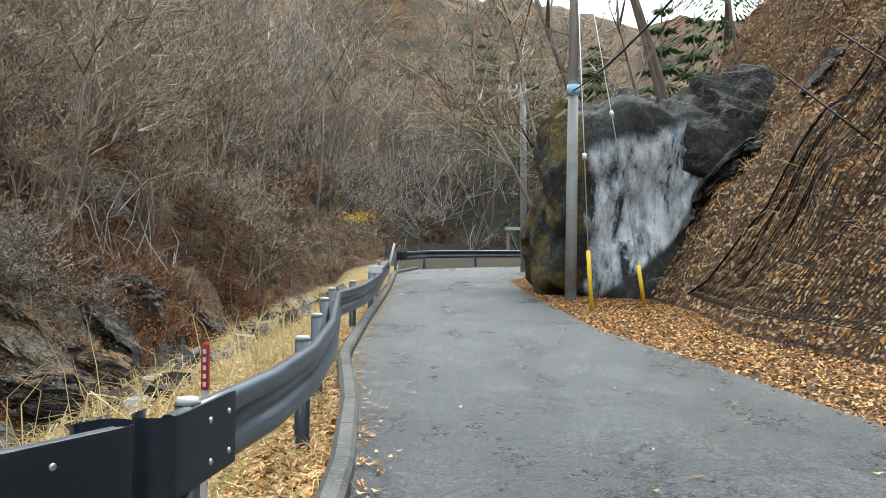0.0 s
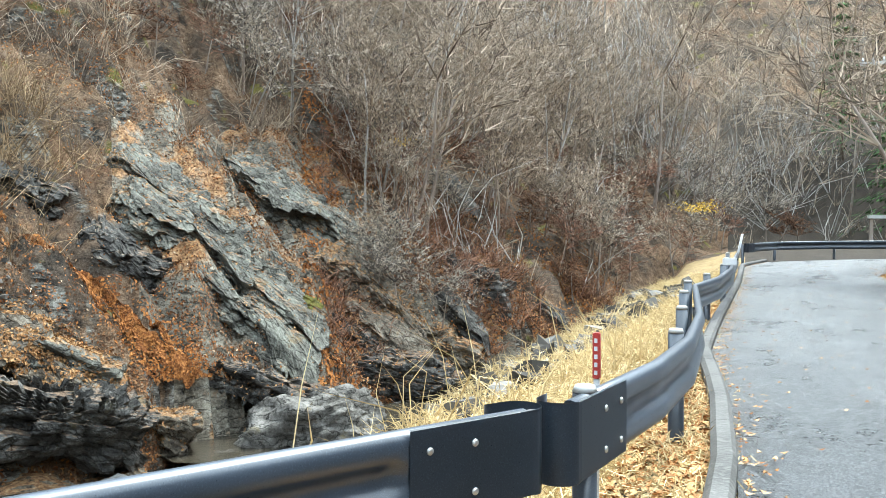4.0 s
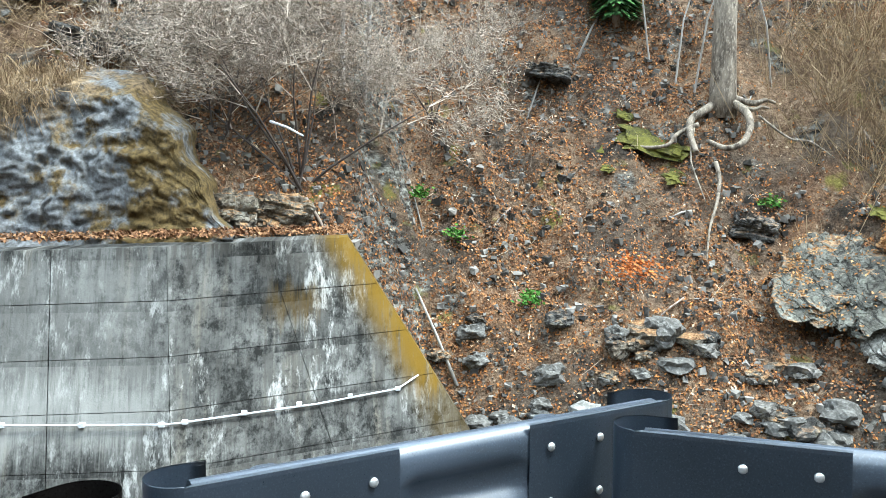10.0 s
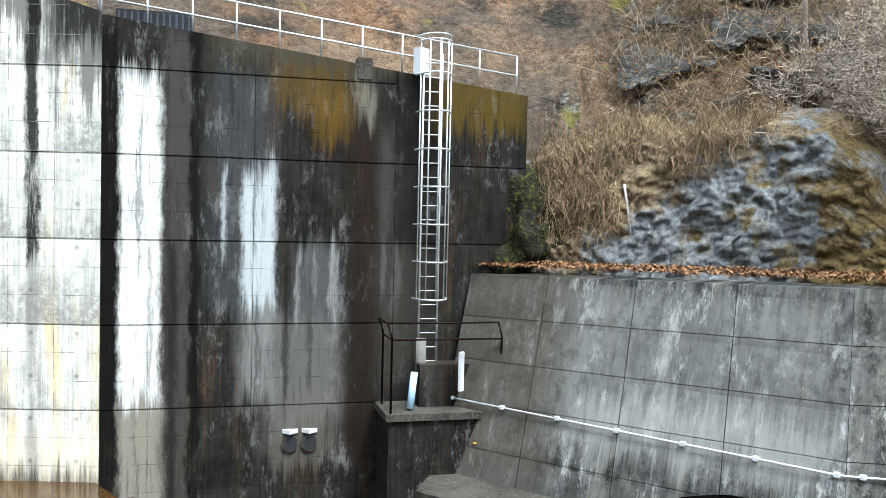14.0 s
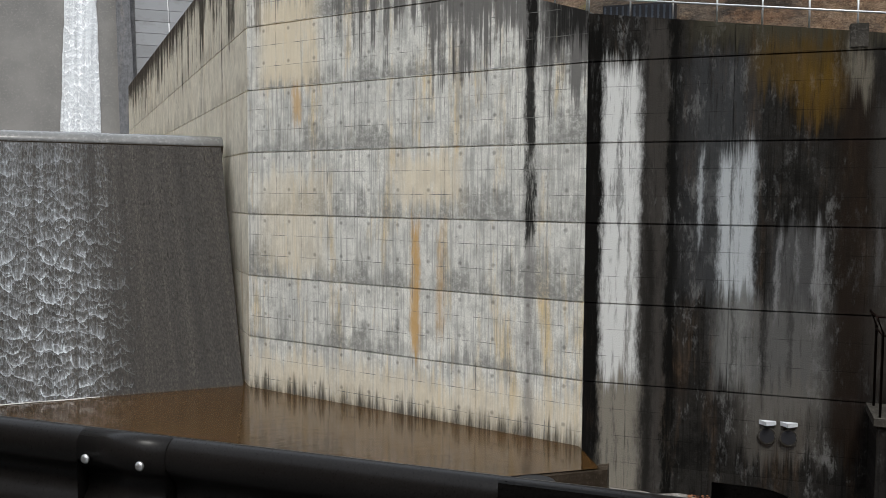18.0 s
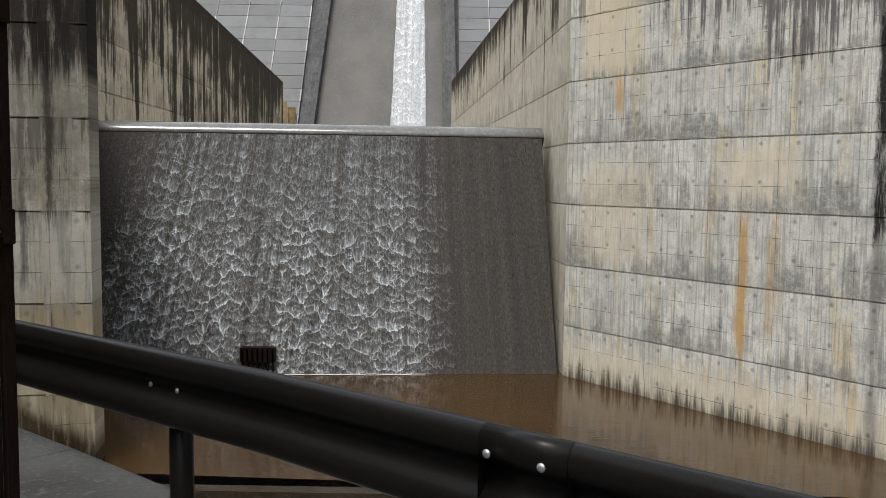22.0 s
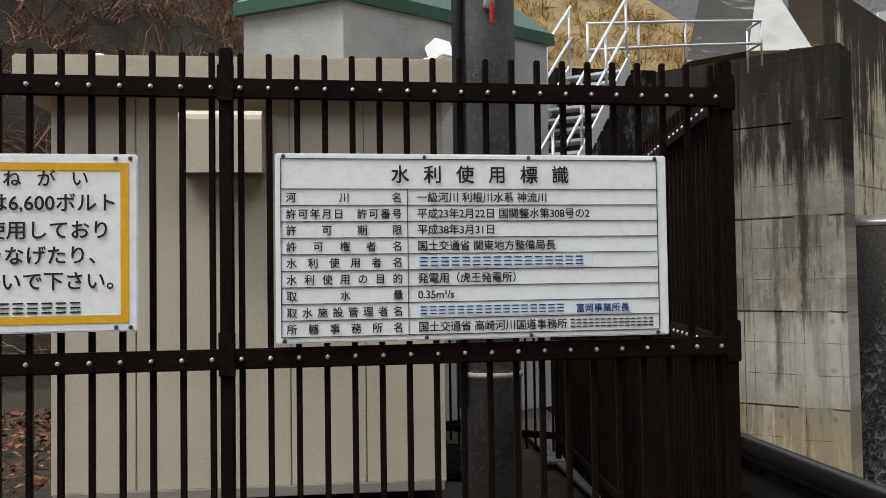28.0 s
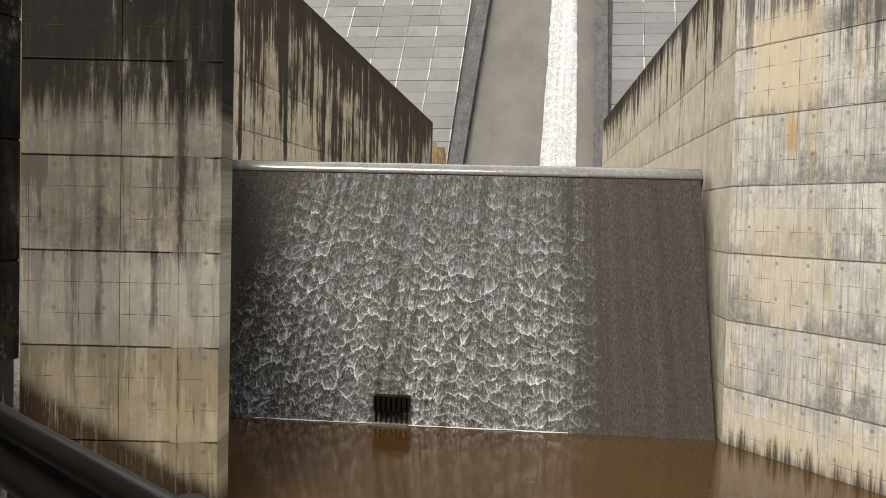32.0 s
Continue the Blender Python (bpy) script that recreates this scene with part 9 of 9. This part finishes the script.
def mound(y, z, top):
    """Face of the sprayed slope: x for a place along it and a height."""
    k = np.clip((z - 0.3) / (top - 0.3), 0, 1)
    return -16.75 - 0.3 * (z - 0.3) - 2.0 * np.clip(k - 0.8, 0, 1) ** 1.5 * 7 + 0.24 * fbm(y * 1.3, z * 1.5, 4, 41) + 0.3 * np.abs(fbm(y * 2.4, z * 2.9, 4, 43))


def mound_top(y):
    return np.interp(y, [-12.2, -11, -10, -8.6, -6.3, -4.1, -3.3, -2.9, -2.3], [3.3, 3.5, 3.4, 3.8, 3.7, 3.95, 2.7, 1.8, 0.6]) + 0.25 * fbm(y * 1.1, y * 0, 3, 3)


def shotcrete():
    """Lumpy sprayed-concrete face above the far retaining wall."""
    nu, nv = 220, 100
    u, v = np.meshgrid(np.linspace(0, 1, nu), np.linspace(0, 1, nv), indexing="ij")
    y = -12.2 + u * 9.9
    top = mound_top(y)
    z = 0.3 + (top - 0.3) * v
    x = mound(y, z, top)
    y = y + 0.2 * fbm(y * 1.7 + 9, z * 1.9, 3, 47)
    idx = np.arange(nu * nv).reshape(nu, nv)
    q = np.stack([idx[:-1, :-1], idx[1:, :-1], idx[1:, 1:], idx[:-1, 1:]], -1).reshape(-1, 4)
    me = bpy.data.meshes.new("shotcrete_slope")
    me.from_pydata(np.stack([x, y, z], -1).reshape(-1, 3).tolist(), [], q.tolist())
    me.polygons.foreach_set("use_smooth", np.ones(len(q), bool))
    me.materials.append(M_SHOT)
    tagged(new("shotcrete_slope", me), "lumpy blue-grey sprayed concrete slope with ochre moss", "slope", kind="structure")
    # dead grass and stalks trailing over its upper left half
    n = 9000
    y = rng.uniform(-11.8, -4.6, n)
    t = mound_top(y)
    z = np.minimum(0.9 + (t - 0.9) * rng.random(n) ** 0.6, t)
    ok = 0.7 * fbm(y * 0.8, z * 0.8, 3, 61) + 0.28 * (z - 2.0) - 0.2 * (y + 8) > 0.0
    y, z, t = y[ok], z[ok], t[ok]
    n = len(y)
    p0 = np.stack([mound(y, z, t) + 0.03, y, z], 1)
    d = np.stack([rng.uniform(0.1, 0.45, n), rng.normal(0, 0.3, n), rng.normal(0.1, 0.3, n)], 1)
    L = rng.uniform(0.3, 0.9, n)[:, None]
    p1 = p0 + d * L * 0.6
    p2 = p1 + np.stack([rng.uniform(0.0, 0.15, n), rng.normal(0, 0.25, n), -rng.uniform(0.2, 0.9, n)], 1) * L
    a, b, c = strands(p0, p1, p2, 0.006 + 0.006 * rng.random(n))
    tagged(new("dry_grass", soup("dry_grass", a, b, c, M_STALK)), "dead grass trailing over the sprayed concrete slope", "grass", kind="stuff")
    n = 4500
    y, x = rng.uniform(-11.5, 0.0, n), rng.uniform(-16.6, -15.8, n)
    s, a = rng.uniform(0.02, 0.055, n), rng.random(n) * 6.28
    z = 0.42 + 0.02 * (y + 10.9) + rng.random(n) * 0.05 - (x + 15.75) * 0.1
    v = np.stack([np.stack([x + s * np.cos(a + q) * (1 if i % 2 else 0.55), y + s * np.sin(a + q) * (1 if i % 2 else 0.55), z + rng.normal(0, 0.02, n)], 1) for i, q in enumerate((0, 1.57, 3.14, 4.71))], 1).reshape(-1, 3)
    tagged(new("leaf_litter", soup("leaf_litter", v, np.arange(n * 4).reshape(-1, 4), np.zeros((0, 3), int), M_LEAF)), "brown leaves banked along the retaining wall's top", "leaves", kind="stuff")


def shot_mat():
    m, t, b = nodes_of("mossy_sprayed_concrete")
    co = coords(t)
    n1, n2 = noise_tex(t, co, 1.6, 7, 0.65), noise_tex(t, co, 9, 7, 0.7)
    g = ramp(t, n2, [(0.36, (0.05, 0.05, 0.048)), (0.5, (0.105, 0.108, 0.112)), (0.66, (0.175, 0.183, 0.195))])
    o = ramp(t, n2, [(0.36, (0.03, 0.022, 0.01)), (0.65, (0.13, 0.09, 0.035))])
    w = noise_tex(t, coords(t, (1, 1, 0.45)), 0.7, 6, 0.65)
    k = maths(t, "ADD", maths(t, "MULTIPLY", n1, 0.5), maths(t, "MULTIPLY", w, 0.5))
    side = t.nodes.new("ShaderNodeMapRange")
    link(t, dot(t, co, (0, 1, 0)), side.inputs[0])
    side.inputs[1].default_value, side.inputs[2].default_value, side.inputs[3].default_value, side.inputs[4].default_value = -6.5, -3.5, -0.01, 0.05
    col = blend(t, ramp(t, maths(t, "ADD", k, side.outputs[0]), [(0.49, bw(0)), (0.55, bw(1))]), g, o)
    grass = ramp(t, n2, [(0.35, (0.04, 0.028, 0.017)), (0.65, (0.2, 0.145, 0.085))])
    hi = maths(t, "ADD", maths(t, "MULTIPLY", dot(t, co, (0, -0.2, 0.28)), 1.0), maths(t, "MULTIPLY", k, 3.0))
    col = blend(t, ramp(t, maths(t, "DIVIDE", hi, 5.0), [(0.66, bw(0)), (0.71, bw(0.95))]), col, grass)
    link(t, col, b.inputs["Base Color"])
    b.inputs["Roughness"].default_value = 0.9
    b.inputs["Specular IOR Level"].default_value = 0.15
    bump(t, b, n2, 0.7, 0.06)
    return m


M_SHOT = shot_mat()
shotcrete()
